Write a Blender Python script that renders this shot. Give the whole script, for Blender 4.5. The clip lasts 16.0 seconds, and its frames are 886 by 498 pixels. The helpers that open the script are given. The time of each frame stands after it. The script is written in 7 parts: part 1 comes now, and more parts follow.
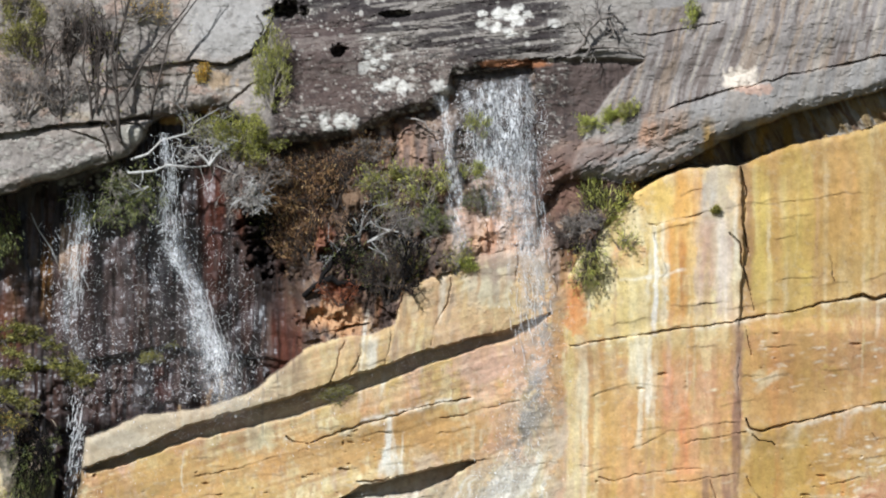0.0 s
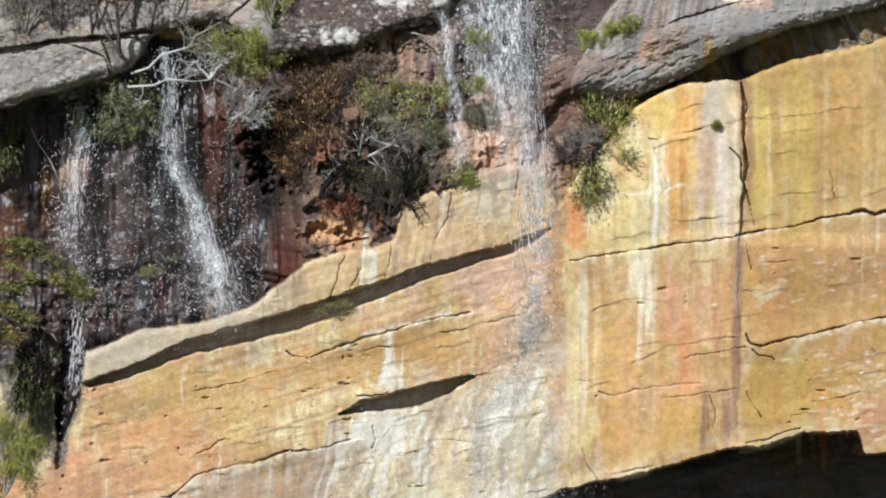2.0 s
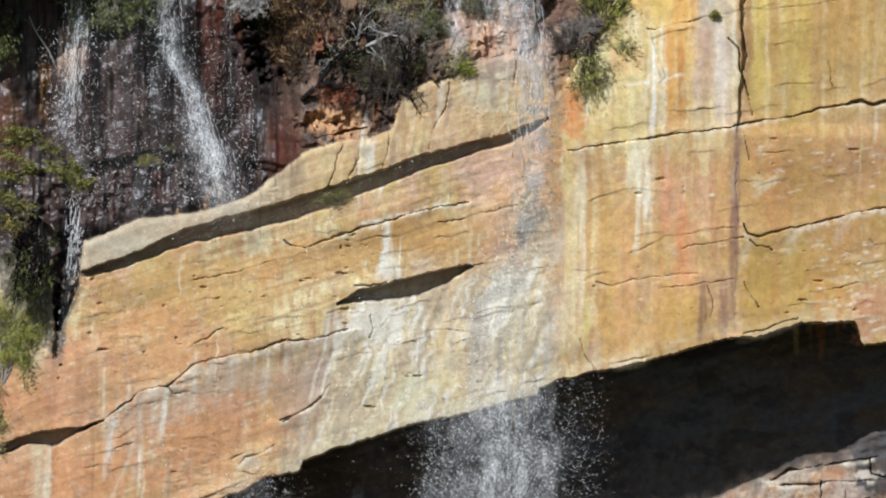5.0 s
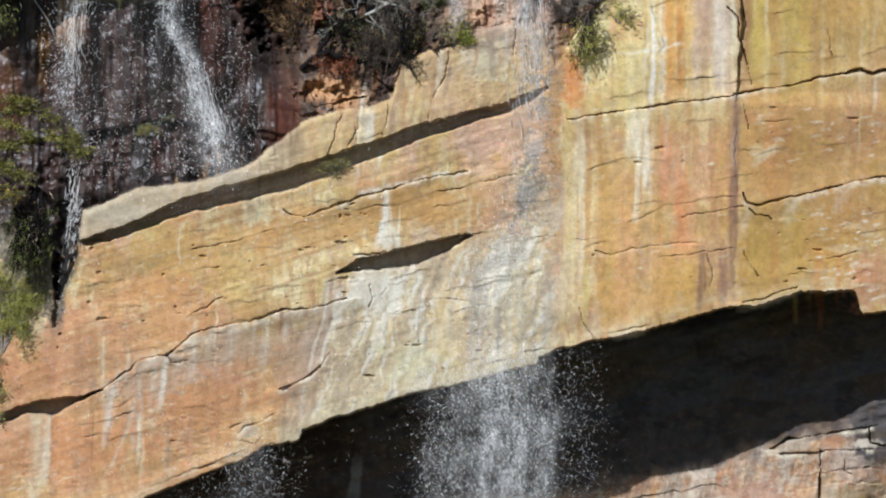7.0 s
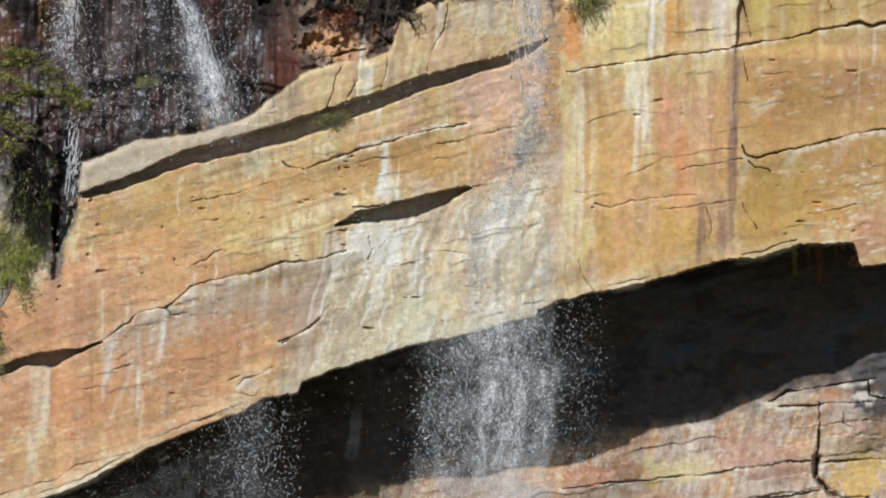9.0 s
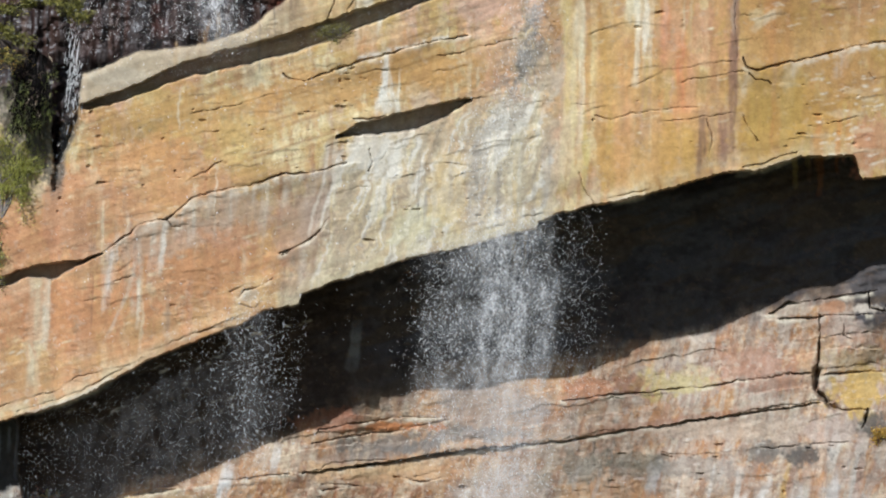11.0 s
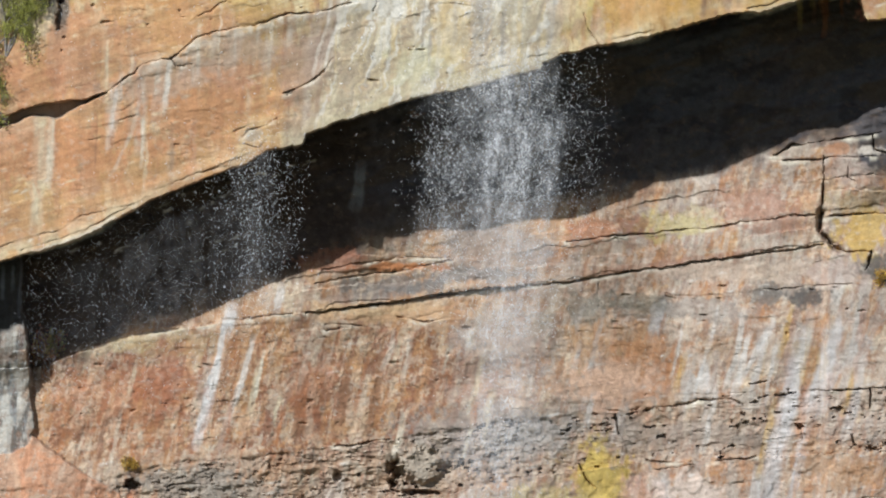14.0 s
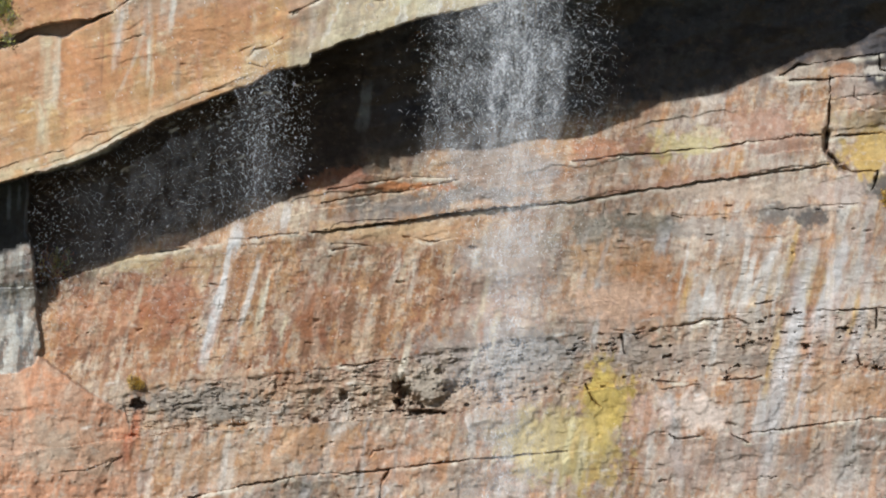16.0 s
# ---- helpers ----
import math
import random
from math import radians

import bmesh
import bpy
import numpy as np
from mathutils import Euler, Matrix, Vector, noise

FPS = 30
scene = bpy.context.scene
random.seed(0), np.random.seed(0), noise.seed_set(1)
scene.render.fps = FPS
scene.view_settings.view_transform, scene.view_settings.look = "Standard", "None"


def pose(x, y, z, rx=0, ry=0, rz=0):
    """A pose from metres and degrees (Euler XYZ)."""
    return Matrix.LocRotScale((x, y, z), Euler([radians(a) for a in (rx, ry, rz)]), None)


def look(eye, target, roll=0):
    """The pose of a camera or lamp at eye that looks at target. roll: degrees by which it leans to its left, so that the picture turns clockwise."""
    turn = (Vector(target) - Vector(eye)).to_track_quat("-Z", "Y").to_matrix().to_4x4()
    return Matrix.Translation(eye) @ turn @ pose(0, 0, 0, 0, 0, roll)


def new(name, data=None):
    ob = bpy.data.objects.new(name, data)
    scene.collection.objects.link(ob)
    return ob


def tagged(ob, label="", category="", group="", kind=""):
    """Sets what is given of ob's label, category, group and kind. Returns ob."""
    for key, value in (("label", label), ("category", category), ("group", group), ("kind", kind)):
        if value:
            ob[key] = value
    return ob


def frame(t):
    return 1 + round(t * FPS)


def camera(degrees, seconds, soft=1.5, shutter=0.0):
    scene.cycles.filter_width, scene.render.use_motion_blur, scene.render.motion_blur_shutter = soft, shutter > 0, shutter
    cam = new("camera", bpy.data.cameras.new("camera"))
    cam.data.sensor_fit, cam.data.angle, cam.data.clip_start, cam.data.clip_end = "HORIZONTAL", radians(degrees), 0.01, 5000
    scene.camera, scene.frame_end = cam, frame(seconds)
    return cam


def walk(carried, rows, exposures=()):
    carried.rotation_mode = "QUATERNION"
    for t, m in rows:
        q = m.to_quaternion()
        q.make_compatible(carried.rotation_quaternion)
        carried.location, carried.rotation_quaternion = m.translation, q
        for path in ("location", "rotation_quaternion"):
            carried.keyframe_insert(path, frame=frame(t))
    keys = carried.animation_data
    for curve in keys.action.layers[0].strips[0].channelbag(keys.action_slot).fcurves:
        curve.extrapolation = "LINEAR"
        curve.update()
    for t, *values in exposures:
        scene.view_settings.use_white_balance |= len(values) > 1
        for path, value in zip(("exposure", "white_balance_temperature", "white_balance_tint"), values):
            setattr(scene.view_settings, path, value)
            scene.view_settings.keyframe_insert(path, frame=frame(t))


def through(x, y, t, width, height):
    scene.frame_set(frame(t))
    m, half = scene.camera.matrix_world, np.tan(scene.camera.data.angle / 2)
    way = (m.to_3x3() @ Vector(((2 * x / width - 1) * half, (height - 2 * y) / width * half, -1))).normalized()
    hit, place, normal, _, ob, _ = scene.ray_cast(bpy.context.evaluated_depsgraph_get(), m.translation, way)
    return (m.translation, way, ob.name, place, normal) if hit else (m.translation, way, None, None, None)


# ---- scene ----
# A sandstone cliff with falling water, filmed across a valley through a long lens that tilts slowly down.
# Places on the cliff are given as (u, v, d): centimetres along it, centimetres down it, metres back into it.
FAR, EYE_Z, EYE_V = 110.0, 12.0, 970.0


def face(u, v, d=0.0):
    k = 1 + d / FAR
    return Vector(((u - 784) * 0.01 * k, d, EYE_Z + (EYE_V - v) * 0.01 * k))


cam = camera(8.153, 16.0, soft=2.1)
AIM = [
    (0.0, 784.0, 441.0, 0.00),
    (0.5, 784.1, 470.7, -0.01),
    (1.0, 784.2, 506.0, 0.04),
    (1.5, 784.6, 545.1, 0.04),
    (2.0, 784.0, 592.5, 0.07),
    (2.5, 784.5, 640.1, 0.07),
    (3.0, 785.2, 678.7, 0.10),
    (3.5, 785.5, 713.9, 0.07),
    (4.0, 785.6, 744.2, 0.14),
    (6.5, 788.8, 829.3, 0.17),
    (7.0, 789.5, 842.5, 0.15),
    (7.5, 790.4, 857.7, 0.14),
    (8.0, 790.7, 876.2, 0.15),
    (8.5, 790.9, 899.1, 0.14),
    (9.0, 791.2, 926.5, 0.16),
    (11.5, 790.3, 1126.9, 0.25),
    (12.0, 789.5, 1172.9, 0.30),
    (12.5, 788.2, 1223.7, 0.35),
    (13.0, 787.7, 1271.4, 0.35),
    (13.5, 786.5, 1317.5, 0.35),
    (14.0, 785.3, 1364.9, 0.42),
    (14.5, 783.7, 1407.6, 0.37),
    (15.0, 780.9, 1445.1, 0.43),
    (15.5, 778.0, 1480.0, 0.48),
    (16.0, 775.5, 1507.2, 0.45),
]
EYE = Vector((0.0, -FAR, EYE_Z))
walk(cam, [(t, look(EYE, face(u, v), roll)) for t, u, v, roll in AIM], [(0.0, 0.47, 5600, 8), (3.0, 0.42, 5600, 8), (7.0, 0.22, 5600, 8), (16.0, 0.22, 5600, 8)])

# ---- daylight: sun high in front of the cliff and to its side, clear sky ----
SUN_TRAVEL = Vector((0.74, 1.0, -1.0)).normalized()
sun_up = math.asin(-SUN_TRAVEL.z)
world = bpy.data.worlds.new("sky")
scene.world = world
world.use_nodes = True
sky = world.node_tree.nodes.new("ShaderNodeTexSky")
sky.sky_type, sky.sun_disc = "NISHITA", False
sky.sun_elevation, sky.sun_rotation = sun_up, math.atan2(-SUN_TRAVEL.x, -SUN_TRAVEL.y)
world.node_tree.links.new(sky.outputs[0], world.node_tree.nodes["Background"].inputs[0])
world.node_tree.nodes["Background"].inputs[1].default_value = 0.05
sun = new("sun", bpy.data.lights.new("sun", "SUN"))
sun.data.energy, sun.data.angle, sun.data.color = 5.0, radians(0.55), (1.0, 0.97, 0.92)
sun.matrix_world = look(-SUN_TRAVEL * 60, (0, 0, 0))


# ---- materials ----
def tone(code, k=0.78):
    """Base colour from a colour code as the eye sees it in sun."""
    out = []
    for i in (0, 2, 4):
        c = int(code[i:i + 2], 16) / 255
        out.append(k * (c / 12.92 if c < 0.04045 else ((c + 0.055) / 1.055) ** 2.4))
    grey = 0.3 * out[0] + 0.6 * out[1] + 0.1 * out[2]
    return tuple(0.95 * c + 0.05 * grey for c in out)


class Nodes:
    """A short way to write node materials."""
    def __init__(self, name):
        self.mat = bpy.data.materials.new(name)
        self.mat.use_nodes = True
        self.tree = self.mat.node_tree
        self.bsdf = self.tree.nodes["Principled BSDF"]
        self.out = self.tree.nodes["Material Output"]

    def add(self, kind, **values):
        n = self.tree.nodes.new("ShaderNode" + kind)
        for key, value in values.items():
            n.inputs[key.replace("_", " ")].default_value = value
        return n

    def link(self, a, b):
        self.tree.links.new(a, b)

    def noise(self, scale, detail=4.0, rough=0.55, stretch=(1, 1, 1)):
        co = self.add("TexCoord")
        mp = self.add("Mapping")
        mp.inputs["Scale"].default_value = stretch
        self.link(co.outputs["Object"], mp.inputs["Vector"])
        n = self.add("TexNoise", Scale=scale, Detail=detail, Roughness=rough)
        self.link(mp.outputs[0], n.inputs["Vector"])
        return n.outputs["Fac"]

    def ramp(self, fac, stops):
        r = self.add("ValToRGB")
        el = r.color_ramp.elements
        while len(el) < len(stops):
            el.new(0.5)
        for e, (p, c) in zip(el, stops):
            e.position = p
            e.color = (*c, 1) if len(c) == 3 else c
        self.link(fac, r.inputs[0])
        return r.outputs[0]

    def mix(self, kind, fac, a, b):
        m = self.tree.nodes.new("ShaderNodeMix")
        m.data_type, m.blend_type = "RGBA", kind
        for sock, v in ((m.inputs[0], fac), (m.inputs[6], a), (m.inputs[7], b)):
            if hasattr(v, "is_linked"):
                self.link(v, sock)
            else:
                sock.default_value = (*v, 1) if isinstance(v, tuple) and len(v) == 3 else v
        return m.outputs[2]

    def bump(self, height, strength, distance):
        b = self.add("Bump", Strength=strength, Distance=distance)
        self.link(height, b.inputs["Height"])
        self.link(b.outputs[0], self.bsdf.inputs["Normal"])


def rock_material():
    """Weathered sandstone: mineral colour per place, with grain, pits and small dark specks; wet where the seep runs."""
    n = Nodes("sandstone")
    mineral = n.add("Attribute")
    mineral.attribute_name = "mineral"
    wet = n.add("Attribute")
    wet.attribute_name = "wet"
    grain = n.ramp(n.noise(60, 5, 0.7), [(0.32, (0.80, 0.79, 0.78)), (0.68, (1.15, 1.15, 1.14))])
    mottle = n.ramp(n.noise(7, 6, 0.65), [(0.32, (0.80, 0.78, 0.75)), (0.68, (1.16, 1.15, 1.13))])
    c = n.mix("MULTIPLY", 1.0, mineral.outputs["Color"], grain)
    c = n.mix("MULTIPLY", 1.0, c, mottle)
    specks = n.ramp(n.noise(24, 3, 0.6), [(0.27, (0.35, 0.32, 0.30)), (0.36, (1, 1, 1))])
    c = n.mix("MULTIPLY", 0.7, c, specks)
    n.link(c, n.bsdf.inputs["Base Color"])
    r = n.add("MapRange")
    r.inputs["To Min"].default_value, r.inputs["To Max"].default_value = 0.92, 0.38
    n.link(wet.outputs["Fac"], r.inputs["Value"])
    n.link(r.outputs[0], n.bsdf.inputs["Roughness"])
    n.bsdf.inputs["Specular IOR Level"].default_value = 0.3
    n.bump(n.noise(18, 8, 0.65), 0.32, 0.022)
    return n.mat


ROCK = rock_material()


# ---- the cliff ----
TABLE = np.random.default_rng(4).random((512, 512), dtype=np.float32)


def lattice(x, y, seed):
    """Smooth random values between 0 and 1."""
    xf, yf = np.floor(x), np.floor(y)
    fx, fy = (x - xf).astype(np.float32), (y - yf).astype(np.float32)
    fx, fy = fx * fx * (3 - 2 * fx), fy * fy * (3 - 2 * fy)
    xi, yi = (xf.astype(np.int32) + seed * 37) & 511, (yf.astype(np.int32) + seed * 91) & 511
    xj, yj = (xi + 1) & 511, (yi + 1) & 511
    a, b = TABLE[xi, yi], TABLE[xi, yj]
    a = a + (TABLE[xj, yi] - a) * fx
    b = b + (TABLE[xj, yj] - b) * fx
    return a + (b - a) * fy


def fbm(x, y, seed, octaves=4, gain=0.5):
    total, amp, norm = 0.0, 1.0, 0.0
    for i in range(octaves):
        total, norm = total + amp * lattice(x * 2 ** i, y * 2 ** i, seed + i), norm + amp
        amp *= gain
    return total / norm * 2 - 1


def step(x, a, b):
    t = np.clip((x - a) / (b - a), 0, 1)
    return t * t * (3 - 2 * t)


GU = np.concatenate([np.linspace(-1200, -42, 50), np.arange(-30, 1600, 1.85), np.linspace(1612, 2800, 50)])
GV = np.concatenate([np.linspace(-900, -42, 50), np.arange(-30, 1975, 1.85), np.linspace(1987, 2200, 20)])
U, V = (g.astype(np.float32) for g in np.meshgrid(GU, GV))
DEPTH = np.zeros_like(U)
MINERAL = np.zeros((*U.shape, 3), np.float32)
WET = np.zeros_like(U)
ROUGH = fbm(U / 90, V / 90, 3, 5)              # broad unevenness
RAG = fbm(U / 22, V / 22, 11, 4)               # ragged edges
FINE = fbm(U / 9, V / 9, 21, 3)
WU, WV = U + 4 * RAG + 1.5 * FINE, V + 3.5 * fbm(U / 25, V / 25, 31, 4) + 1.5 * FINE


def line(points, u=None):
    xs, ys = zip(*points)
    return np.interp(U if u is None else u, xs, ys)


def near(points, pad=60.0):
    """Distance from a broken line, and how far along it the nearest place is (0 to 1)."""
    pts = [np.array(p, float) for p in points]
    lo, hi = np.min(pts, 0) - pad, np.max(pts, 0) + pad
    i0, i1 = np.searchsorted(GV, (lo[1], hi[1]))
    j0, j1 = np.searchsorted(GU, (lo[0], hi[0]))
    box = (slice(i0, i1), slice(j0, j1))
    x, y = WU[box], WV[box]
    best, along = np.full(x.shape, 1e9), np.zeros(x.shape)
    for k, (a, b) in enumerate(zip(pts, pts[1:])):
        e = b - a
        t = np.clip(((x - a[0]) * e[0] + (y - a[1]) * e[1]) / (e @ e), 0, 1)
        r = np.hypot(x - a[0] - t * e[0], y - a[1] - t * e[1])
        along = np.where(r < best, (k + t) / (len(pts) - 1), along)
        best = np.minimum(best, r)
    return box, best, along


def crack(points, width=3.0, deep=0.22, taper=True):
    """An open joint in the rock."""
    box, r, a = near(points)
    deep = deep if deep > 0.18 else 0.55 * deep
    open_ = 0.25 + 1.0 * step(lattice(U[box] / 28, V[box] / 28, int(sum(points[0])) % 89), 0.2, 0.9)
    w = 0.40 * width * open_ * (0.35 + 0.65 * np.sin(np.pi * np.clip(a, 0.04, 0.96)) if taper else 1)
    g = np.exp(-(r / np.maximum(w, 0.9)) ** 2) * np.clip(open_ * 1.2 - 0.1, 0, 1)
    DEPTH[box] += 0.6 * deep * g
    # one side of the joint stands a little proud
    flat = abs(points[-1][0] - points[0][0]) > abs(points[-1][1] - points[0][1])
    below = WV[box] > line(sorted(points), WU[box])
    if flat:
        DEPTH[box] -= 0.015 * np.exp(-(r / 12) ** 2) * ~below
        DEPTH[box] -= min(0.03, 0.12 * deep) * np.exp(-(r / 26) ** 2) * below
        lime = step(lattice(U[box] / 17, V[box] / 17, int(sum(points[0])) % 83), 0.42, 0.75) * step(deep, 0.02, 0.16)
        stain(box, 0.75 * lime * np.exp(-((r - 3 - w) / (2.5 + 0.5 * width)) ** 2) * below * (IS_FACE | IS_LOWER)[box], "ece0c6")
    stain(box, 0.28 * np.exp(-(r / np.maximum(w * 2.2, 2.0)) ** 2) * open_, "6a5540")


def stain(box, mask, code):
    m = np.clip(mask, 0, 1).astype(np.float32)
    here = m > 0.004
    part_of, m = MINERAL[box], m[here][:, None]
    part_of[here] += (np.array(tone(code), np.float32) - part_of[here]) * m


ALL = (slice(None), slice(None))


def streak(points, width, code, strength=0.8, soft=0.5, solid=0.55):
    """A run of mineral down the face, ragged and broken along its length."""
    box, r, a = near(points, 40 + width * 2)
    w = width * (1 + 0.5 * lattice(U[box] / 60, V[box] / 40, 5) - 0.25)
    m = strength * (1 - step(r, w * (1 - soft), w * (1 + soft)))
    m *= solid + (1 - solid) * step(lattice(U[box] / 5, V[box] / 45, 77), 0.2, 0.7)
    stain(box, m * np.sin(np.pi * np.clip(a * 0.94 + 0.03, 0, 1)) ** 0.4, code)


def patch(u, v, ru, rv, code, strength=0.8, ragged=0.5, lean=0.0):
    """A blotch of mineral or lichen."""
    i0, i1 = np.searchsorted(GV, (v - rv * 2.2, v + rv * 2.2))
    j0, j1 = np.searchsorted(GU, (u - ru * 2.2 - abs(lean) * rv * 2.2, u + ru * 2.2 + abs(lean) * rv * 2.2))
    box = (slice(i0, i1), slice(j0, j1))
    q = np.hypot((U[box] - u - lean * (V[box] - v)) / ru, (V[box] - v) / rv)
    q = q + ragged * (0.8 * fbm(U[box] / 34, V[box] / 34, int(u + v) % 97, 4, 0.6) + 0.55 * fbm(U[box] / 7, V[box] / 10, int(u + v) % 53, 3))
    stain(box, strength * (1 - step(q, 0.65, 1.15)), code)


def inside(u0, u1, v0, v1, soft=12.0):
    return step(WU, u0 - soft, u0 + soft) * (1 - step(WU, u1 - soft, u1 + soft)) * step(WV, v0 - soft, v0 + soft) * (1 - step(WV, v1 - soft, v1 + soft))


# main lines across the face, from the top down
CAP = [(-1200, 520), (-30, 354), (0, 345), (60, 326), (110, 315), (186, 290), (215, 282), (244, 262), (256, 236), (268, 216), (290, 207), (400, 186), (440, 225), (478, 262),
       (550, 250), (630, 240), (700, 206), (770, 187), (792, 168), (800, 134), (940, 112), (948, 130), (952, 380), (975, 350), (1010, 318),
       (1130, 322), (1210, 287), (1300, 241), (1400, 201), (1520, 171), (1568, 156), (2800, -200)]
TOP = [(-1200, 960), (-30, 812), (20, 795), (50, 806), (80, 818), (97, 855), (103, 935), (112, 930), (128, 885), (144, 845), (150, 776), (200, 757), (250, 736), (380, 718), (450, 690), (545, 615),
       (600, 598), (650, 593), (700, 573), (716, 512), (800, 478), (850, 452), (915, 440), (965, 455), (990, 515), (1040, 430), (1130, 336),
       (1200, 297), (1310, 290), (1400, 256), (1480, 241), (1568, 216), (2800, -100)]
GAP = [(-1200, 1250), (100, 850), (155, 828), (260, 790), (340, 751), (430, 727), (520, 702), (640, 661), (760, 620), (850, 597), (960, 580)]
CAVE = [(560, 905), (600, 881), (640, 861), (700, 846), (780, 826), (840, 814), (880, 808)]
LIP = [(-1200, 1800), (-30, 1402), (0, 1394), (70, 1375), (145, 1350), (205, 1320), (266, 1284), (330, 1255), (440, 1215), (470, 1195), (534, 1184), (541, 1166),
       (605, 1140), (665, 1121), (745, 1095), (805, 1085), (855, 1073), (905, 1056), (955, 1049), (960, 1034), (995, 1020), (1055, 1006),
       (1105, 997), (1185, 975), (1255, 955), (1295, 942), (1345, 945), (1405, 925), (1425, 918), (1515, 915), (1532, 956), (1573, 950), (2800, 600)]
SHELF = [(-1200, 1640), (60, 1580), (260, 1520), (400, 1494), (555, 1478), (605, 1472), (705, 1457), (805, 1440), (905, 1430), (1005, 1420), (1105, 1404),
         (1205, 1388), (1305, 1374), (1455, 1352), (1580, 1340), (2800, 1150)]
CRUMB = [(-1200, 1900), (0, 1800), (200, 1775), (313, 1745), (393, 1742), (513, 1726), (593, 1717), (693, 1706), (743, 1696), (893, 1666), (993, 1660), (1093, 1653),
         (1193, 1637), (1243, 1628), (1303, 1621), (1443, 1610), (1568, 1604), (2800, 1450)]
BASE = [(-1200, 2000), (0, 1880), (303, 1838), (443, 1828), (543, 1818), (693, 1807), (793, 1801), (893, 1776), (1043, 1756), (1143, 1742), (1293, 1736), (1568, 1716), (2800, 1560)]
cap, top, gap, cave, lip, shelf, crumb, base = (line(p, WU) for p in (CAP, TOP, GAP, CAVE, LIP, SHELF, CRUMB, BASE))
IS_CAP = WV < cap
IS_BACK = ~IS_CAP & (WV < top)
IS_STRIP = ~IS_CAP & ~IS_BACK & (WV < gap) & (WU < 960) & (WU > 140)
IS_FACE = ~IS_CAP & ~IS_BACK & (WV < lip)
IS_LOWER = ~IS_CAP & ~IS_BACK & ~IS_FACE

# depth of each part of the cliff
cap_d = np.interp(U, [-1200, 190, 300, 480, 800, 950, 1140, 2800], [-0.1, -0.1, 0.35, 0.0, 0.1, 0.0, -0.25, -0.35])
SOFT_CAP = line([(-1200, 520), (0, 345), (480, 262), (800, 180), (940, 200), (1130, 322), (1400, 201), (1568, 156), (2800, -200)])
cap_d = cap_d + 0.35 * step(SOFT_CAP - WV, 0, 340) + 0.5 * step(-WV, -60, 200)
back_d = np.interp(U, [-1200, 60, 450, 560, 700, 760, 955, 990, 1100, 1150, 1400, 1470, 2800], [1.2, 1.25, 1.25, 0.5, 0.32, 0.32, 0.30, 0.12, -0.04, 0.5, 0.5, 0.2, 0.2])
down = np.clip((WV - cap) / np.maximum(top - cap, 30), 0, 1)
slope_on = step(U, 480, 600) * (1 - step(U, 1000, 1120))
back_d = back_d * (1 - 0.92 * slope_on * down ** 1.1)
strip_d = -0.14 * step(U, 140, 160) * (1 - 0.8 * step(U, 760, 960))
face_d = 0.10 * (1 - step(U, 100, 140)) + step(WU - line([(200, 1310), (290, 1312), (450, 1318), (570, 1308), (1000, 1302)], WV), -2, 2) * (0.09 - 0.085 * step(V, 560, 590))


def slot(upper, lower, deep):
    """An undercut between two beds: how deep it goes at each place."""
    a, b = line(upper, WU), line(lower, WU)
    span = (WU > upper[0][0]) & (WU < upper[-1][0])
    return deep * span * np.clip((WV - a) / 3 + 0.5, 0, 1) * np.clip((b - WV) / 5 + 0.5, 0, 1) * (b - a > 1)


SLOTS = slot([(150, 830), (260, 790), (340, 751), (430, 727), (520, 702), (640, 661), (760, 620), (850, 597), (900, 583), (945, 566), (978, 554)],
             [(150, 838), (200, 830), (340, 779), (440, 757), (530, 737), (640, 693), (760, 646), (850, 614), (900, 602), (945, 582), (978, 554)], 0.21)
SLOTS = SLOTS + slot([(598, 884), (640, 861), (700, 846), (780, 826), (842, 815)], [(598, 886), (640, 881), (700, 877), (745, 871), (800, 846), (842, 816)], 0.30)
SLOTS = SLOTS + slot([(-60, 1158), (-30, 1150), (30, 1128), (80, 1112), (150, 1105), (188, 1091)], [(-60, 1176), (-30, 1166), (20, 1149), (60, 1134), (100, 1140), (120, 1128), (150, 1112), (188, 1092)], 0.35)
face_d = face_d + SLOTS + 0.10 * step(WV, cave, cave + 1) * np.exp(-((U - 745) / 90) ** 2) * (1 - step(WV, cave, cave + 160))
lower_d = np.interp(U, [-1200, 260, 535, 1055, 1340, 2800], [2.0, 2.0, 2.05, 2.5, 2.2, 2.1])
lower_d = lower_d + (1 - step(WV - shelf, -110, -20)) * np.interp(U + 8 * RAG, [100, 192, 292, 392, 500, 522, 592, 632, 655, 700, 732, 782, 892, 992, 1062, 1102, 1152, 1222, 1282, 1362, 1472, 1540, 1700], [0, -0.04, -0.12, 0.03, 0, -0.09, -0.17, -0.33, -0.33, -0.20, -0.19, -0.23, -0.10, -0.08, -0.15, -0.13, -0.02, 0.10, 0.09, 0, -0.12, -0.24, 0])
SHELF_ON = 0.15 + 0.85 * step(U, 470, 600) * (1 - 0.9 * step(U, 1455, 1470))
lower_d = lower_d - 0.20 * step(shelf - WV, 130, -10) + 0.12 * (WV > shelf) * SHELF_ON * (1 - 0.45 * step(U, 880, 960)) - 0.12 * (1 - SHELF_ON) * (WV > shelf) * 0.8 + 0.03 * step(WV, crumb - 3, crumb + 5) * (0.3 + step(RAG, -0.1, 0.3)) - 0.16 * (WV > base) - 0.25 * step(V, 1900, 2200)


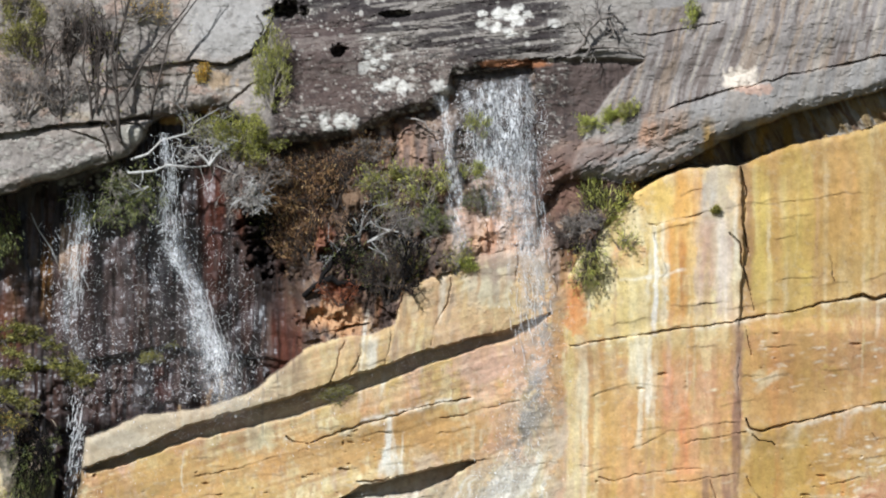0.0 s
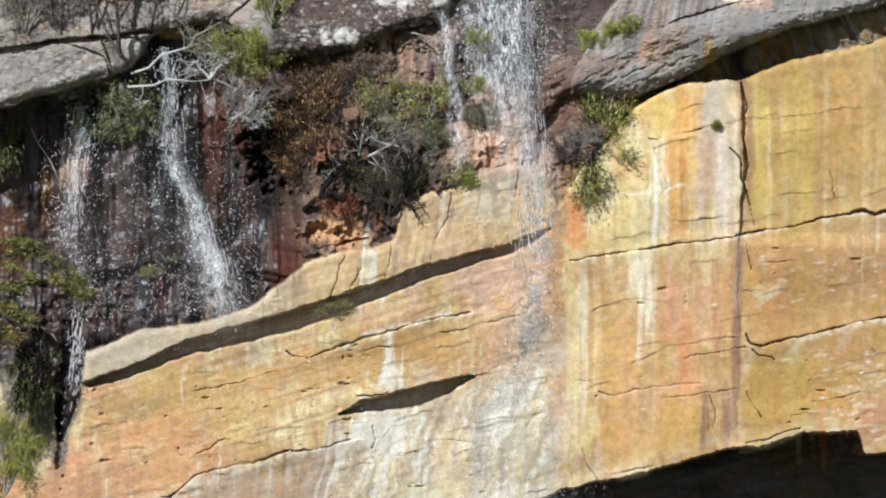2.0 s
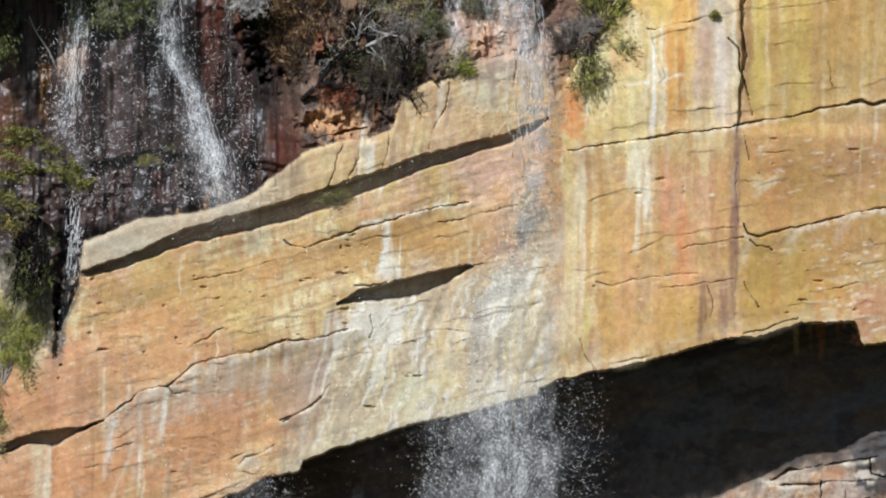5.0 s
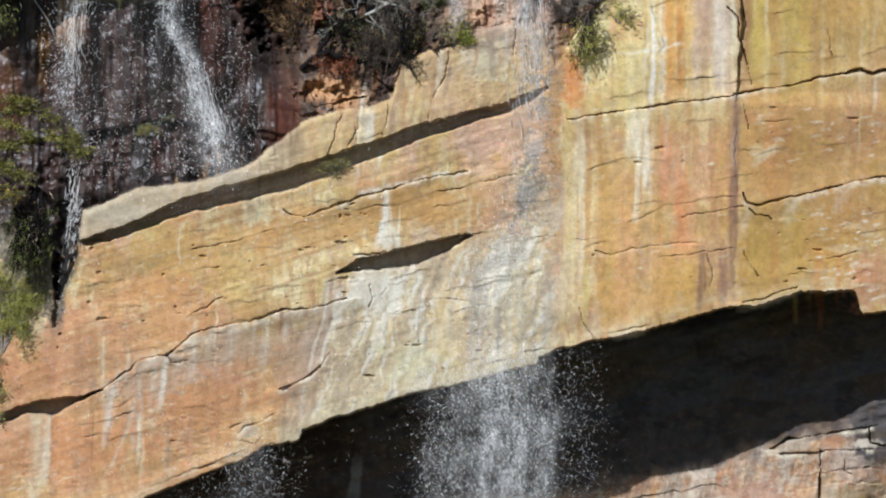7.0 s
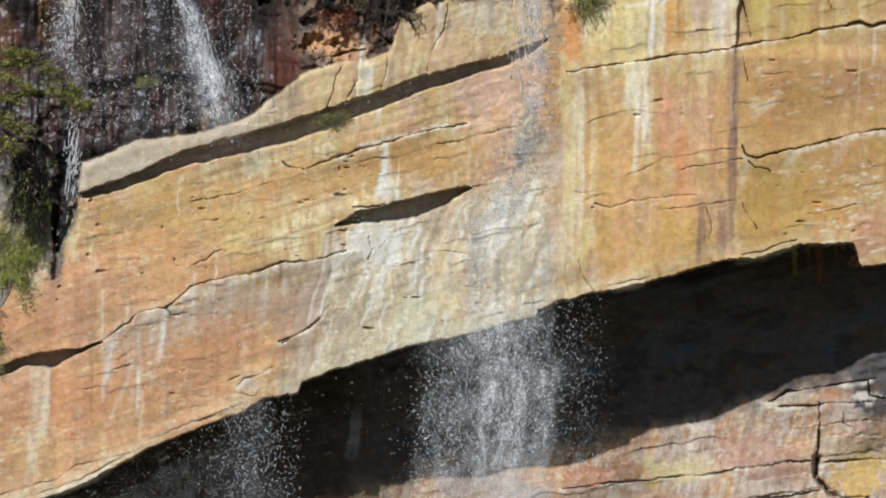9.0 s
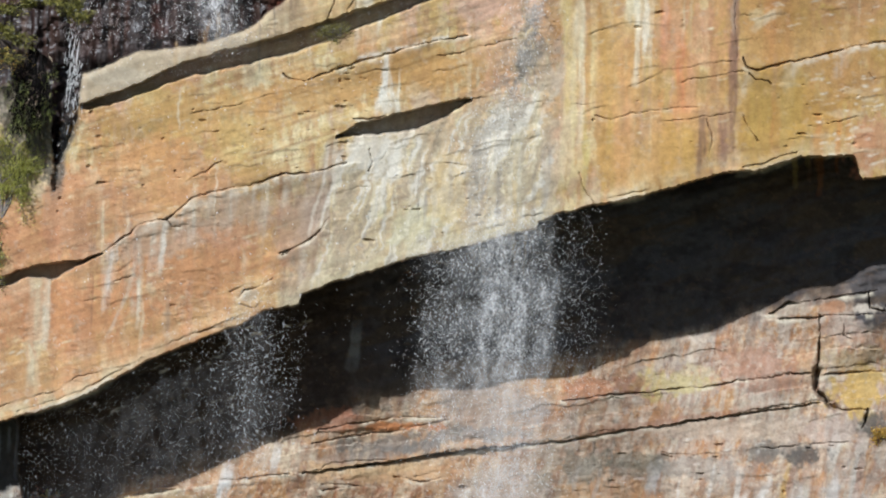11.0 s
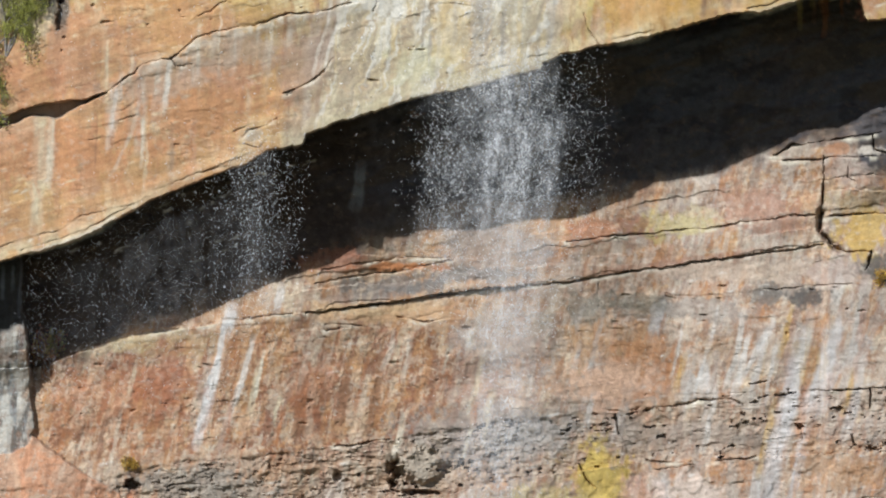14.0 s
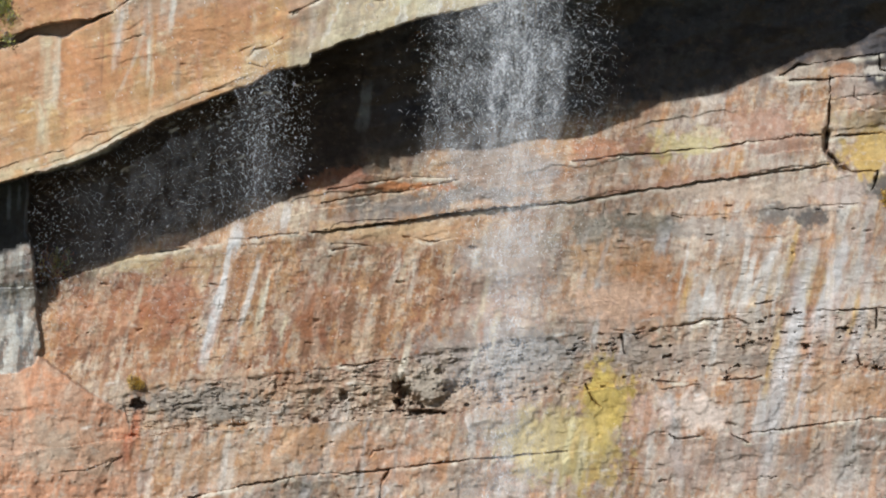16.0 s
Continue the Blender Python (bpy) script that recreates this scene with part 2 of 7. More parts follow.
def across(edge, width=4.0):
    return np.clip((WV - edge) / width + 0.5, 0, 1)


in_strip = (1 - across(gap)) * step(WU, 138, 142) * (1 - step(WU, 850, 955))
PILLAR_EDGE = line([(1300, 40), (1480, 40), (1500, 48), (1560, 54), (1640, 60), (1690, 66), (1720, 50), (1735, 20)], WV)
PILLAR = IS_LOWER * (1 - step(WU - PILLAR_EDGE, -5, 3)) * (WV < 1735)
SLAB_TOP = line([(-1200, 1640), (0, 1722), (60, 1702), (100, 1730), (150, 1768), (215, 1800), (240, 1960), (260, 2300)], WU)
SLAB = step(WV - SLAB_TOP, -2, 3) * (WU < 255) * IS_LOWER * (1 - PILLAR)
lower_d = lower_d - (0.72 - 0.60 * step(V, 1505, 1640)) * PILLAR - 0.22 * SLAB * (1 - step(WU, 110, 240))
DEPTH = lower_d * across(lip) + (face_d + strip_d * in_strip) * (1 - across(lip))
DEPTH = back_d * (1 - across(top)) + DEPTH * across(top)
DEPTH = cap_d * (1 - across(cap)) + DEPTH * across(cap)
# rounding of the lips
DEPTH += 0.16 * IS_CAP * np.exp(-((cap - WV) / 12) ** 2) + 0.04 * IS_FACE * np.exp(-((WV - top) / 7) ** 2) * (U > 150)
# unevenness of the rock
crumbly = step(WV, crumb - 6, crumb + 6) * (1 - step(WV, base - 8, base + 8)) * IS_LOWER * (1 - SLAB) * (1 - 0.4 * step(U, 880, 960))
thin = IS_LOWER * step(WV, shelf - 150, shelf - 130) * (WV < shelf)
LARGE = fbm(U / 170, V / 100, 41, 2)
FLAKE = np.round(1.8 * fbm(U / 70, V / 34, 42, 5, 0.6)) / 1.8
FLAKE_SMALL = np.round(2.0 * fbm(U / 24, V / 13, 43, 4, 0.6)) / 2.0
BEDDING = fbm(U / 160, (V + 0.2 * U) / 7, 44, 3)
BROKEN = step(fbm(U / 120, V / 50, 46, 3), -0.05, 0.3)
CALM = 1 - 0.75 * step(U, 960, 1010)
DEPTH += IS_FACE * (0.10 * LARGE + CALM * (0.018 * FLAKE * BROKEN + 0.006 * FLAKE_SMALL * BROKEN + 0.012 * fbm(U / 150, (V + 0.33 * U) / 16, 47, 4, 0.6)) + 0.003 * FINE)
# blocky beds and hollows in the wall of the recess
IN_RECESS = IS_LOWER * (1 - step(WV - shelf, -170, -120))
DEPTH += IN_RECESS * (0.14 * fbm(U / 130, (V + 0.3 * U) / 34, 261, 3, 0.5) + 0.05 * fbm(U / 40, V / 30, 262, 4, 0.6)) * (1 - step(WV - lip, 180, 230))
EASY = 1 - 0.5 * step(U, 700, 860)
DEPTH += IS_LOWER * (0.12 * LARGE + 0.022 * FLAKE * BROKEN + EASY * 0.010 * FLAKE_SMALL + EASY * 0.012 * np.round(2.2 * fbm((U + 0.22 * V) / 20, V / 32, 218, 4, 0.6)) / 2.2 + 0.005 * BEDDING + 0.003 * FINE)
DEPTH += IS_CAP * (0.22 * LARGE + 0.06 * ROUGH + 0.035 * FLAKE_SMALL + 0.008 * FINE)
DEPTH += IS_BACK * (0.20 * ROUGH + (0.25 + 0.75 * slope_on) * (0.05 * FLAKE + 0.035 * FLAKE_SMALL) + 0.008 * FINE)
slab_beds = IS_CAP * step(U, 478, 520) * (1 - step(U, 1090, 1130)) * (1 - step(V, 90, 140))
DEPTH += slab_beds * 0.045 * np.round(2.5 * fbm(U / 120, (V + 0.12 * U) / 16, 45, 3)) / 2.5
PIT = step(fbm(U / 20, (V + 0.08 * U) / 10, 62, 4, 0.6), 0.42, 0.52)
DEPTH += crumbly * (0.30 * PIT * step(U, 560, 760) * 0.7 + 0.05 * PIT + 0.05 * np.round(2.5 * fbm(U / 34, (V + 0.08 * U) / 9, 61, 4, 0.6)) / 2.5 + 0.03 * FLAKE_SMALL)
DEPTH += thin * 0.014 * np.sign(np.sin((WV - shelf) / 9 + 2 * ROUGH)) * step(ROUGH, -0.2, 0.3)
DEPTH += IS_BACK * (1 - slope_on) * (0.12 * fbm(U / 24, V / 260, 73, 4, 0.6) + 0.06 * np.abs(fbm(U / 30, V / 75, 74, 4)))
RUBBLE = np.round(1.8 * fbm(U / 46, (V - 0.3 * U) / 60, 71, 4, 0.5)) / 1.8
DEPTH += IS_BACK * slope_on * (1 - 0.65 * step(U, 780, 830)) * (0.35 + 0.65 * step(WV - cap, 70, 130)) * (0.24 * RUBBLE + 0.14 * fbm(U / 14, V / 40, 72, 4) + 0.05 * fbm(U / 8, V / 8, 75, 3))
DEPTH += IS_BACK * (1 - slope_on) * (0.10 + 0.10 * step(RAG, -0.2, 0.3)) * step(WV - line([(0, 660), (185, 632), (230, 625), (300, 608), (340, 620), (520, 640)], WU), -2, 3)

# mineral colour: a base for each bed, then runs and blotches
HUE = fbm(U / 140, V / 60, 81, 4)
RUN = fbm(U / 16, V / 220, 91, 3)               # narrow runs straight down
stain(ALL, np.ones_like(U), "cfa566")
stain(ALL, 0.8 * step(HUE, -0.1, 0.45), "cf9762")
stain(ALL, 0.6 * step(-HUE, 0.0, 0.5), "d0b878")
stain(ALL, 0.6 * step(RUN, 0.1, 0.5), "d9c187")
stain(ALL, 0.5 * step(-RUN, 0.15, 0.5), "b98d58")
RUN_FINE = fbm((U + 0.02 * V) / 5, V / 130, 93, 3)
stain(ALL, 0.40 * step(RUN_FINE, 0.15, 0.5) * step(fbm(U / 90, V / 150, 94, 2), 0.0, 0.4), "e2cf9c")
stain(ALL, 0.35 * step(-RUN_FINE, 0.2, 0.5) * step(fbm(U / 90, V / 150, 97, 2), 0.0, 0.4), "a87c4c")
def tall(a, b, seed):
    return fbm((U + 6 * RAG) / a, (V + 0.25 * U) / b, seed, 4, 0.6)


stain(ALL, IS_FACE * step(tall(34, 130, 221), 0.08, 0.2) * 0.70, "ecdba8")
stain(ALL, IS_FACE * step(tall(40, 110, 222), 0.10, 0.22) * 0.65, "d3985c")
stain(ALL, IS_FACE * step(tall(50, 90, 223), 0.12, 0.24) * 0.60, "c8a48c")
stain(ALL, IS_FACE * step(tall(36, 120, 224), 0.14, 0.24) * 0.65, "c09a40")
stain(ALL, IS_FACE * step(tall(10, 60, 225), 0.22, 0.32) * 0.60, "a87a48")
BED = fbm(U / 210, (V + 0.33 * U) / 5.5, 226, 4, 0.6)
stain(ALL, IS_FACE * step(BED, 0.16, 0.30) * (0.10 + 0.45 * (U < 960)), "a87c48")
stain(ALL, IS_FACE * step(-BED, 0.18, 0.32) * (0.08 + 0.27 * (U < 960)), "e6d3a0")
# left of the face is more orange, the middle below the water pale, the far side golden
stain(ALL, IS_FACE * inside(-1200, 420, 950, 1500, 60) * (0.5 + 0.4 * HUE), "c88852")
APRON = IS_FACE * step(WU - line([(860, 640), (900, 625), (1000, 560), (1100, 530), (1200, 500)], WV) + 16 * RAG, -14, 14) * (1 - step(WU + 30 * RAG, 950, 1010)) * step(WV - line([(560, 905), (640, 872), (880, 800), (1000, 760)], WU), -10, 60)
stain(ALL, APRON * (0.62 + 0.3 * RUN), "cfc2a2")
SPILL = fbm((U + 0.42 * V + 14 * RAG) / 13, V / 120, 227, 4, 0.6)
stain(ALL, APRON * step(SPILL, 0.05, 0.22) * 0.75, "e6dfd0")
stain(ALL, APRON * step(-SPILL, 0.10, 0.26) * 0.6, "a8987c")
stain(ALL, APRON * step(fbm((U + 0.42 * V + 14 * RAG) / 7, V / 70, 228, 4, 0.6), 0.2, 0.3) * 0.55, "8d7a64")
stain(ALL, IS_FACE * inside(1000, 1320, 260, 620, 20) * (0.5 + 0.6 * RUN), "eed9a0")
stain(ALL, IS_FACE * inside(1310, 2800, 100, 1000, 10) * (0.55 + 0.3 * HUE), "b28c46")
stain(ALL, IS_FACE * inside(1040, 1310, 600, 960, 30) * (0.45 + 0.3 * HUE), "d3a468")
stain(ALL, IS_STRIP * (0.4 + 0.5 * HUE), "d2b27a")
stain(ALL, IS_STRIP * (1 - step(U, 420, 620)) * 0.55, "bfad8e")
stain(ALL, IS_CAP * 1.0, "8d8680")
stain(ALL, IS_CAP * step(fbm(U / 30, V / 30, 101, 5), 0, 0.4) * 0.7, "6c645e")
stain(ALL, IS_BACK * 1.0, "5a473c")
stain(ALL, IS_BACK * step(RUN, -0.1, 0.4) * 0.6, "3a312d")
WALL = IS_BACK * (1 - step(U, 480, 560))
stain(ALL, WALL * 0.85, "39312f")
stain(ALL, WALL * step(fbm(U / 14, V / 190, 231, 3), 0.02, 0.2) * 0.8, "231c1a")
stain(ALL, WALL * step(fbm(U / 12, V / 170, 232, 3), 0.12, 0.26) * 0.45, "50362c")
stain(ALL, WALL * step(fbm(U / 30, V / 60, 233, 4), 0.1, 0.3) * 0.3, "564a48")
SCREE = IS_BACK * slope_on
stain(ALL, SCREE * step(RUBBLE, 0.05, 0.4) * 0.6, "93785f")
stain(ALL, SCREE * step(fbm(U / 16, V / 22, 234, 4), 0.05, 0.2) * 0.7, "b0947a")
stain(ALL, SCREE * step(fbm(U / 20, V / 24, 235, 4), 0.12, 0.25) * 0.7, "382a22")
stain(ALL, SCREE * step(fbm(U / 14, V / 30, 236, 4), 0.2, 0.32) * 0.7, "7c5238")
LEAN = U + 0.22 * V
def field(a, b, seed, gain=0.6):
    return fbm(LEAN / a, V / b, seed, 5, gain)


stain(ALL, IS_LOWER * 1.0, "c6a27a")
stain(ALL, IS_LOWER * step(field(80, 60, 201), 0.02, 0.16) * 0.8, "ba8a54")
stain(ALL, IS_LOWER * step(field(70, 45, 202), 0.06, 0.18) * (0.45 + 0.35 * step(U, 700, 1000)), "b5a496")
stain(ALL, IS_LOWER * step(field(40, 50, 206), 0.10, 0.22) * 0.75, "c3ad96")
stain(ALL, IS_LOWER * step(field(24, 60, 203), 0.14, 0.22) * 0.7, "9a6e48")
stain(ALL, IS_LOWER * step(field(18, 40, 204), 0.16, 0.24) * 0.75, "d9c4a4")
stain(ALL, IS_LOWER * step(field(14, 30, 205), 0.20, 0.26) * 0.6, "83583c")
stain(ALL, IS_LOWER * step(field(14, 40, 207), 0.24, 0.32) * 0.7, "c28c58")
stain(ALL, IS_LOWER * inside(-1200, 860, 1480, 1740, 40) * step(field(60, 50, 214), -0.15, 0.15) * 0.5, "b98350")
stain(ALL, IS_LOWER * inside(60, 800, 1500, 1730, 30) * step(field(26, 30, 215), 0.05, 0.15) * 0.65, "9a673c")
stain(ALL, IS_LOWER * inside(60, 900, 1500, 1730, 30) * step(field(20, 34, 216), 0.08, 0.16) * 0.7, "d2b48c")
stain(ALL, IS_LOWER * step(field(120, 80, 301, 0.5), 0.0, 0.25) * 0.3, "c98f58")
stain(ALL, IS_LOWER * step(field(100, 70, 302, 0.5), 0.05, 0.2) * 0.4, "bda994")
for a, b, seed, low, k, code in ((26, 60, 311, 0.10, 0.5, "a5623a"), (22, 70, 312, 0.14, 0.45, "8c5a40"), (20, 60, 313, 0.16, 0.55, "d8b894"), (40, 60, 314, 0.14, 0.5, "c99456"), (14, 34, 315, 0.22, 0.55, "7c4a34")):
    stain(ALL, IS_LOWER * inside(60, 880, 1490, 1740, 30) * step(field(a, b, seed, 0.65), low, low + 0.06) * k, code)
for a, b, seed, low, k, code in ((40, 60, 321, 0.10, 0.4, "c08a5c"), (26, 70, 322, 0.10, 0.5, "b0a69c"), (22, 60, 323, 0.14, 0.5, "d6c4b0"), (24, 50, 324, 0.18, 0.4, "b0784c"), (14, 40, 325, 0.24, 0.4, "86705e")):
    stain(ALL, IS_LOWER * step(U + 0.6 * (V - 1600), 760, 900) * step(field(a, b, seed, 0.65), low, low + 0.06) * k, code)
    stain(ALL, IS_LOWER * (WV > base) * step(field(a, b, seed + 20, 0.65), low, low + 0.06) * k, code)
FLAKY = IS_LOWER * (1 - SLAB) * inside(60, 760, 1500, 1745, 20) * step(fbm(LEAN / 19, V / 28, 351, 5, 0.66), 0.13, 0.17)
stain(ALL, FLAKY * 0.6, "c8a684")
stain(ALL, IS_LOWER * inside(60, 800, 1500, 1745, 20) * step(fbm(LEAN / 17, V / 26, 352, 5, 0.66), 0.17, 0.21) * 0.6, "8a5234")
stain(ALL, IS_LOWER * inside(60, 1000, 1490, 1745, 20) * step(fbm(LEAN / 15, V / 20, 353, 5, 0.66), 0.22, 0.26) * 0.6, "d6bea0")
DEPTH -= 0.012 * FLAKY
stain(ALL, crumbly * (0.4 + 0.25 * step(U, 600, 800)), "a08c78")
stain(ALL, SLAB * 0.95, "d3966c")
stain(ALL, SLAB * step(field(50, 50, 211), 0.05, 0.25) * 0.6, "c4a284")
stain(ALL, PILLAR * 0.95, "b4aea2")
stain(ALL, PILLAR * step(fbm(U / 9, V / 90, 212, 3), 0.0, 0.25) * 0.7, "dcd6c8")
stain(ALL, PILLAR * step(fbm(U / 12, V / 70, 213, 3), 0.1, 0.3) * 0.6, "7f8488")
stain(ALL, PILLAR * step(WU - PILLAR_EDGE, -26, -8) * step(RAG, -0.3, 0.2) * 0.7, "a9825c")
stain(ALL, PILLAR * step(fbm(U / 14, V / 40, 217, 4), 0.12, 0.2) * 0.8, "5e564e")
# the overhang's shade, painted dark and mottled on the wall behind the falling spray
RECESS_SHADE = IS_LOWER * (1 - PILLAR) * (1 - step(WV - lip + 36 * HUE + 22 * RAG, 195 - 25 * (1 - step(U, 250, 450)) + 34 * step(U, 860, 1000), 262 - 38 * (1 - step(U, 250, 450)) + 24 * step(U, 860, 1000)))
stain(ALL, RECESS_SHADE * 0.92, "464447")
stain(ALL, RECESS_SHADE * step(fbm(U / 150, (V + 0.3 * U) / 40, 271, 4, 0.6), -0.05, 0.3) * 0.5, "5a5a60")
stain(ALL, RECESS_SHADE * step(fbm(U / 120, (V + 0.3 * U) / 36, 272, 4, 0.6), 0.05, 0.3) * 0.6, "5a4a36")
stain(ALL, RECESS_SHADE * step(fbm(U / 60, V / 36, 273, 4, 0.6), 0.05, 0.3) * 0.45, "302d2f")
stain(ALL, RECESS_SHADE * (1 - step(U, 520, 780)) * 0.7, "4e3c2e")
# leached dashes and thin layers on the lower walls
DASH = fbm(LEAN / 6, V / 34, 95, 4, 0.6)
stain(ALL, IS_LOWER * (1 - RECESS_SHADE) * 0.34 * step(DASH, 0.18, 0.28), "98603c")
stain(ALL, IS_LOWER * (1 - RECESS_SHADE) * 0.38 * step(-DASH, 0.2, 0.3), "d3bfa6")
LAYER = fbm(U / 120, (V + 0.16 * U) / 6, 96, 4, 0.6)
stain(ALL, IS_LOWER * (1 - RECESS_SHADE) * 0.3 * step(LAYER, 0.18, 0.4), "8a6a52")
# joints in the golden face
crack([(1010, 612), (1090, 600), (1180, 585), (1250, 577), (1303, 570)], 2.6, 0.25)
crack([(1303, 568), (1340, 561), (1400, 552), (1460, 536), (1500, 528), (1540, 526), (1600, 524)], 4.0, 0.30, False)
crack([(1500, 526), (1530, 522), (1545, 530), (1575, 528)], 5.0, 0.30)
crack([(1312, 290), (1322, 340), (1318, 400), (1325, 450)], 3.2, 0.2)
crack([(1292, 412), (1310, 432), (1314, 470), (1328, 505), (1336, 550)], 3.4, 0.22)
crack([(1306, 566), (1310, 620), (1306, 680), (1312, 730), (1303, 770)], 2.2, 0.07)
streak([(1309, 570), (1306, 680), (1303, 770), (1298, 900)], 7, "7a584a", 0.7)
streak([(1316, 290), (1322, 380), (1326, 470), (1330, 560)], 12, "9a7050", 0.7)
streak([(1298, 330), (1298, 420), (1300, 560)], 9, "ece2cc", 0.7)
crack([(1320, 580), (1330, 630)], 2.4, 0.15)
crack([(1320, 742), (1326, 758), (1345, 763), (1400, 750), (1460, 737), (1520, 722), (1600, 705)], 3.0, 0.25)
crack([(1332, 768), (1340, 779), (1365, 780), (1372, 788)], 2.8, 0.2)
crack([(1210, 785), (1260, 777), (1320, 765)], 1.6, 0.12)
crack([(1060, 845), (1085, 852), (1120, 842), (1170, 835), (1240, 829)], 2.2, 0.18)
crack([(1175, 856), (1230, 848), (1300, 840)], 1.5, 0.1)
crack([(1322, 842), (1332, 865), (1348, 890)], 2.8, 0.2)
crack([(1258, 850), (1268, 880), (1258, 940)], 3.2, 0.15)
crack([(1440, 862), (1490, 852), (1530, 845)], 1.8, 0.1)
crack([(1468, 450), (1474, 470), (1477, 498)], 2.0, 0.14)
crack([(1545, 768), (1552, 780), (1580, 776)], 2.2, 0.15)
crack([(1032, 945), (1040, 975), (1062, 1004)], 3.6, 0.25)
crack([(1050, 700), (1110, 680), (1180, 684)], 1.2, 0.06)
crack([(1120, 795), (1180, 765), (1250, 755)], 1.2, 0.07)
crack([(1150, 395), (1165, 398), (1215, 385), (1265, 372)], 2.4, 0.18)
crack([(1350, 362), (1420, 355), (1520, 340)], 1.2, 0.06)
crack([(915, 440), (918, 470), (914, 500)], 2.0, 0.12)
# joints below the strip and round the small cave
crack([(505, 772), (520, 782), (545, 786), (580, 772), (640, 752), (690, 738), (760, 718), (830, 705)], 3.0, 0.22)
crack([(780, 740), (820, 736), (870, 722), (920, 708)], 2.4, 0.16)
crack([(350, 845), (410, 832), (470, 815), (540, 795)], 1.8, 0.12)
crack([(570, 810), (578, 820), (590, 828)], 2.6, 0.15)
crack([(633, 852), (660, 852), (690, 845)], 3.0, 0.2)
crack([(585, 680), (598, 650), (600, 625), (610, 605)], 2.0, 0.14)
crack([(640, 668), (635, 640), (630, 625)], 1.6, 0.1)
crack([(680, 650), (690, 620), (692, 585)], 3.0, 0.14)
crack([(762, 618), (768, 580), (790, 545), (800, 490)], 2.4, 0.16)
crack([(880, 448), (905, 440), (935, 448)], 1.8, 0.1)
crack([(660, 905), (668, 930), (660, 945)], 2.4, 0.14)
crack([(680, 930), (690, 912)], 2.0, 0.14)
crack([(755, 935), (800, 928), (830, 935)], 1.6, 0.08)
crack([(860, 1048), (900, 1040)], 1.8, 0.08)
crack([(930, 1026), (965, 1018)], 2.0, 0.1)
for run in ([(1312, 949), (1345, 944), (1400, 926), (1422, 917)], [(1438, 914), (1510, 912)], [(1093, 998), (1147, 984)], [(60, 1376), (150, 1346), (205, 1318)]):
    streak(run, 5.5, "f0e6d0", 0.9, 0.5, 0.8)
crack([(1320, 936), (1360, 929), (1395, 914), (1418, 908)], 2.6, 0.2)
crack([(1085, 990), (1120, 984), (1150, 974)], 1.8, 0.1)


def dent(u, v, ru, rv, deep):
    """A small pit or a scar where a chip fell out."""
    i0, i1 = np.searchsorted(GV, (v - 2 * rv, v + 2 * rv))
    j0, j1 = np.searchsorted(GU, (u - 2 * ru, u + 2 * ru))
    box = (slice(i0, i1), slice(j0, j1))
    q = np.hypot((WU[box] - u) / ru, (WV[box] - v) / rv)
    DEPTH[box] += deep * (1 - step(q, 0.5, 1.1))
    stain(box, 0.35 * (1 - step(q, 0.4, 1.0)), "6a5038")


def pits(count, u0, u1, v0, v1, seed, small=1.2, large=4.5):
    rnd = random.Random(seed)
    for _ in range(count):
        r = small + (large - small) * rnd.random() ** 4
        dent(rnd.uniform(u0, u1), rnd.uniform(v0, v1), r * rnd.uniform(0.8, 3.0), r * rnd.uniform(0.5, 1.0), 0.008 + 0.010 * r)


pits(22, 1330, 1560, 570, 700, 11)
pits(18, 1040, 1300, 640, 900, 12)
pits(26, 1340, 1560, 770, 920, 13)
pits(60, 540, 700, 760, 880, 14)
pits(40, 160, 560, 820, 980, 15)
pits(40, 580, 900, 890, 1090, 16)
pits(70, 120, 900, 1500, 1720, 17)
pits(70, 950, 1560, 1420, 1720, 18)
pits(60, 300, 1560, 1780, 1940, 19)
# long joints across the orange face
crack([(185, 1092), (235, 1060), (250, 1043), (300, 1032), (350, 992), (420, 975), (470, 965), (510, 950), (560, 948), (620, 930)], 2.8, 0.22, False)
crack([(335, 965), (365, 948), (400, 930)], 2.6, 0.16)
crack([(505, 1095), (540, 1075), (565, 1060), (590, 1030)], 3.2, 0.22)
crack([(415, 1160), (450, 1145)], 2.2, 0.12)
crack([(310, 1185), (350, 1178)], 1.8, 0.1)
crack([(205, 1145), (240, 1132)], 1.8, 0.1)
crack([(-10, 1370), (50, 1350), (110, 1335), (150, 1310), (240, 1290)], 1.8, 0.1)
crack([(130, 905), (150, 900)], 3.0, 0.15)
# the left of the cap: a smooth boulder over a jointed bed over rounded boulders
BED_TOP = line([(-1200, 160), (120, 130), (265, 118), (340, 106), (400, 112), (440, 92), (480, 40)], WU)
BED_FOOT = line([(-1200, 380), (25, 233), (100, 222), (210, 213), (300, 201), (400, 183), (480, 120)], WU)
LEFT_CAP = IS_CAP * (1 - step(WU, 470, 482))
DEPTH += LEFT_CAP * across(BED_TOP, 3.0) * (1 - across(BED_FOOT, 3.0)) * 0.14 * step(U, 150, 330)
DEPTH += LEFT_CAP * across(BED_FOOT, 3.0) * (0.16 * np.exp(-((WV - BED_FOOT) / 10) ** 2) + 0.05)
for low, u0, u1, out in (([(280, 134), (345, 128), (400, 134)], 285, 352, 0.03), ([(130, 158), (220, 153), (330, 148)], 140, 300, 0.022)):
    bed = line(low, WU)
    DEPTH += LEFT_CAP * (WU > u0) * (WU < u1) * across(bed, 3.0) * (1 - across(BED_FOOT, 3.0)) * out
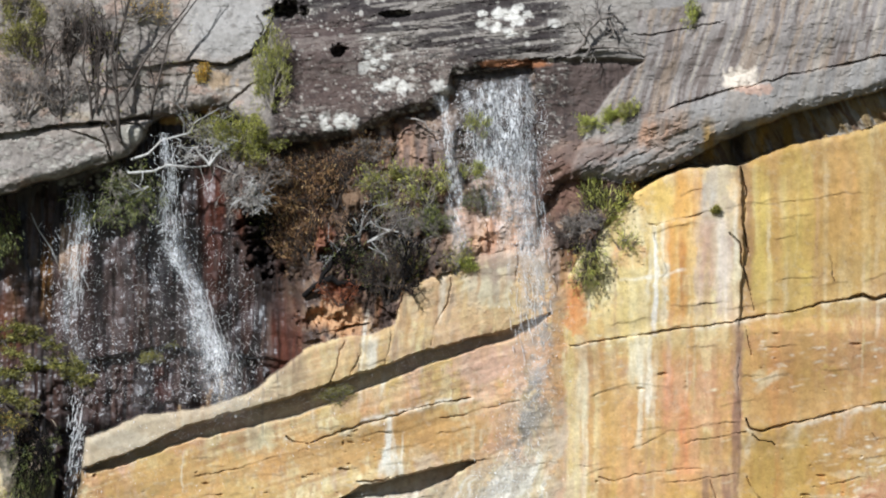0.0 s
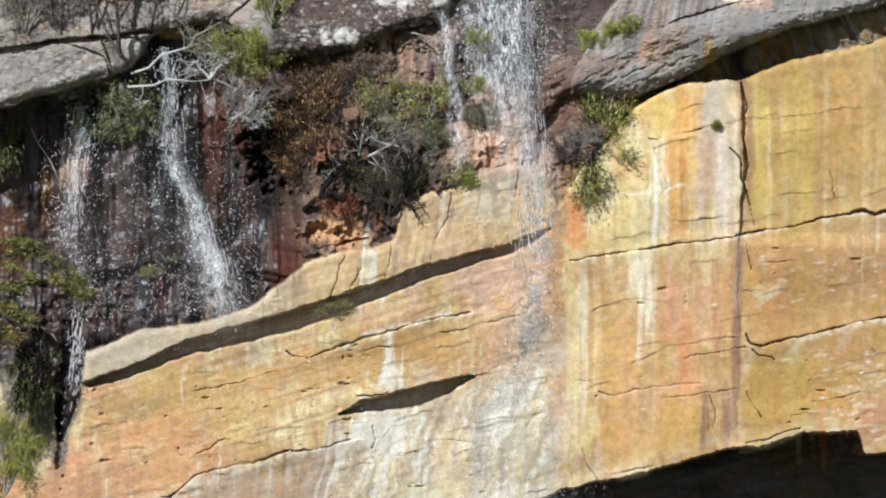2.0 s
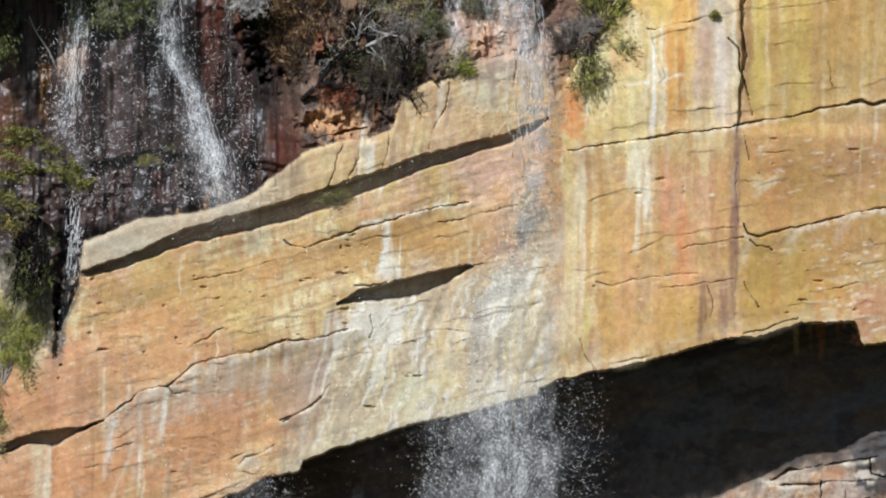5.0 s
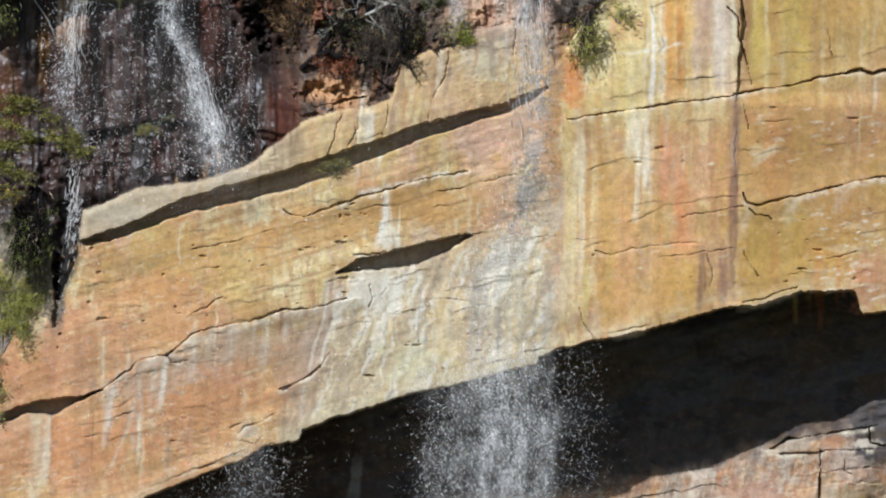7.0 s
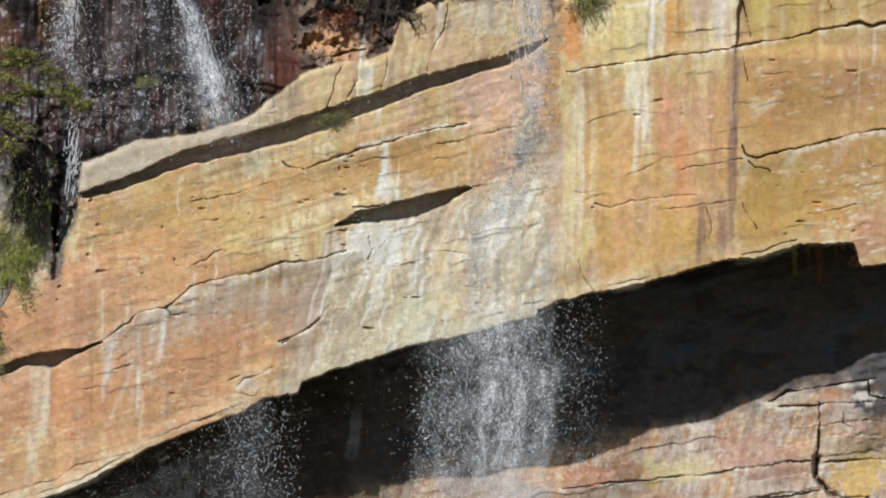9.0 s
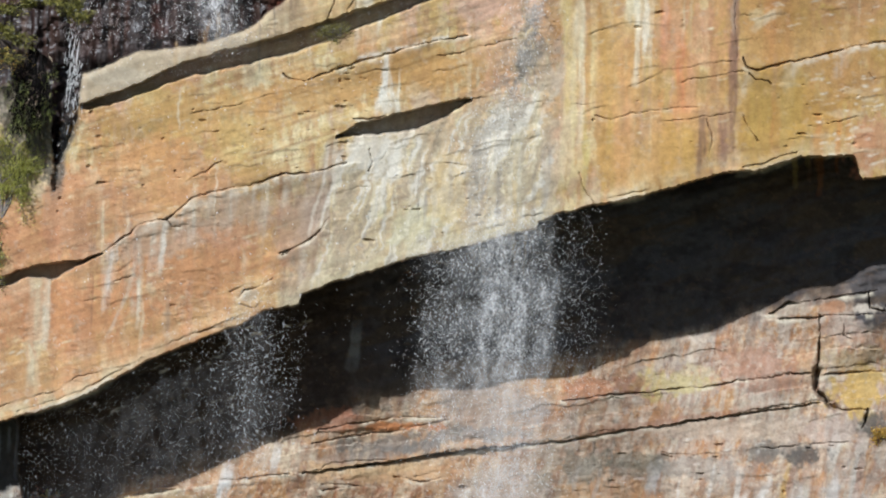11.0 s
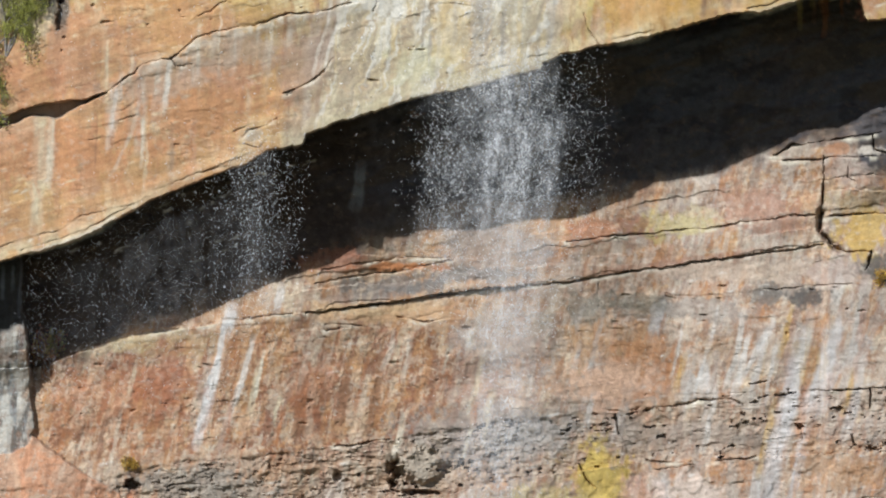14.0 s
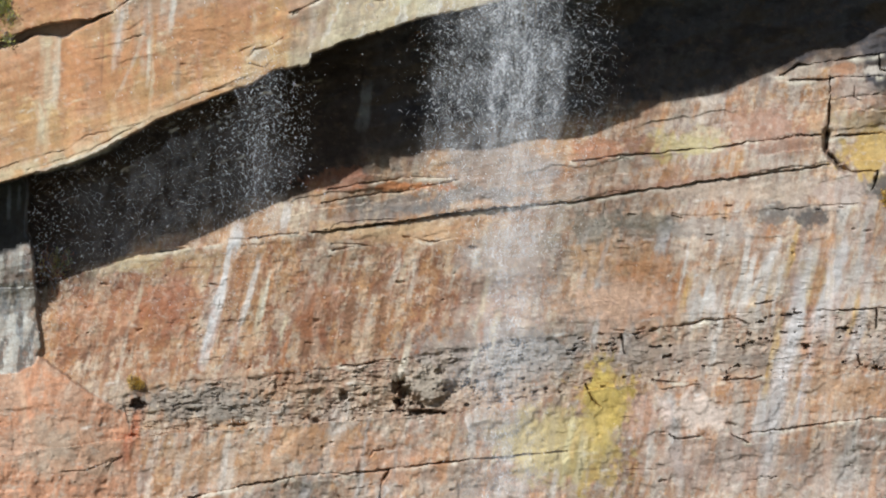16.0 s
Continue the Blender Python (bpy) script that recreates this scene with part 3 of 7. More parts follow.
for box_u, box_v, tall_bed, code in ((60, 190, 12, "b8a48c"), (25, 170, 10, "c99a52"), (130, 205, 10, "c2a468"), (175, 138, 10, "b08a72"), (300, 178, 8, "b8b0a4"), (305, 212, 8, "d2a85c"), (375, 196, 9, "cf9f58")):
    patch(box_u, box_v, 26, tall_bed, code, 0.7, 0.8)
# broken slabs along the foot of the streaked slab
FOOT = IS_CAP * inside(955, 1290, 215, 345, 14) * (1 - step(cap - WV, 60, 110))
SPLIT = fbm(U / 70, (V + 0.42 * U) / 15, 251, 4, 0.55)
DEPTH += FOOT * 0.06 * np.round(2.2 * SPLIT) / 2.2
# joints in the cap
crack([(186, 226), (215, 217), (244, 220), (258, 236)], 4.0, 0.3, False)
crack([(344, 130), (350, 150), (346, 172)], 2.0, 0.14)
crack([(262, 152), (268, 178), (262, 200)], 2.4, 0.16)
crack([(25, 233), (100, 222), (210, 213), (300, 201), (400, 183)], 4.5, 0.4, False)
crack([(265, 118), (340, 108), (400, 116), (440, 96)], 3.6, 0.3)
crack([(130, 155), (220, 152), (330, 150)], 2.0, 0.12)
crack([(110, 228), (150, 240), (185, 255), (192, 285)], 3.4, 0.3)
crack([(180, 222), (190, 250), (195, 275)], 4.0, 0.3)
crack([(492, 0), (480, 40), (466, 85), (440, 100)], 6.0, 0.5, False)
crack([(456, 30), (468, 45), (462, 60)], 3.0, 0.2)
crack([(830, 124), (880, 118), (940, 104), (985, 99)], 3.6, 0.35)
crack([(1000, 98), (1060, 84), (1110, 88), (1140, 100)], 3.0, 0.25)
crack([(1165, 198), (1210, 182), (1280, 160), (1340, 150), (1400, 132), (1460, 120), (1580, 96)], 3.0, 0.3, False)
crack([(1100, 290), (1130, 275), (1165, 258)], 3.0, 0.2)
crack([(1095, 62), (1160, 60), (1230, 48), (1290, 35)], 3.0, 0.2)
crack([(1080, 30), (1085, 50), (1075, 60)], 5.0, 0.3)
crack([(692, 228), (700, 255), (694, 290)], 3.0, 0.22)
# beds below the great overhang
SHELF_JOINT = [p for p in SHELF if 540 < p[0] < 1460]
crack([(u, v + 2) for u, v in SHELF_JOINT], 2.4, 0.24, False)
crack([(270, 1518), (330, 1508), (420, 1492), (520, 1480)], 2.4, 0.2)
crack([(570, 1406), (640, 1392), (720, 1380), (805, 1380)], 2.8, 0.25)
crack([(560, 1428), (655, 1412), (720, 1402), (805, 1384)], 3.0, 0.25)
crack([(1005, 1350), (1060, 1342), (1150, 1336), (1230, 1326), (1315, 1315), (1400, 1302), (1445, 1298)], 3.4, 0.3)
crack([(1460, 1198), (1458, 1240), (1456, 1300)], 4.0, 0.4, False)
crack([(1455, 1296), (1452, 1330), (1462, 1346), (1478, 1359), (1500, 1366), (1545, 1364)], 13.0, 0.6, False)
crack([(1454, 1306), (1458, 1334), (1474, 1352)], 12.0, 0.6)
crack([(1456, 1304), (1500, 1300), (1580, 1296)], 3.4, 0.25)
crack([(1545, 1362), (1538, 1385), (1532, 1395)], 7.0, 0.5)
crack([(1370, 1195), (1400, 1178), (1470, 1168), (1520, 1160), (1560, 1152)], 5.0, 0.5)
crack([(1385, 1205), (1440, 1204), (1480, 1198), (1545, 1196)], 3.4, 0.3)
crack([(1505, 1200), (1500, 1235), (1512, 1240)], 2.0, 0.14)
crack([(1545, 1155), (1548, 1185), (1575, 1190)], 4.0, 0.3)
crack([(580, 1510), (620, 1505)], 2.4, 0.2)
crack([(705, 1486), (750, 1494), (790, 1488)], 2.6, 0.2)
crack([(580, 1498), (600, 1500), (640, 1502)], 2.0, 0.15)
crack([(1060, 1425), (1062, 1455)], 2.0, 0.12)
crack([(1180, 1442), (1230, 1445), (1320, 1436), (1420, 1428), (1510, 1420)], 2.2, 0.16)
# the crumbling band and the wall under it
crack([(593, 1716), (640, 1712), (693, 1704)], 3.0, 0.25)
crack([(1093, 1654), (1098, 1690)], 5.0, 0.35)
crack([(1160, 1645), (1200, 1640), (1240, 1630)], 3.0, 0.25)
crack([(1243, 1630), (1300, 1628), (1320, 1640)], 4.5, 0.35)
crack([(1330, 1600), (1365, 1594)], 2.6, 0.2)
crack([(1440, 1612), (1480, 1610), (1540, 1606), (1570, 1604)], 3.0, 0.25)
crack([(1545, 1606), (1545, 1640)], 4.0, 0.25)
crack([(1150, 1738), (1240, 1740), (1340, 1730)], 3.0, 0.22)
crack([(1160, 1752), (1230, 1744)], 2.2, 0.16)
crack([(330, 1952), (440, 1928), (535, 1912), (640, 1904), (730, 1892), (850, 1880), (1000, 1864)], 3.2, 0.28, False)
crack([(665, 1955), (672, 1920), (682, 1900)], 6.0, 0.35)
crack([(650, 1880), (655, 1868), (675, 1864)], 3.0, 0.2)
crack([(1030, 1745), (1042, 1770), (1058, 1785)], 3.6, 0.25)
crack([(1180, 1832), (1190, 1840), (1235, 1838)], 3.2, 0.22)
crack([(1290, 1832), (1320, 1848)], 3.6, 0.25)
crack([(1305, 1834), (1400, 1822), (1470, 1808), (1570, 1800)], 2.4, 0.2)
crack([(1090, 1900), (1150, 1895)], 2.2, 0.15)
crack([(1320, 1914), (1370, 1908)], 2.0, 0.14)
crack([(1420, 1672), (1425, 1700)], 3.4, 0.22)
crack([(1512, 1690), (1518, 1708)], 3.6, 0.22)
crack([(190, 1885), (210, 1880), (180, 1900)], 3.2, 0.22)
crack([(60, 1915), (140, 1905), (200, 1885)], 1.8, 0.12)
crack([(300, 1790), (330, 1782), (400, 1790), (440, 1812)], 3.0, 0.22)


def hollow(u, v, ru, rv, deep):
    """A weathered hole."""
    q = np.hypot((WU - u) / ru, (WV - v) / rv) + 0.55 * fbm(U / 12, V / 12, int(u) % 71, 3) + (0.5 if ru < 20 else 0.0) * fbm(U / 6, V / 5, int(u) % 67, 3)
    DEPTH[:] += deep * (1 - step(q, 0.5, 1.1 if ru < 45 else 1.4))


hollow(600, 90, 15, 11, 0.45)
patch(575, 84, 15, 11, "cdc6b6", 0.8, 0.6)
patch(598, 68, 22, 6, "b8b0a4", 0.7, 0.8)
hollow(505, 18, 34, 16, 0.6)
hollow(710, 24, 40, 7, 0.22)
hollow(752, 1748, 44, 34, -0.16)
hollow(706, 1764, 13, 26, 0.4)
hollow(745, 1798, 40, 6, 0.35)
hollow(236, 1786, 13, 12, 0.25)
hollow(690, 1752, 6, 12, 0.2)
hollow(602, 1770, 12, 10, 0.2)
hollow(548, 1812, 9, 5, 0.15)
hollow(330, 1795, 14, 5, 0.15)
hollow(415, 1822, 14, 4, 0.12)
hollow(560, 570, 40, 22, 0.25)
crack([(556, 592), (600, 583), (652, 573)], 5.0, 0.4)
hollow(108, 930, 9, 70, 0.12)
hollow(488, 395, 50, 80, 0.7)
hollow(590, 455, 26, 30, 0.4)

# hairline fractures, short and broken, along the bedding
def hairlines(count, u0, u1, v0, v1, seed):
    rnd = random.Random(seed)
    for _ in range(count):
        u, v, run = rnd.uniform(u0, u1), rnd.uniform(v0, v1), rnd.uniform(14, 60)
        rise = rnd.uniform(-0.32, -0.05)
        mid = (u + run * 0.5, v + run * 0.5 * rise + rnd.uniform(-3, 3))
        crack([(u, v), mid, (u + run, v + run * rise)], rnd.uniform(1.3, 2.2), rnd.uniform(0.015, 0.06))


hairlines(22, 150, 560, 800, 1250, 1)
hairlines(12, 560, 960, 640, 900, 2)
hairlines(16, 1000, 1560, 560, 930, 3)
hairlines(14, 1100, 1560, 320, 560, 4)
hairlines(20, 100, 1560, 1450, 1700, 5)
hairlines(30, 300, 1560, 1600, 1940, 6)
hairlines(20, 560, 1560, 1230, 1420, 7)
hairlines(9, 580, 880, 890, 1060, 9)
hairlines(12, 500, 1560, -20, 200, 8)

# runs on the golden face
for k in range(26):
    u0 = 1010 + k * 22 + random.uniform(-8, 8)
    v0 = float(line(TOP, np.array([u0]))[0]) + random.uniform(5, 60)
    code = random.choice(["f2e3b4", "e8cf80", "c98f4c", "d9b255", "efdcae", "b98a4f", "c9a448"])
    streak([(u0, v0), (u0 + random.uniform(-8, 8), v0 + random.uniform(120, 330))], random.uniform(3, 9), code, random.uniform(0.4, 0.8))
streak([(1178, 380), (1181, 475), (1176, 570)], 6, "f4ead0", 0.75)
streak([(1160, 400), (1163, 495), (1158, 590)], 4, "ffffff", 0.75)
streak([(1215, 380), (1218, 475), (1213, 570)], 6, "c0703a", 0.75)
streak([(1120, 600), (1123, 650), (1118, 700)], 8, "f0e4c0", 0.75)
streak([(1145, 600), (1148, 690), (1143, 780)], 6, "f3ead2", 0.75)
streak([(1030, 600), (1033, 690), (1028, 780)], 10, "efe6cc", 0.75)
streak([(1085, 620), (1088, 690), (1083, 760)], 5, "eddfb8", 0.75)
streak([(1240, 400), (1243, 480), (1238, 560)], 14, "d8b9a2", 0.75)
streak([(1280, 380), (1283, 470), (1278, 560)], 12, "e6d0c0", 0.75)
streak([(1350, 300), (1353, 420), (1348, 540)], 14, "d9c05a", 0.75)
streak([(1425, 270), (1428, 415), (1423, 560)], 16, "dcc258", 0.75)
streak([(1395, 420), (1398, 520), (1393, 620)], 12, "b59a48", 0.75)
streak([(1455, 560), (1458, 630), (1453, 700)], 10, "c4a84e", 0.75)
streak([(1340, 560), (1343, 650), (1338, 740)], 14, "cf9a5a", 0.75)
streak([(1385, 640), (1388, 700), (1383, 760)], 26, "c98a48", 0.75)
streak([(1500, 260), (1503, 340), (1498, 420)], 18, "e3a860", 0.75)
streak([(1265, 600), (1268, 750), (1263, 900)], 7, "b5805a", 0.75)
streak([(1213, 710), (1216, 770), (1211, 830)], 8, "e08a52", 0.75)
streak([(1215, 800), (1218, 830), (1213, 860)], 12, "d69a66", 0.75)
streak([(1300, 580), (1303, 740), (1298, 900)], 9, "9c7260", 0.75)
streak([(1260, 870), (1263, 915), (1258, 960)], 6, "8f6a50", 0.75)
streak([(1285, 860), (1288, 905), (1283, 950)], 5, "94705c", 0.75)
streak([(1040, 830), (1043, 915), (1038, 1000)], 5, "e0cf80", 0.75)
streak([(1090, 640), (1093, 770), (1088, 900)], 12, "dca868", 0.75)
streak([(1130, 700), (1133, 780), (1128, 860)], 14, "d9a268", 0.75)
patch(1270, 330, 28, 60, "b8a58c", 0.7, 0.8)
patch(1120, 450, 30, 24, "e0a46a", 0.7, 0.8)
patch(1015, 530, 20, 40, "d58a4c", 0.8, 0.8)
patch(1350, 668, 24, 14, "e0cfa0", 0.7, 0.8)
patch(1540, 615, 40, 60, "b98a68", 0.6, 0.8)
patch(1450, 700, 120, 40, "c0905a", 0.5, 0.8)
patch(1545, 900, 40, 50, "c98a70", 0.7, 0.8)
patch(1350, 790, 26, 20, "c7a070", 0.6, 0.8)
patch(1060, 490, 26, 70, "e9d9a4", 0.6, 0.8)
patch(950, 760, 60, 60, "c3b59c", 0.55, 0.8)
patch(880, 750, 60, 70, "d59a70", 0.5, 0.8)
patch(930, 620, 60, 60, "d8a884", 0.6, 0.8)
patch(860, 500, 55, 45, "e2d6b4", 0.75, 0.8)
patch(800, 560, 60, 50, "dcb384", 0.5, 0.8)
patch(985, 640, 16, 90, "c08a48", 0.7, 0.8)
patch(770, 770, 110, 50, "c39648", 0.6, 0.8)
patch(620, 790, 60, 40, "bfa064", 0.5, 0.8)
patch(470, 780, 20, 40, "ded2a0", 0.6, 0.8)
patch(225, 780, 60, 20, "cfc0a4", 0.6, 0.8)
patch(420, 870, 40, 80, "c9bb78", 0.5, 0.8)
patch(740, 1040, 60, 40, "d9d0a4", 0.6, 0.8)
patch(800, 980, 40, 60, "d6b878", 0.6, 0.8)
patch(150, 1010, 90, 90, "bf7a48", 0.45, 0.8)
patch(320, 930, 90, 60, "c58a50", 0.5, 0.8)
patch(60, 1080, 60, 40, "cd8350", 0.5, 0.8)
patch(400, 1080, 140, 60, "c18c5a", 0.5, 0.8)
patch(540, 1020, 50, 50, "a08468", 0.5, 0.8)
patch(60, 950, 40, 60, "cdbb92", 0.6, 0.8)
patch(30, 850, 40, 60, "b0a184", 0.5, 0.8)
streak([(690, 745), (687, 787.5), (684, 830)], 9, "eae6d8", 0.75)
streak([(700, 800), (697, 825), (694, 850)], 14, "d9d2c0", 0.75)
streak([(680, 660), (677, 680), (674, 700)], 5, "e4dcc8", 0.75)
streak([(660, 590), (657, 620), (654, 650)], 12, "e0d6c0", 0.75)
streak([(745, 590), (742, 615), (739, 640)], 5, "e8d8a0", 0.75)
streak([(790, 640), (787, 680), (784, 720)], 6, "d8bc88", 0.75)
streak([(460, 730), (457, 780), (454, 830)], 16, "ddd0a8", 0.75)
streak([(850, 870), (847, 955), (844, 1040)], 12, "a89c88", 0.75)
streak([(975, 900), (972, 955), (969, 1010)], 7, "aaa39a", 0.75)
streak([(925, 860), (922, 930), (919, 1000)], 8, "c9bfa8", 0.75)
streak([(590, 890), (587, 950), (584, 1010)], 9, "9c8468", 0.75)
streak([(585, 900), (582, 940), (579, 980)], 4, "e6dec8", 0.75)
streak([(70, 1130), (67, 1230), (64, 1330)], 11, "e0d3b0", 0.75)
streak([(90, 1130), (87, 1185), (84, 1240)], 6, "e6dcc0", 0.75)
streak([(200, 1085), (197, 1127.5), (194, 1170)], 10, "d9d0c4", 0.75)
streak([(250, 1050), (247, 1125), (244, 1200)], 9, "cbbfae", 0.75)
streak([(280, 1030), (277, 1090), (274, 1150)], 8, "d6ccb8", 0.75)
streak([(350, 985), (347, 1017.5), (344, 1050)], 8, "dcd2bc", 0.75)
streak([(215, 1060), (212, 1085), (209, 1110)], 5, "e2dccf", 0.75)
streak([(510, 1090), (507, 1125), (504, 1160)], 7, "84705e", 0.75)
streak([(545, 1080), (542, 1120), (539, 1160)], 6, "d8cdbb", 0.75)
streak([(565, 1060), (562, 1095), (559, 1130)], 4, "9a7a60", 0.75)
streak([(1000, 450), (997, 505), (994, 560)], 9, "b08858", 0.75)
stain(ALL, IS_FACE * (1 - step(np.abs(WU - 120 - (V - 850) * -0.10) - 16 * (1 - step(V, 860, 930)), 6, 14)) * (1 - step(V, 960, 1010)) * step(V, 690, 720) * 0.9, "453f3a")
MOSSY = IS_FACE * (1 - step(WU, 92, 104)) * step(V, 760, 800) * (1 - step(WV + 30 * RAG, 930, 1010))
stain(ALL, MOSSY * step(fbm(WU / 26, WV / 40, 241, 4, 0.6), -0.35, -0.1) * 0.9, "4c4236")
stain(ALL, MOSSY * step(fbm(WU / 14, WV / 20, 242, 4, 0.6), 0.05, 0.2) * 0.8, "3a3526")
stain(ALL, MOSSY * step(fbm(WU / 18, WV / 20, 243, 4, 0.6), 0.15, 0.25) * 0.35, "a99a86")
DEPTH += 0.12 * MOSSY * fbm(WU / 22, WV / 34, 244, 4)
RUN_AT = line([(430, 945), (500, 955), (600, 960), (700, 948), (800, 915), (880, 865), (1000, 840)], V) + 18 * RAG
DAMP = np.exp(-((WU - RUN_AT) / (30 + 10 * LARGE)) ** 2) * (IS_FACE | IS_STRIP) * (1 - 0.6 * step(V, 720, 900))
stain(ALL, DAMP * step(fbm(WU / 12, WV / 16, 245, 4, 0.65), -0.12, 0.10) * 0.75, "8a837c")
stain(ALL, DAMP * step(fbm(WU / 9, WV / 12, 246, 4, 0.65), 0.12, 0.24) * 0.7, "5f5954")
patch(330, 850, 150, 50, "c8963e", 0.6, 1.1, -0.6)
patch(560, 800, 130, 36, "c68f38", 0.65, 1.1, -0.6)
patch(760, 765, 100, 30, "c48c36", 0.7, 1.1, -0.6)
patch(250, 920, 100, 40, "cf8f48", 0.6, 1.1, -0.6)
patch(450, 890, 90, 36, "c9a24e", 0.5, 1.1, -0.6)
patch(330, 1130, 120, 60, "c9824a", 0.6, 1.1, -0.6)
patch(120, 1200, 120, 60, "c98046", 0.6, 1.1, -0.6)
patch(420, 1040, 80, 40, "c58e6a", 0.5, 1.1, -0.6)
patch(640, 700, 90, 24, "d6b486", 0.5, 1.1, -0.6)
patch(850, 640, 60, 40, "d2a48a", 0.6, 1.1, -0.6)
patch(1200, 450, 26, 110, "e0a848", 0.6, 1.1, 0.0)
patch(1160, 340, 60, 26, "e0b454", 0.7, 1.1, 0.0)
patch(1090, 560, 50, 60, "e6c878", 0.5, 1.1, 0.0)
patch(1020, 560, 20, 40, "d98a44", 0.8, 1.1, 0.0)
patch(1270, 460, 24, 90, "cbb0a0", 0.6, 1.1, 0.0)
patch(1230, 700, 60, 70, "d69a74", 0.55, 1.1, 0.0)
patch(1100, 760, 60, 80, "dcb266", 0.5, 1.1, 0.0)
patch(1450, 620, 110, 50, "c08a5e", 0.6, 1.1, 0.0)
patch(1440, 420, 100, 60, "ba9242", 0.5, 1.1, 0.0)
patch(1400, 840, 90, 60, "c99a3e", 0.6, 1.1, 0.0)
patch(1200, 900, 80, 40, "c89a4c", 0.5, 1.1, 0.0)
patch(1120, 930, 60, 40, "d2a45c", 0.5, 1.1, 0.0)
patch(1500, 760, 60, 36, "bf8c52", 0.5, 1.1, 0.0)
for u0, v0, n in ((300, 1036, 60), (330, 1012, 50), (352, 995, 80), (380, 985, 50), (420, 978, 70), (455, 972, 40), (480, 966, 90), (520, 952, 50), (560, 950, 60), (1330, 768, 40), (1410, 752, 30), (1500, 732, 40)):
    streak([(u0, v0 + 4), (u0 - 4, v0 + n * 0.5), (u0 - 10, v0 + n)], 7, "e4dacb", 0.6, 0.7, 0.3)
stain(ALL, IS_FACE * np.exp(-((WV - 10 - np.where((WU > 250) & (WU < 640), line([(250, 1045), (300, 1034), (350, 994), (420, 977), (510, 952), (640, 930)], WU), -999)) / 8) ** 2) * step(FINE, -0.5, 0.2) * 0.65, "e8decb")
stain(ALL, IS_FACE * np.exp(-((WV - 6 - np.where((WU > 1390) & (WU < 1700), line([(1390, 754), (1460, 737), (1520, 722), (1700, 686)], WU), -999)) / 5) ** 2) * step(FINE, -0.5, 0.2) * 0.75, "f0e6d4")
stain(ALL, IS_FACE * np.exp(-((WV + 5 - np.where((WU > 640) & (WU < 800), line([(640, 752), (690, 738), (800, 712)], WU), -999)) / 5) ** 2) * step(FINE, -0.5, 0.2) * 0.75, "f0e6d4")
# leached rim just above the great overhang
stain(ALL, IS_FACE * np.exp(-((lip - WV - 14) / 14) ** 2) * step(RAG, -0.4, 0.2) * 0.6, "dccda4")

# the cap: grey beds, dark slab with pale lichen, streaked slab
stain(ALL, IS_CAP * inside(-1200, 470, -60, 345, 20) * (0.6 + 0.4 * RAG), "a69a8c")
LEFT_ROCK = IS_CAP * (1 - step(WU, 400, 470)) * (1 - step(WU, 300, 360) * (1 - step(V, 90, 120)))
stain(ALL, LEFT_ROCK * step(fbm(U / 30, V / 16, 281, 5, 0.65), 0.0, 0.2) * 0.4, "8f7f70")
stain(ALL, LEFT_ROCK * step(fbm(U / 40, V / 20, 282, 4, 0.6), 0.12, 0.3) * 0.5, "b8937c")
stain(ALL, LEFT_ROCK * step(fbm(U / 16, V / 10, 283, 4, 0.6), 0.18, 0.3) * 0.45, "6a6058")
patch(400, 40, 90, 70, "a5a19b", 0.85, 0.2)
patch(70, 280, 130, 40, "968d84", 0.8, 0.3)
patch(235, 235, 26, 18, "c6bfae", 0.8, 0.3)
patch(390, 142, 24, 20, "c2a070", 0.6, 1.2)
DARK_SLAB = IS_CAP * inside(480, 1010, -900, 400, 16) * (1 - step(WU, 955, 965) * step(WV, 100, 110))
stain(ALL, DARK_SLAB * 0.95, "4c403b")
stain(ALL, DARK_SLAB * step(fbm(U / 40, V / 12, 121, 4), 0.0, 0.35) * 0.75, "332b2a")
stain(ALL, DARK_SLAB * inside(480, 830, 90, 260, 30) * 0.5, "6e5c52")
SLAB_EDGE = line([(-900, 1110), (60, 1130), (105, 1140), (150, 1092), (210, 1050), (290, 1015), (420, 985)], WV)
BROWN = IS_CAP * step(WU, 936, 942) * (1 - step(WU - SLAB_EDGE, -3, 3)) * step(WV, 100, 108)
stain(ALL, BROWN * 0.9, "56453e")
stain(ALL, BROWN * step(RUN_FINE, 0.1, 0.4) * 0.5, "3a2f2b")
DEPTH += 0.12 * BROWN
stain(ALL, IS_CAP * inside(980, 1160, -900, 100, 20) * 0.8, "948c82")
stain(ALL, IS_CAP * inside(980, 1600, -900, 100, 14) * step(fbm(U / 60, (V + 0.15 * U) / 8, 135, 4), 0.1, 0.3) * 0.5, "6e645a")
spot = fbm(WU / 11, WV / 8, 131, 3, 0.6) + 0.55 * fbm(U / 60, V / 40, 132, 2)
stain(ALL, IS_CAP * inside(490, 1000, -900, 250, 20) * step(spot, 0.36, 0.50) * 0.45, "b0a89c")
stain(ALL, IS_CAP * inside(480, 830, 60, 260, 20) * step(fbm(WU / 12, WV / 8, 133, 5, 0.7), 0.06, 0.18) * 0.4, "93877c")
stain(ALL, IS_CAP * inside(480, 1010, -900, 260, 10) * step(fbm(WU / 8, WV / 5, 136, 4, 0.7), 0.27, 0.36) * 0.7, "c2b9ad")
stain(ALL, IS_CAP * inside(480, 1010, -900, 260, 10) * step(fbm(WU / 12, (WV + 0.15 * WU) / 5, 137, 4, 0.7), 0.16, 0.26) * 0.75, "2c2523")
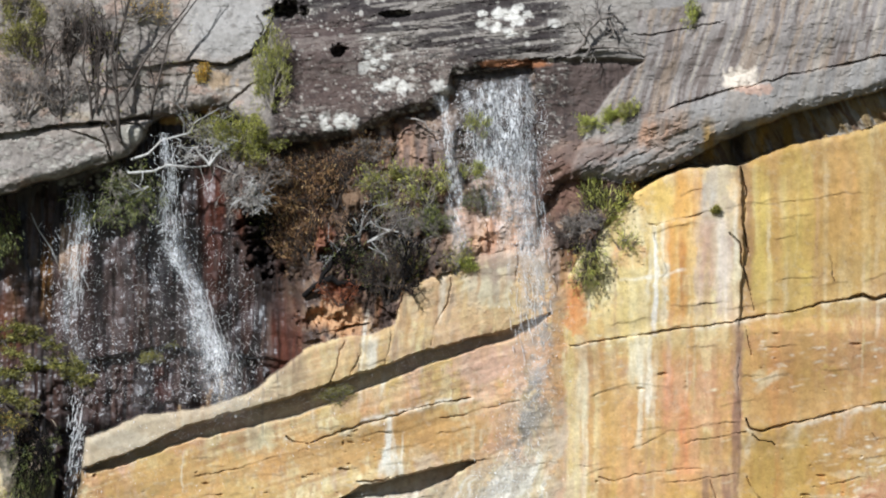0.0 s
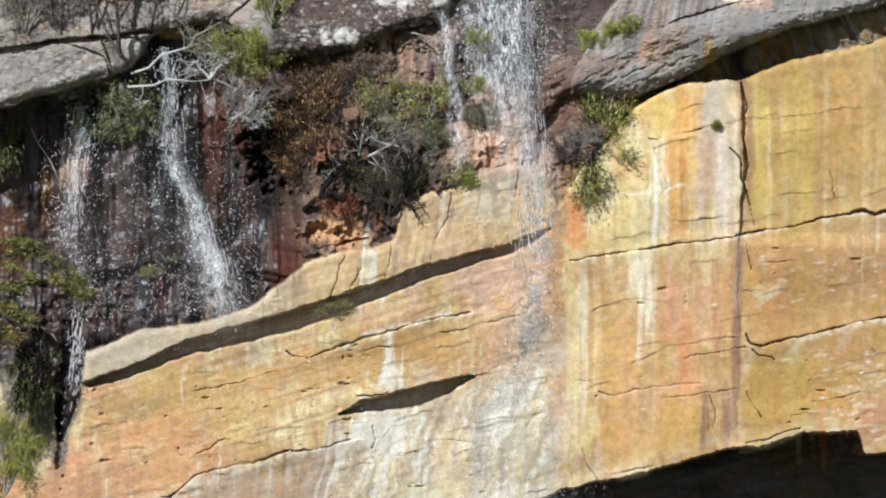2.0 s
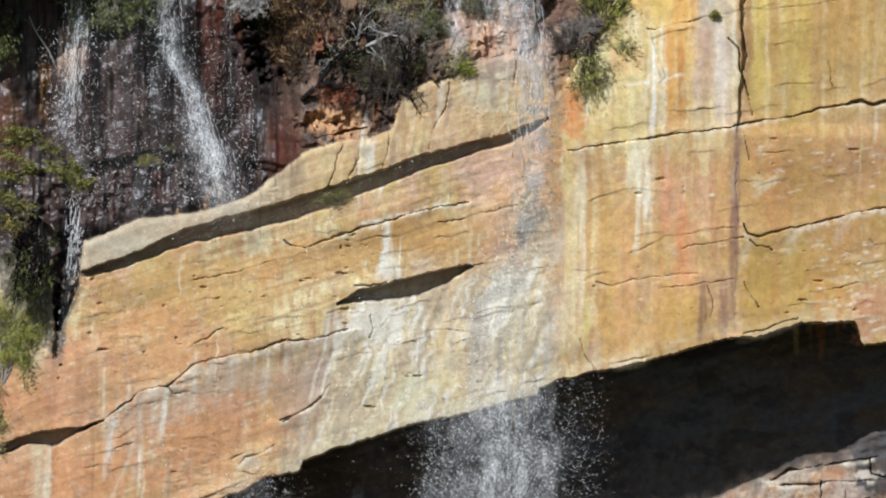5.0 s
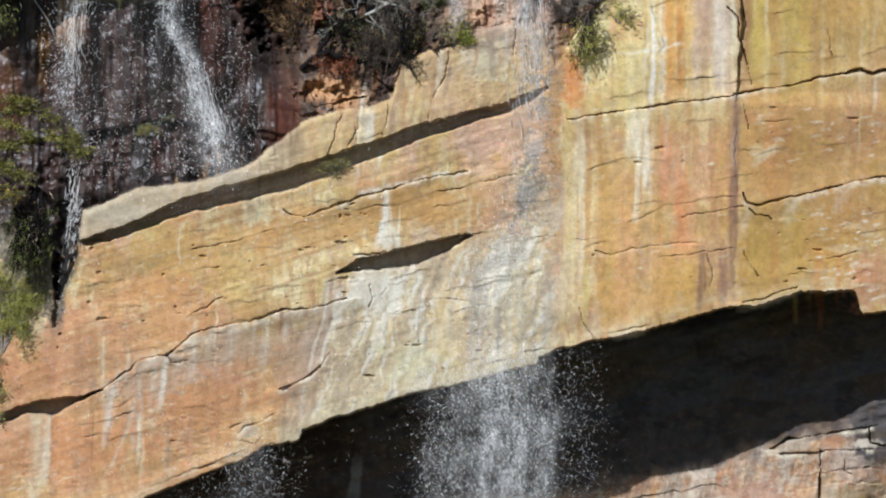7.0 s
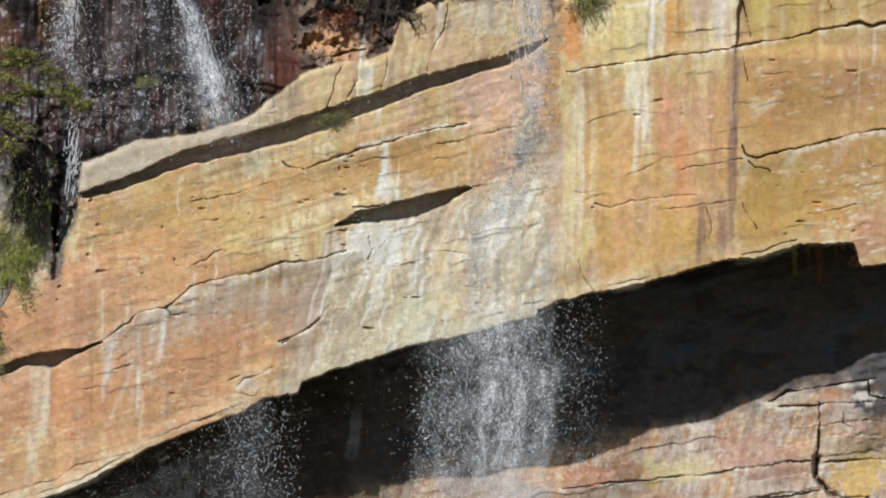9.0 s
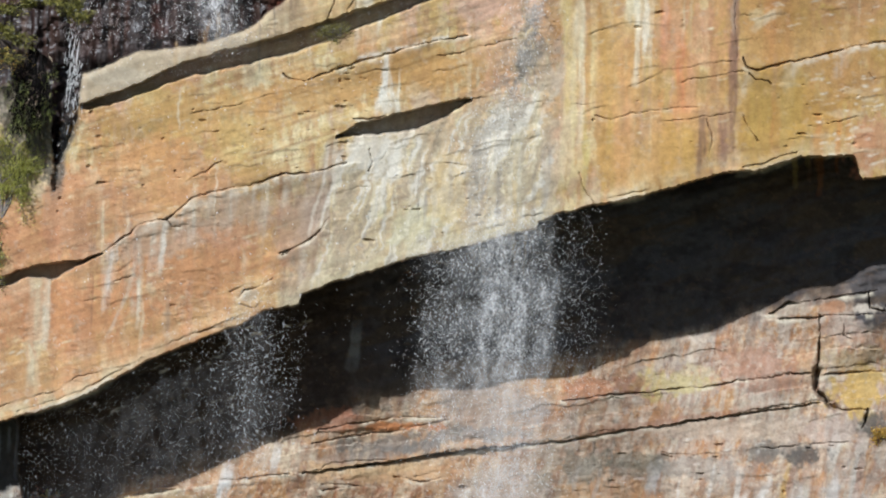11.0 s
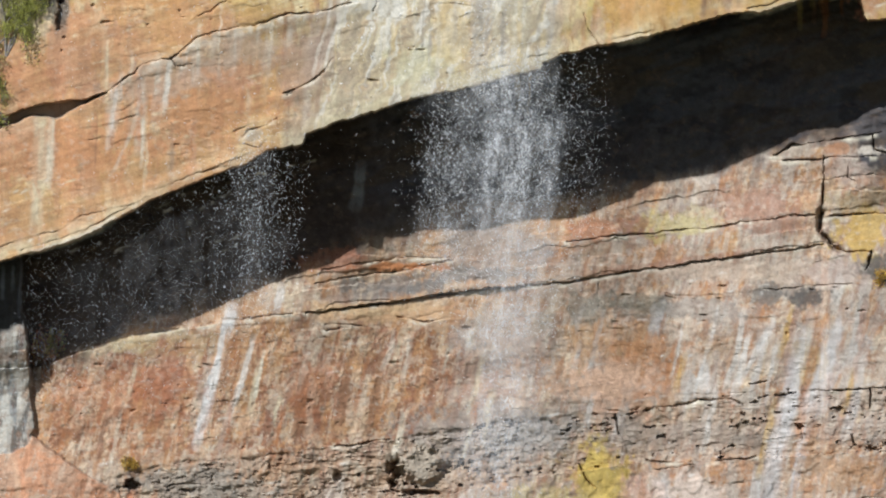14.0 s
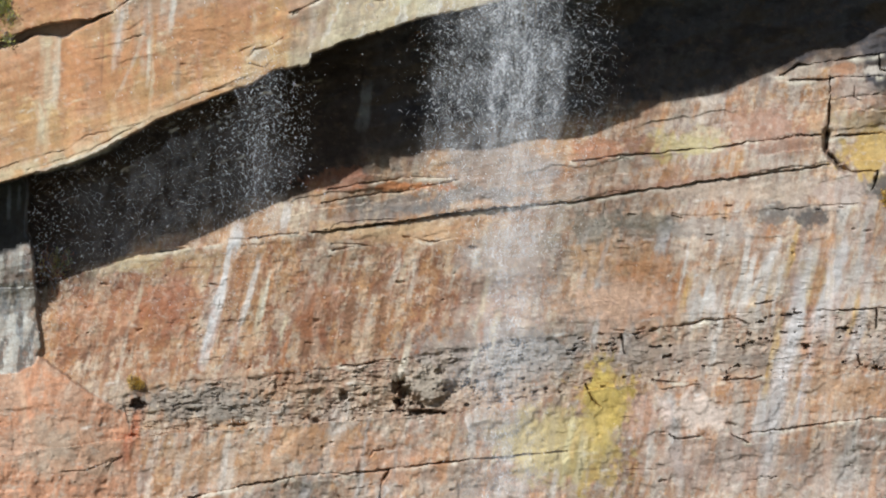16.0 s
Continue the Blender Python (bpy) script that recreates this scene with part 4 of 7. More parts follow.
stain(ALL, IS_CAP * inside(520, 1000, -900, 115, 12) * step(fbm(U / 90, (V + 0.12 * U) / 7, 134, 4), 0.10, 0.30) * 0.22, "9a9389")
stain(ALL, IS_CAP * inside(-1200, 330, -900, 330, 20) * step(fbm(WU / 10, WV / 8, 141, 3), 0.28, 0.45) * 0.5, "c0baac")
stain(ALL, IS_CAP * step(fbm(WU / 9, WV / 9, 142, 3), 0.35, 0.5) * 0.5, "55504a")


BLACK = IS_CAP * inside(500, 1000, -900, 110, 16) * (1 - step(WU, 955, 965) * step(WV, 100, 110))
stain(ALL, BLACK * step(fbm(U / 110, (V + 0.12 * U) / 22, 138, 4, 0.6), -0.10, 0.08) * 0.75, "2f2827")
stain(ALL, BLACK * step(fbm(U / 150, (V + 0.12 * U) / 9, 139, 4, 0.6), 0.14, 0.24) * 0.6, "a59b90")
stain(ALL, IS_CAP * inside(490, 640, 40, 190, 24) * 0.6, "5c4a44")


def lichen(count, u0, u1, v0, v1, small, large, code, seed, strength=0.8):
    """Round crusts of lichen, many small ones and a few large."""
    rnd = random.Random(seed)
    for _ in range(count):
        r = small + (large - small) * rnd.random() ** 3
        patch(rnd.uniform(u0, u1), rnd.uniform(v0, v1), r, r * rnd.uniform(0.6, 1.0), code, strength * rnd.uniform(0.5, 1.0), 1.1)


for u0, v0, ru, rv, n in ((888, 40, 34, 20, 26), (868, 30, 20, 14, 14), (910, 20, 30, 9, 14), (985, 40, 8, 6, 4), (615, 215, 22, 16, 18), (780, 160, 18, 16, 14), (700, 150, 40, 10, 14), (665, 95, 26, 30, 20), (560, 215, 24, 14, 10)):
    lichen(n, u0 - ru, u0 + ru, v0 - rv, v0 + rv, 4, 13, "dcd6cb", int(u0))
lichen(90, 490, 800, 80, 250, 2, 6, "c4bcb0", 31)
lichen(70, 520, 1000, -20, 110, 2, 7, "c9c2b6", 32)
lichen(120, -20, 190, 235, 335, 2, 7, "c4beb0", 33, 0.7)
lichen(60, 60, 420, 0, 210, 2, 8, "c4bcae", 34, 0.6)
patch(905, 112, 70, 8, "a5683a", 0.7)
STREAKED = IS_CAP * step(WU - np.maximum(SLAB_EDGE, 1060 - 0.3 * V), -4, 4) * (WV > 20 - (WU - 1120) * 0.12)
slant = fbm((U + 0.32 * V + 10 * LARGE) / 8, V / 110, 151, 4, 0.6)
stain(ALL, STREAKED * 1.0, "8f867f")
stain(ALL, STREAKED * step(slant, 0.05, 0.35) * 0.8, "665850")
stain(ALL, STREAKED * step(-slant, 0.1, 0.45) * 0.6, "b5a896")
stain(ALL, STREAKED * step(fbm((U + 0.32 * V + 10 * LARGE) / 14, V / 130, 152, 4, 0.6), 0.12, 0.26) * 0.5, "a08a72")
stain(ALL, STREAKED * step(WV - line([(1110, 215), (1165, 198), (1280, 160), (1400, 132), (1580, 96), (2800, -100)], WU), 0, 6) * 0.55, "9d9993")
patch(1318, 138, 30, 17, "e6d6c2", 0.8, 1.4)
patch(1335, 158, 30, 8, "d0a48a", 0.6, 1.2)
patch(990, 330, 40, 60, "7d5c4c", 0.8, 0.4)
patch(1040, 270, 70, 24, "7a6458", 0.7, 0.6)
stain(ALL, FOOT * step(SPLIT, 0.1, 0.25) * 0.35, "a58a76")
stain(ALL, FOOT * step(-SPLIT, 0.1, 0.2) * 0.5, "6a564c")
streak([(1185, 205), (1165, 255)], 16, "b98f6e", 0.7)
streak([(1150, 210), (1140, 260)], 10, "bd8a62", 0.6)
streak([(1215, 195), (1200, 235)], 9, "b99474", 0.5)
patch(1500, 190, 40, 12, "c8a878", 0.5)
UNDER = IS_BACK * inside(1140, 2800, 100, 340, 10)
stain(ALL, UNDER * 0.9, "8a744e")
stain(ALL, UNDER * step(fbm((U - 0.5 * V) / 16, V / 60, 331, 4, 0.6), 0.05, 0.2) * 0.7, "8c877e")
stain(ALL, UNDER * step(fbm((U - 0.5 * V) / 12, V / 60, 332, 4, 0.6), 0.12, 0.26) * 0.7, "5a4030")
DEPTH += UNDER * 0.10 * fbm(U / 40, (V - 0.4 * U) / 18, 333, 4, 0.6)
for u0 in (1255, 1350, 1395):
    streak([(u0, 215), (u0, 290)], 10, "a07a1c", 0.8)
streak([(1305, 225), (1305, 300)], 14, "2a211c", 0.9)

# the wet recess and the overgrown slope
streak([(375, 310), (373, 415), (375, 520)], 18, "5a3226", 0.8)
streak([(390, 330), (388, 405), (390, 480)], 10, "6b3a2a", 0.8)
streak([(425, 330), (423, 375), (425, 420)], 9, "7a4a36", 0.8)
streak([(130, 400), (128, 445), (130, 490)], 10, "b08a70", 0.8)
streak([(150, 400), (148, 440), (150, 480)], 7, "a07a64", 0.8)
streak([(112, 400), (110, 435), (112, 470)], 6, "8c6a54", 0.8)
streak([(85, 380), (83, 480), (85, 580)], 8, "4a2c14", 0.8)
streak([(70, 400), (68, 485), (70, 570)], 5, "15100e", 0.8)
streak([(20, 500), (18, 570), (20, 640)], 20, "6e3c22", 0.8)
streak([(510, 550), (508, 615), (510, 680)], 30, "5e3324", 0.8)
streak([(290, 620), (288, 670), (290, 720)], 14, "4e2a20", 0.8)
streak([(200, 440), (198, 520), (200, 600)], 20, "5a4a46", 0.8)
streak([(720, 220), (718, 275), (720, 330)], 16, "8c6a58", 0.8)
streak([(690, 230), (688, 285), (690, 340)], 14, "a07a62", 0.8)
streak([(745, 220), (743, 275), (745, 330)], 10, "4a4040", 0.8)
streak([(715, 500), (713, 540), (715, 580)], 8, "6a3a22", 0.8)
streak([(880, 340), (878, 400), (880, 460)], 16, "b48a6c", 0.8)
streak([(840, 390), (838, 445), (840, 500)], 14, "b08a70", 0.8)
streak([(930, 380), (928, 430), (930, 480)], 14, "b99880", 0.8)
streak([(780, 480), (778, 520), (780, 560)], 9, "c9a06c", 0.8)
stain(ALL, IS_BACK * inside(800, 950, 110, 320, 14) * 0.8, "48423e")
stain(ALL, SCREE * inside(560, 800, 280, 500, 30) * step(fbm(U / 30, V / 26, 341, 4), -0.2, 0.1) * 0.6, "453a32")
LITTER = SCREE * inside(470, 650, 290, 540, 30)
stain(ALL, LITTER * step(fbm(WU / 26, WV / 24, 247, 4, 0.6), -0.25, 0.0) * 0.75, "4a392e")
stain(ALL, LITTER * step(fbm(WU / 10, WV / 9, 248, 4, 0.6), 0.1, 0.2) * 0.6, "7d6048")
patch(600, 560, 52, 36, "c99a6c", 0.9, 0.4)
patch(598, 520, 30, 22, "8a4a2c", 0.6, 0.7)
patch(640, 330, 80, 60, "7c6248", 0.6, 0.6)
patch(850, 420, 70, 50, "ad8f74", 0.7, 0.5)
patch(885, 390, 80, 90, "b59a86", 0.7, 0.8)
patch(760, 270, 60, 60, "7a6a60", 0.6, 0.8)
patch(620, 470, 60, 50, "6a5244", 0.6, 0.8)
WET += IS_BACK * (1 - step(U, 500, 620)) + IS_BACK * inside(760, 960, 100, 420, 20)
WET += inside(860, 980, 430, 1050, 30) * 0.5

# lower walls
streak([(412, 1470), (402, 1515), (388, 1560)], 9, "e0dcd6", 0.9, 0.3, 0.8)
streak([(388, 1560), (371, 1640), (350, 1720)], 8, "dfd8d0", 0.9, 0.3, 0.8)
streak([(500, 1430), (497, 1455), (490, 1480)], 7, "d8d0c6", 0.9, 0.3, 0.8)
streak([(450, 1530), (429.5, 1605), (405, 1680)], 5, "d3cbc0", 0.9, 0.3, 0.8)
streak([(1424, 1510), (1406.5, 1600), (1385, 1690)], 13, "cfc8c4", 0.5, 0.3, 0.8)
streak([(1490, 1530), (1472, 1585), (1450, 1640)], 15, "ccc4be", 0.5, 0.3, 0.8)
streak([(1380, 1690), (1367, 1810), (1350, 1930)], 13, "c4bcb6", 0.6, 0.3, 0.8)
streak([(1430, 1680), (1417, 1750), (1400, 1820)], 8, "cfc8c4", 0.9, 0.3, 0.8)
streak([(1370, 1490), (1342, 1545), (1310, 1600)], 6, "d6cec4", 0.9, 0.3, 0.8)
streak([(1320, 1470), (1307, 1540), (1290, 1610)], 6, "cdc4b8", 0.9, 0.3, 0.8)
streak([(1175, 1450), (1167, 1485), (1155, 1520)], 9, "bdb6b0", 0.9, 0.3, 0.8)
streak([(1030, 1530), (1024.5, 1555), (1015, 1580)], 6, "c8c0b6", 0.9, 0.3, 0.8)
streak([(1490, 1390), (1484.5, 1430), (1475, 1470)], 8, "d8cec0", 0.9, 0.3, 0.8)
streak([(1540, 1400), (1522, 1500), (1500, 1600)], 10, "c9bfb4", 0.9, 0.3, 0.8)
streak([(555, 1600), (552, 1650), (545, 1700)], 6, "d8b898", 0.9, 0.3, 0.8)
streak([(730, 1520), (724.5, 1560), (715, 1600)], 6, "d6c6b0", 0.9, 0.3, 0.8)
streak([(620, 1560), (612, 1625), (600, 1690)], 8, "8f6240", 0.9, 0.3, 0.8)
streak([(540, 1560), (537, 1630), (530, 1700)], 10, "a06c42", 0.9, 0.3, 0.8)
streak([(680, 1560), (667, 1630), (650, 1700)], 8, "946640", 0.9, 0.3, 0.8)
streak([(820, 1800), (828, 1835), (832, 1870)], 5, "e6dcd0", 0.9, 0.3, 0.8)
streak([(1010, 1810), (1007, 1830), (1000, 1850)], 7, "e8e2d4", 0.9, 0.3, 0.8)
streak([(1345, 1750), (1339.5, 1800), (1330, 1850)], 9, "c9c2ba", 0.9, 0.3, 0.8)
streak([(1180, 1760), (1192, 1850), (1200, 1940)], 10, "b9aea4", 0.9, 0.3, 0.8)
streak([(1300, 1740), (1302, 1835), (1300, 1930)], 10, "b8ab9c", 0.9, 0.3, 0.8)
streak([(1500, 1830), (1497, 1885), (1490, 1940)], 12, "b9b0a6", 0.9, 0.3, 0.8)
streak([(235, 1770), (232, 1860), (225, 1950)], 10, "b87c50", 0.9, 0.3, 0.8)
streak([(640, 1220), (637, 1255), (630, 1290)], 10, "8c8a86", 0.9, 0.3, 0.8)
streak([(1180, 1820), (1182, 1800), (1180, 1780)], 8, "b4aca6", 0.9, 0.3, 0.8)
streak([(680, 1930), (672, 1945), (660, 1960)], 8, "b9b2aa", 0.9, 0.3, 0.8)
streak([(540, 1910), (537, 1935), (530, 1960)], 8, "a8a098", 0.9, 0.3, 0.8)
streak([(30, 1740), (42, 1785), (50, 1830)], 6, "d89a70", 0.9, 0.3, 0.8)
patch(210, 1650, 120, 70, "b87444", 0.4, 1.0)
patch(270, 1610, 60, 40, "a0623a", 0.4, 1.0)
patch(130, 1860, 90, 50, "b99878", 0.6, 1.0)
patch(1060, 1780, 56, 60, "c8a83e", 0.85, 1.0)
patch(1040, 1880, 60, 80, "c0a048", 0.75, 1.0)
patch(960, 1850, 80, 60, "bfae7c", 0.7, 1.0)
patch(900, 1840, 60, 40, "b4a48c", 0.6, 1.0)
patch(1100, 1620, 70, 40, "d6a988", 0.7, 1.0)
patch(1130, 1580, 60, 40, "c98c5c", 0.6, 1.0)
patch(1080, 1520, 70, 40, "c4935f", 0.5, 1.0)
patch(1240, 1790, 40, 30, "dcc4ae", 0.75, 1.0)
patch(1130, 1800, 40, 40, "c49880", 0.6, 1.0)
patch(1440, 1560, 30, 50, "b99a50", 0.5, 1.0)
patch(1180, 1320, 60, 26, "b9a85c", 0.6, 1.0)
patch(1240, 1310, 40, 22, "c0b080", 0.5, 1.0)
patch(1540, 1330, 60, 40, "c9a44a", 0.8, 1.0)
patch(1520, 1280, 60, 30, "b8a070", 0.5, 1.0)
patch(1500, 1220, 40, 24, "a8968a", 0.6, 1.0)
patch(1480, 1182, 24, 10, "b57a4c", 0.6, 1.0)
patch(1540, 1185, 30, 10, "d2c4b2", 0.8, 1.0)
patch(1420, 1185, 24, 10, "b9aa96", 0.6, 1.0)
patch(1350, 1290, 90, 40, "a5745a", 0.6, 1.0)
patch(880, 1360, 110, 50, "a39488", 0.6, 1.0)
patch(700, 1430, 120, 16, "807870", 0.8, 1.0)
patch(850, 1410, 100, 14, "8a8682", 0.7, 1.0)
patch(700, 1397, 90, 7, "cf7e3a", 0.8, 1.0)
patch(660, 1480, 120, 18, "c9a070", 0.7, 1.0)
patch(600, 1385, 60, 20, "a86c4c", 0.6, 1.0)
patch(1040, 1325, 50, 20, "b9703c", 0.6, 1.0)
patch(1130, 1318, 30, 18, "8c4a24", 0.6, 1.0)
patch(1110, 1455, 80, 18, "76705e", 0.6, 1.0)
patch(1150, 1470, 70, 18, "66604f", 0.5, 1.0)
patch(1040, 1470, 50, 24, "8a8474", 0.6, 1.0)
patch(1400, 1430, 60, 20, "8a7c70", 0.6, 1.0)
patch(1425, 1448, 40, 22, "4e4a48", 0.85, 1.0)
patch(1550, 1392, 30, 22, "57544f", 0.85, 1.0)
patch(1360, 1440, 30, 20, "6e6862", 0.7, 1.0)
patch(1250, 1470, 80, 20, "9c948a", 0.6, 1.0)
patch(1300, 1400, 180, 20, "d0b8a0", 0.7, 1.0)
patch(1480, 1405, 60, 24, "c4aea0", 0.6, 1.0)
patch(870, 1600, 80, 110, "ad8f7c", 0.55, 1.0)
patch(900, 1520, 90, 50, "a89888", 0.5, 1.0)
patch(240, 1540, 60, 16, "b9a474", 0.6, 1.0)
patch(330, 1540, 90, 22, "b4945e", 0.5, 1.0)
patch(420, 1570, 50, 50, "b5824e", 0.5, 1.0)
patch(640, 1880, 120, 40, "c48a5e", 0.5, 1.0)
patch(560, 1850, 90, 30, "c78f52", 0.5, 1.0)
patch(420, 1890, 120, 40, "b48a60", 0.5, 1.0)
patch(830, 1930, 80, 40, "a89480", 0.5, 1.0)
patch(700, 1330, 60, 40, "6a6058", 0.4, 1.0)
patch(850, 1690, 160, 50, "9a9086", 0.7, 1.0)
patch(950, 1700, 80, 40, "a09a92", 0.6, 1.0)
patch(750, 1740, 60, 40, "a08c74", 0.5, 1.0)
patch(1200, 1690, 140, 30, "98897a", 0.6, 1.0)
patch(1340, 1700, 40, 16, "6c6258", 0.6, 1.0)
patch(360, 1790, 110, 30, "8c8478", 0.7, 1.0)
patch(450, 1800, 80, 24, "8f8678", 0.6, 1.0)
patch(1480, 1750, 80, 40, "b98c5c", 0.5, 1.0)
patch(1250, 1880, 120, 60, "a3897a", 0.5, 1.0)
patch(1470, 1890, 120, 50, "a8988a", 0.5, 1.0)


def runs(count, u0, u1, v0, v1, codes, seed, wide=(1.5, 4.5), long=(40, 150), lean=-0.04, strength=0.7):
    """Many thin mineral runs of mixed colours."""
    rnd = random.Random(seed)
    for _ in range(count):
        u, v, n = rnd.uniform(u0, u1), rnd.uniform(v0, v1), rnd.uniform(*long)
        streak([(u, v), (u + lean * n * 0.5 + rnd.uniform(-3, 3), v + n * 0.5), (u + lean * n, v + n)], rnd.uniform(*wide), rnd.choice(codes), strength * rnd.uniform(0.5, 1.0), 0.4, 0.65)


CREAM, RUST, ASH = ("f0e6cc", "e6d8b4"), ("a8683c", "b8743e", "96603c"), ("9c9084", "8a7f74", "b0a698")
runs(36, 575, 960, 870, 980, CREAM + ASH + ("b09468", "d8ba78"), 41)
runs(40, 150, 560, 940, 1150, CREAM + RUST + ("c9a47c", "a48468"), 42)
runs(36, 300, 950, 620, 800, CREAM + ("b8924c", "a87c44", "c9a05a"), 43, (1.5, 4.0), (30, 110))
runs(46, 1010, 1560, 320, 760, CREAM + ("c99a50", "b98648", "c6b060", "caa28c"), 44, (1.5, 5.0), (60, 200))
runs(30, 1040, 1560, 720, 880, ("d9863e", "c98c54", "e2cf9c", "b08a70", "c9b060"), 45, (2.0, 6.0), (40, 120))
runs(60, 110, 880, 1500, 1660, CREAM + RUST + ("8a5a3c", "c89058", "b09a88"), 46, (2.0, 6.0), (30, 120), -0.22, 0.8)
runs(36, 1000, 1560, 1440, 1640, ("ddd6cc", "c9c0b6", "b9aca0", "b87a48", "a87250", "c8a050"), 47, (2.0, 7.0), (40, 140), -0.22, 0.8)
runs(60, 280, 1560, 1760, 1880, ("d6ccbe", "b9aca0", "b07a4e", "c48c5a", "a89684"), 48, (2.0, 7.0), (40, 120), -0.16, 0.75)
runs(40, 20, 500, 330, 600, ("15110f", "4c3024", "6a564c", "2a211d"), 49, (2.0, 6.0), (80, 220), 0.0, 0.8)
runs(30, 620, 780, 215, 300, ("a8826a", "8a6a56", "4a3c34", "b89478"), 50, (2.0, 7.0), (40, 110), 0.02, 0.8)
runs(30, 800, 980, 330, 440, ("c4a890", "b49078", "8f7462", "d2bfae"), 51, (3.0, 9.0), (40, 120), 0.05, 0.8)

# dry scabs and leached flecks over the whole face
scab = step(fbm(WU / 13, WV / 9, 161, 4, 0.6), 0.30, 0.42)
stain(ALL, scab * (IS_LOWER * 0.34 + IS_FACE * 0.16), "7a6450")
fleck = step(fbm(WU / 11, WV / 8, 171, 4, 0.6), 0.32, 0.44)
stain(ALL, fleck * (IS_LOWER * (1 - RECESS_SHADE) * 0.32 + IS_FACE * 0.22), "d8cbb6")
DEPTH += 0.006 * scab * IS_LOWER - 0.004 * fleck * IS_LOWER
for u0, v0, ru in ((1500, 840, 30), (1530, 870, 26), (1470, 880, 30), (1545, 815, 20), (1510, 800, 22), (1400, 790, 20), (1535, 905, 30), (1360, 605, 16), (1545, 620, 20)):
    patch(u0, v0, ru, 5, "dccdaa", 0.4, 1.3)

# strong lime runs over the lower walls
streak([(402, 1500), (381, 1595), (352, 1690)], 6, "e6e2dc", 0.9, 0.45, 0.75)
streak([(395, 1540), (382.5, 1590), (362, 1640)], 9, "d8d0c6", 0.6, 0.45, 0.75)
streak([(452, 1520), (438, 1580), (416, 1640)], 5, "e2d8ca", 0.85, 0.45, 0.75)
streak([(1418, 1500), (1397, 1660), (1368, 1820)], 13, "d2ccc8", 0.4, 0.45, 0.75)
streak([(1480, 1500), (1460, 1585), (1432, 1670)], 14, "cdc5c0", 0.4, 0.45, 0.75)
streak([(1372, 1690), (1362.5, 1795), (1345, 1900)], 12, "c8c0ba", 0.6, 0.45, 0.75)
streak([(1244, 1555), (1251, 1587.5), (1250, 1620)], 8, "d6d2cc", 0.7, 0.45, 0.75)
streak([(1330, 1510), (1319, 1545), (1300, 1580)], 6, "d8cec2", 0.7, 0.45, 0.75)
streak([(1535, 1520), (1521.5, 1610), (1500, 1700)], 9, "cbc4be", 0.6, 0.45, 0.75)
streak([(1030, 1830), (1025, 1880), (1012, 1930)], 7, "e6dfc8", 0.7, 0.45, 0.75)
streak([(545, 1540), (541.5, 1580), (530, 1620)], 5, "dcc8ae", 0.7, 0.45, 0.75)
streak([(700, 1510), (694, 1545), (680, 1580)], 5, "d8cab6", 0.7, 0.45, 0.75)
streak([(1160, 1760), (1174, 1795), (1180, 1830)], 8, "e0c8b8", 0.7, 0.45, 0.75)
streak([(25, 1740), (36.5, 1795), (40, 1850)], 5, "e0b48e", 0.7, 0.45, 0.75)
streak([(640, 1880), (634, 1920), (620, 1960)], 6, "d0c8be", 0.6, 0.45, 0.75)
patch(1085, 1610, 74, 34, "dcb394", 0.7, 1.0, -0.5)
patch(1235, 1790, 34, 36, "dcc6b4", 0.7, 1.1)
patch(1065, 1790, 34, 80, "c9ae4a", 0.65, 0.9)
runs(26, 560, 900, 470, 620, ("efe6d2", "c08a4c", "a87a50", "dcb87c", "8f7660"), 52, (2.0, 6.0), (40, 110), -0.1, 0.75)
for u0, v0, v1, w, code in ((1168, 320, 400, 16, "e2bc5a"), (1212, 305, 400, 16, "dca640"), (1235, 300, 380, 8, "c98a34"), (1345, 300, 520, 12, "d8c25e"), (1400, 280, 470, 18, "d6c05a"), (1480, 260, 440, 12, "d2a052"), (1530, 250, 420, 14, "dcb45e"), (1120, 420, 560, 16, "e8cf86")):
    streak([(u0, v0), (u0 + 2, (v0 + v1) / 2), (u0 - 2, v1)], w, code, 0.65, 0.5, 0.6)
# golden and orange washes over the face
stain(ALL, IS_FACE * inside(1010, 2800, 560, 1000, 30) * (0.22 + 0.35 * fbm(U / 22, V / 200, 305, 3)), "b88a3e")
stain(ALL, IS_FACE * inside(1320, 2800, 100, 1000, 20) * 0.15, "a87c34")
stain(ALL, IS_FACE * (1 - step(U, 480, 620)) * ~IS_STRIP * step(U, 100, 140) * (0.04 + 0.26 * step(fbm(U / 110, V / 70, 306, 4), 0.0, 0.3)), "c98a48")


def chips(count, u0, u1, v0, v1, code, seed, rise=-0.2):
    """Fresh or limed chips: short broken dashes along the bedding."""
    rnd = random.Random(seed)
    for _ in range(count):
        u, v, n = rnd.uniform(u0, u1), rnd.uniform(v0, v1), rnd.uniform(3, 16) * rnd.uniform(0.4, 1.0)
        streak([(u - n, v - n * rise), (u, v + rnd.uniform(-1.5, 1.5)), (u + n, v + n * rise)], rnd.uniform(0.9, 2.4), code, rnd.uniform(0.35, 0.85), 0.6, 0.4)


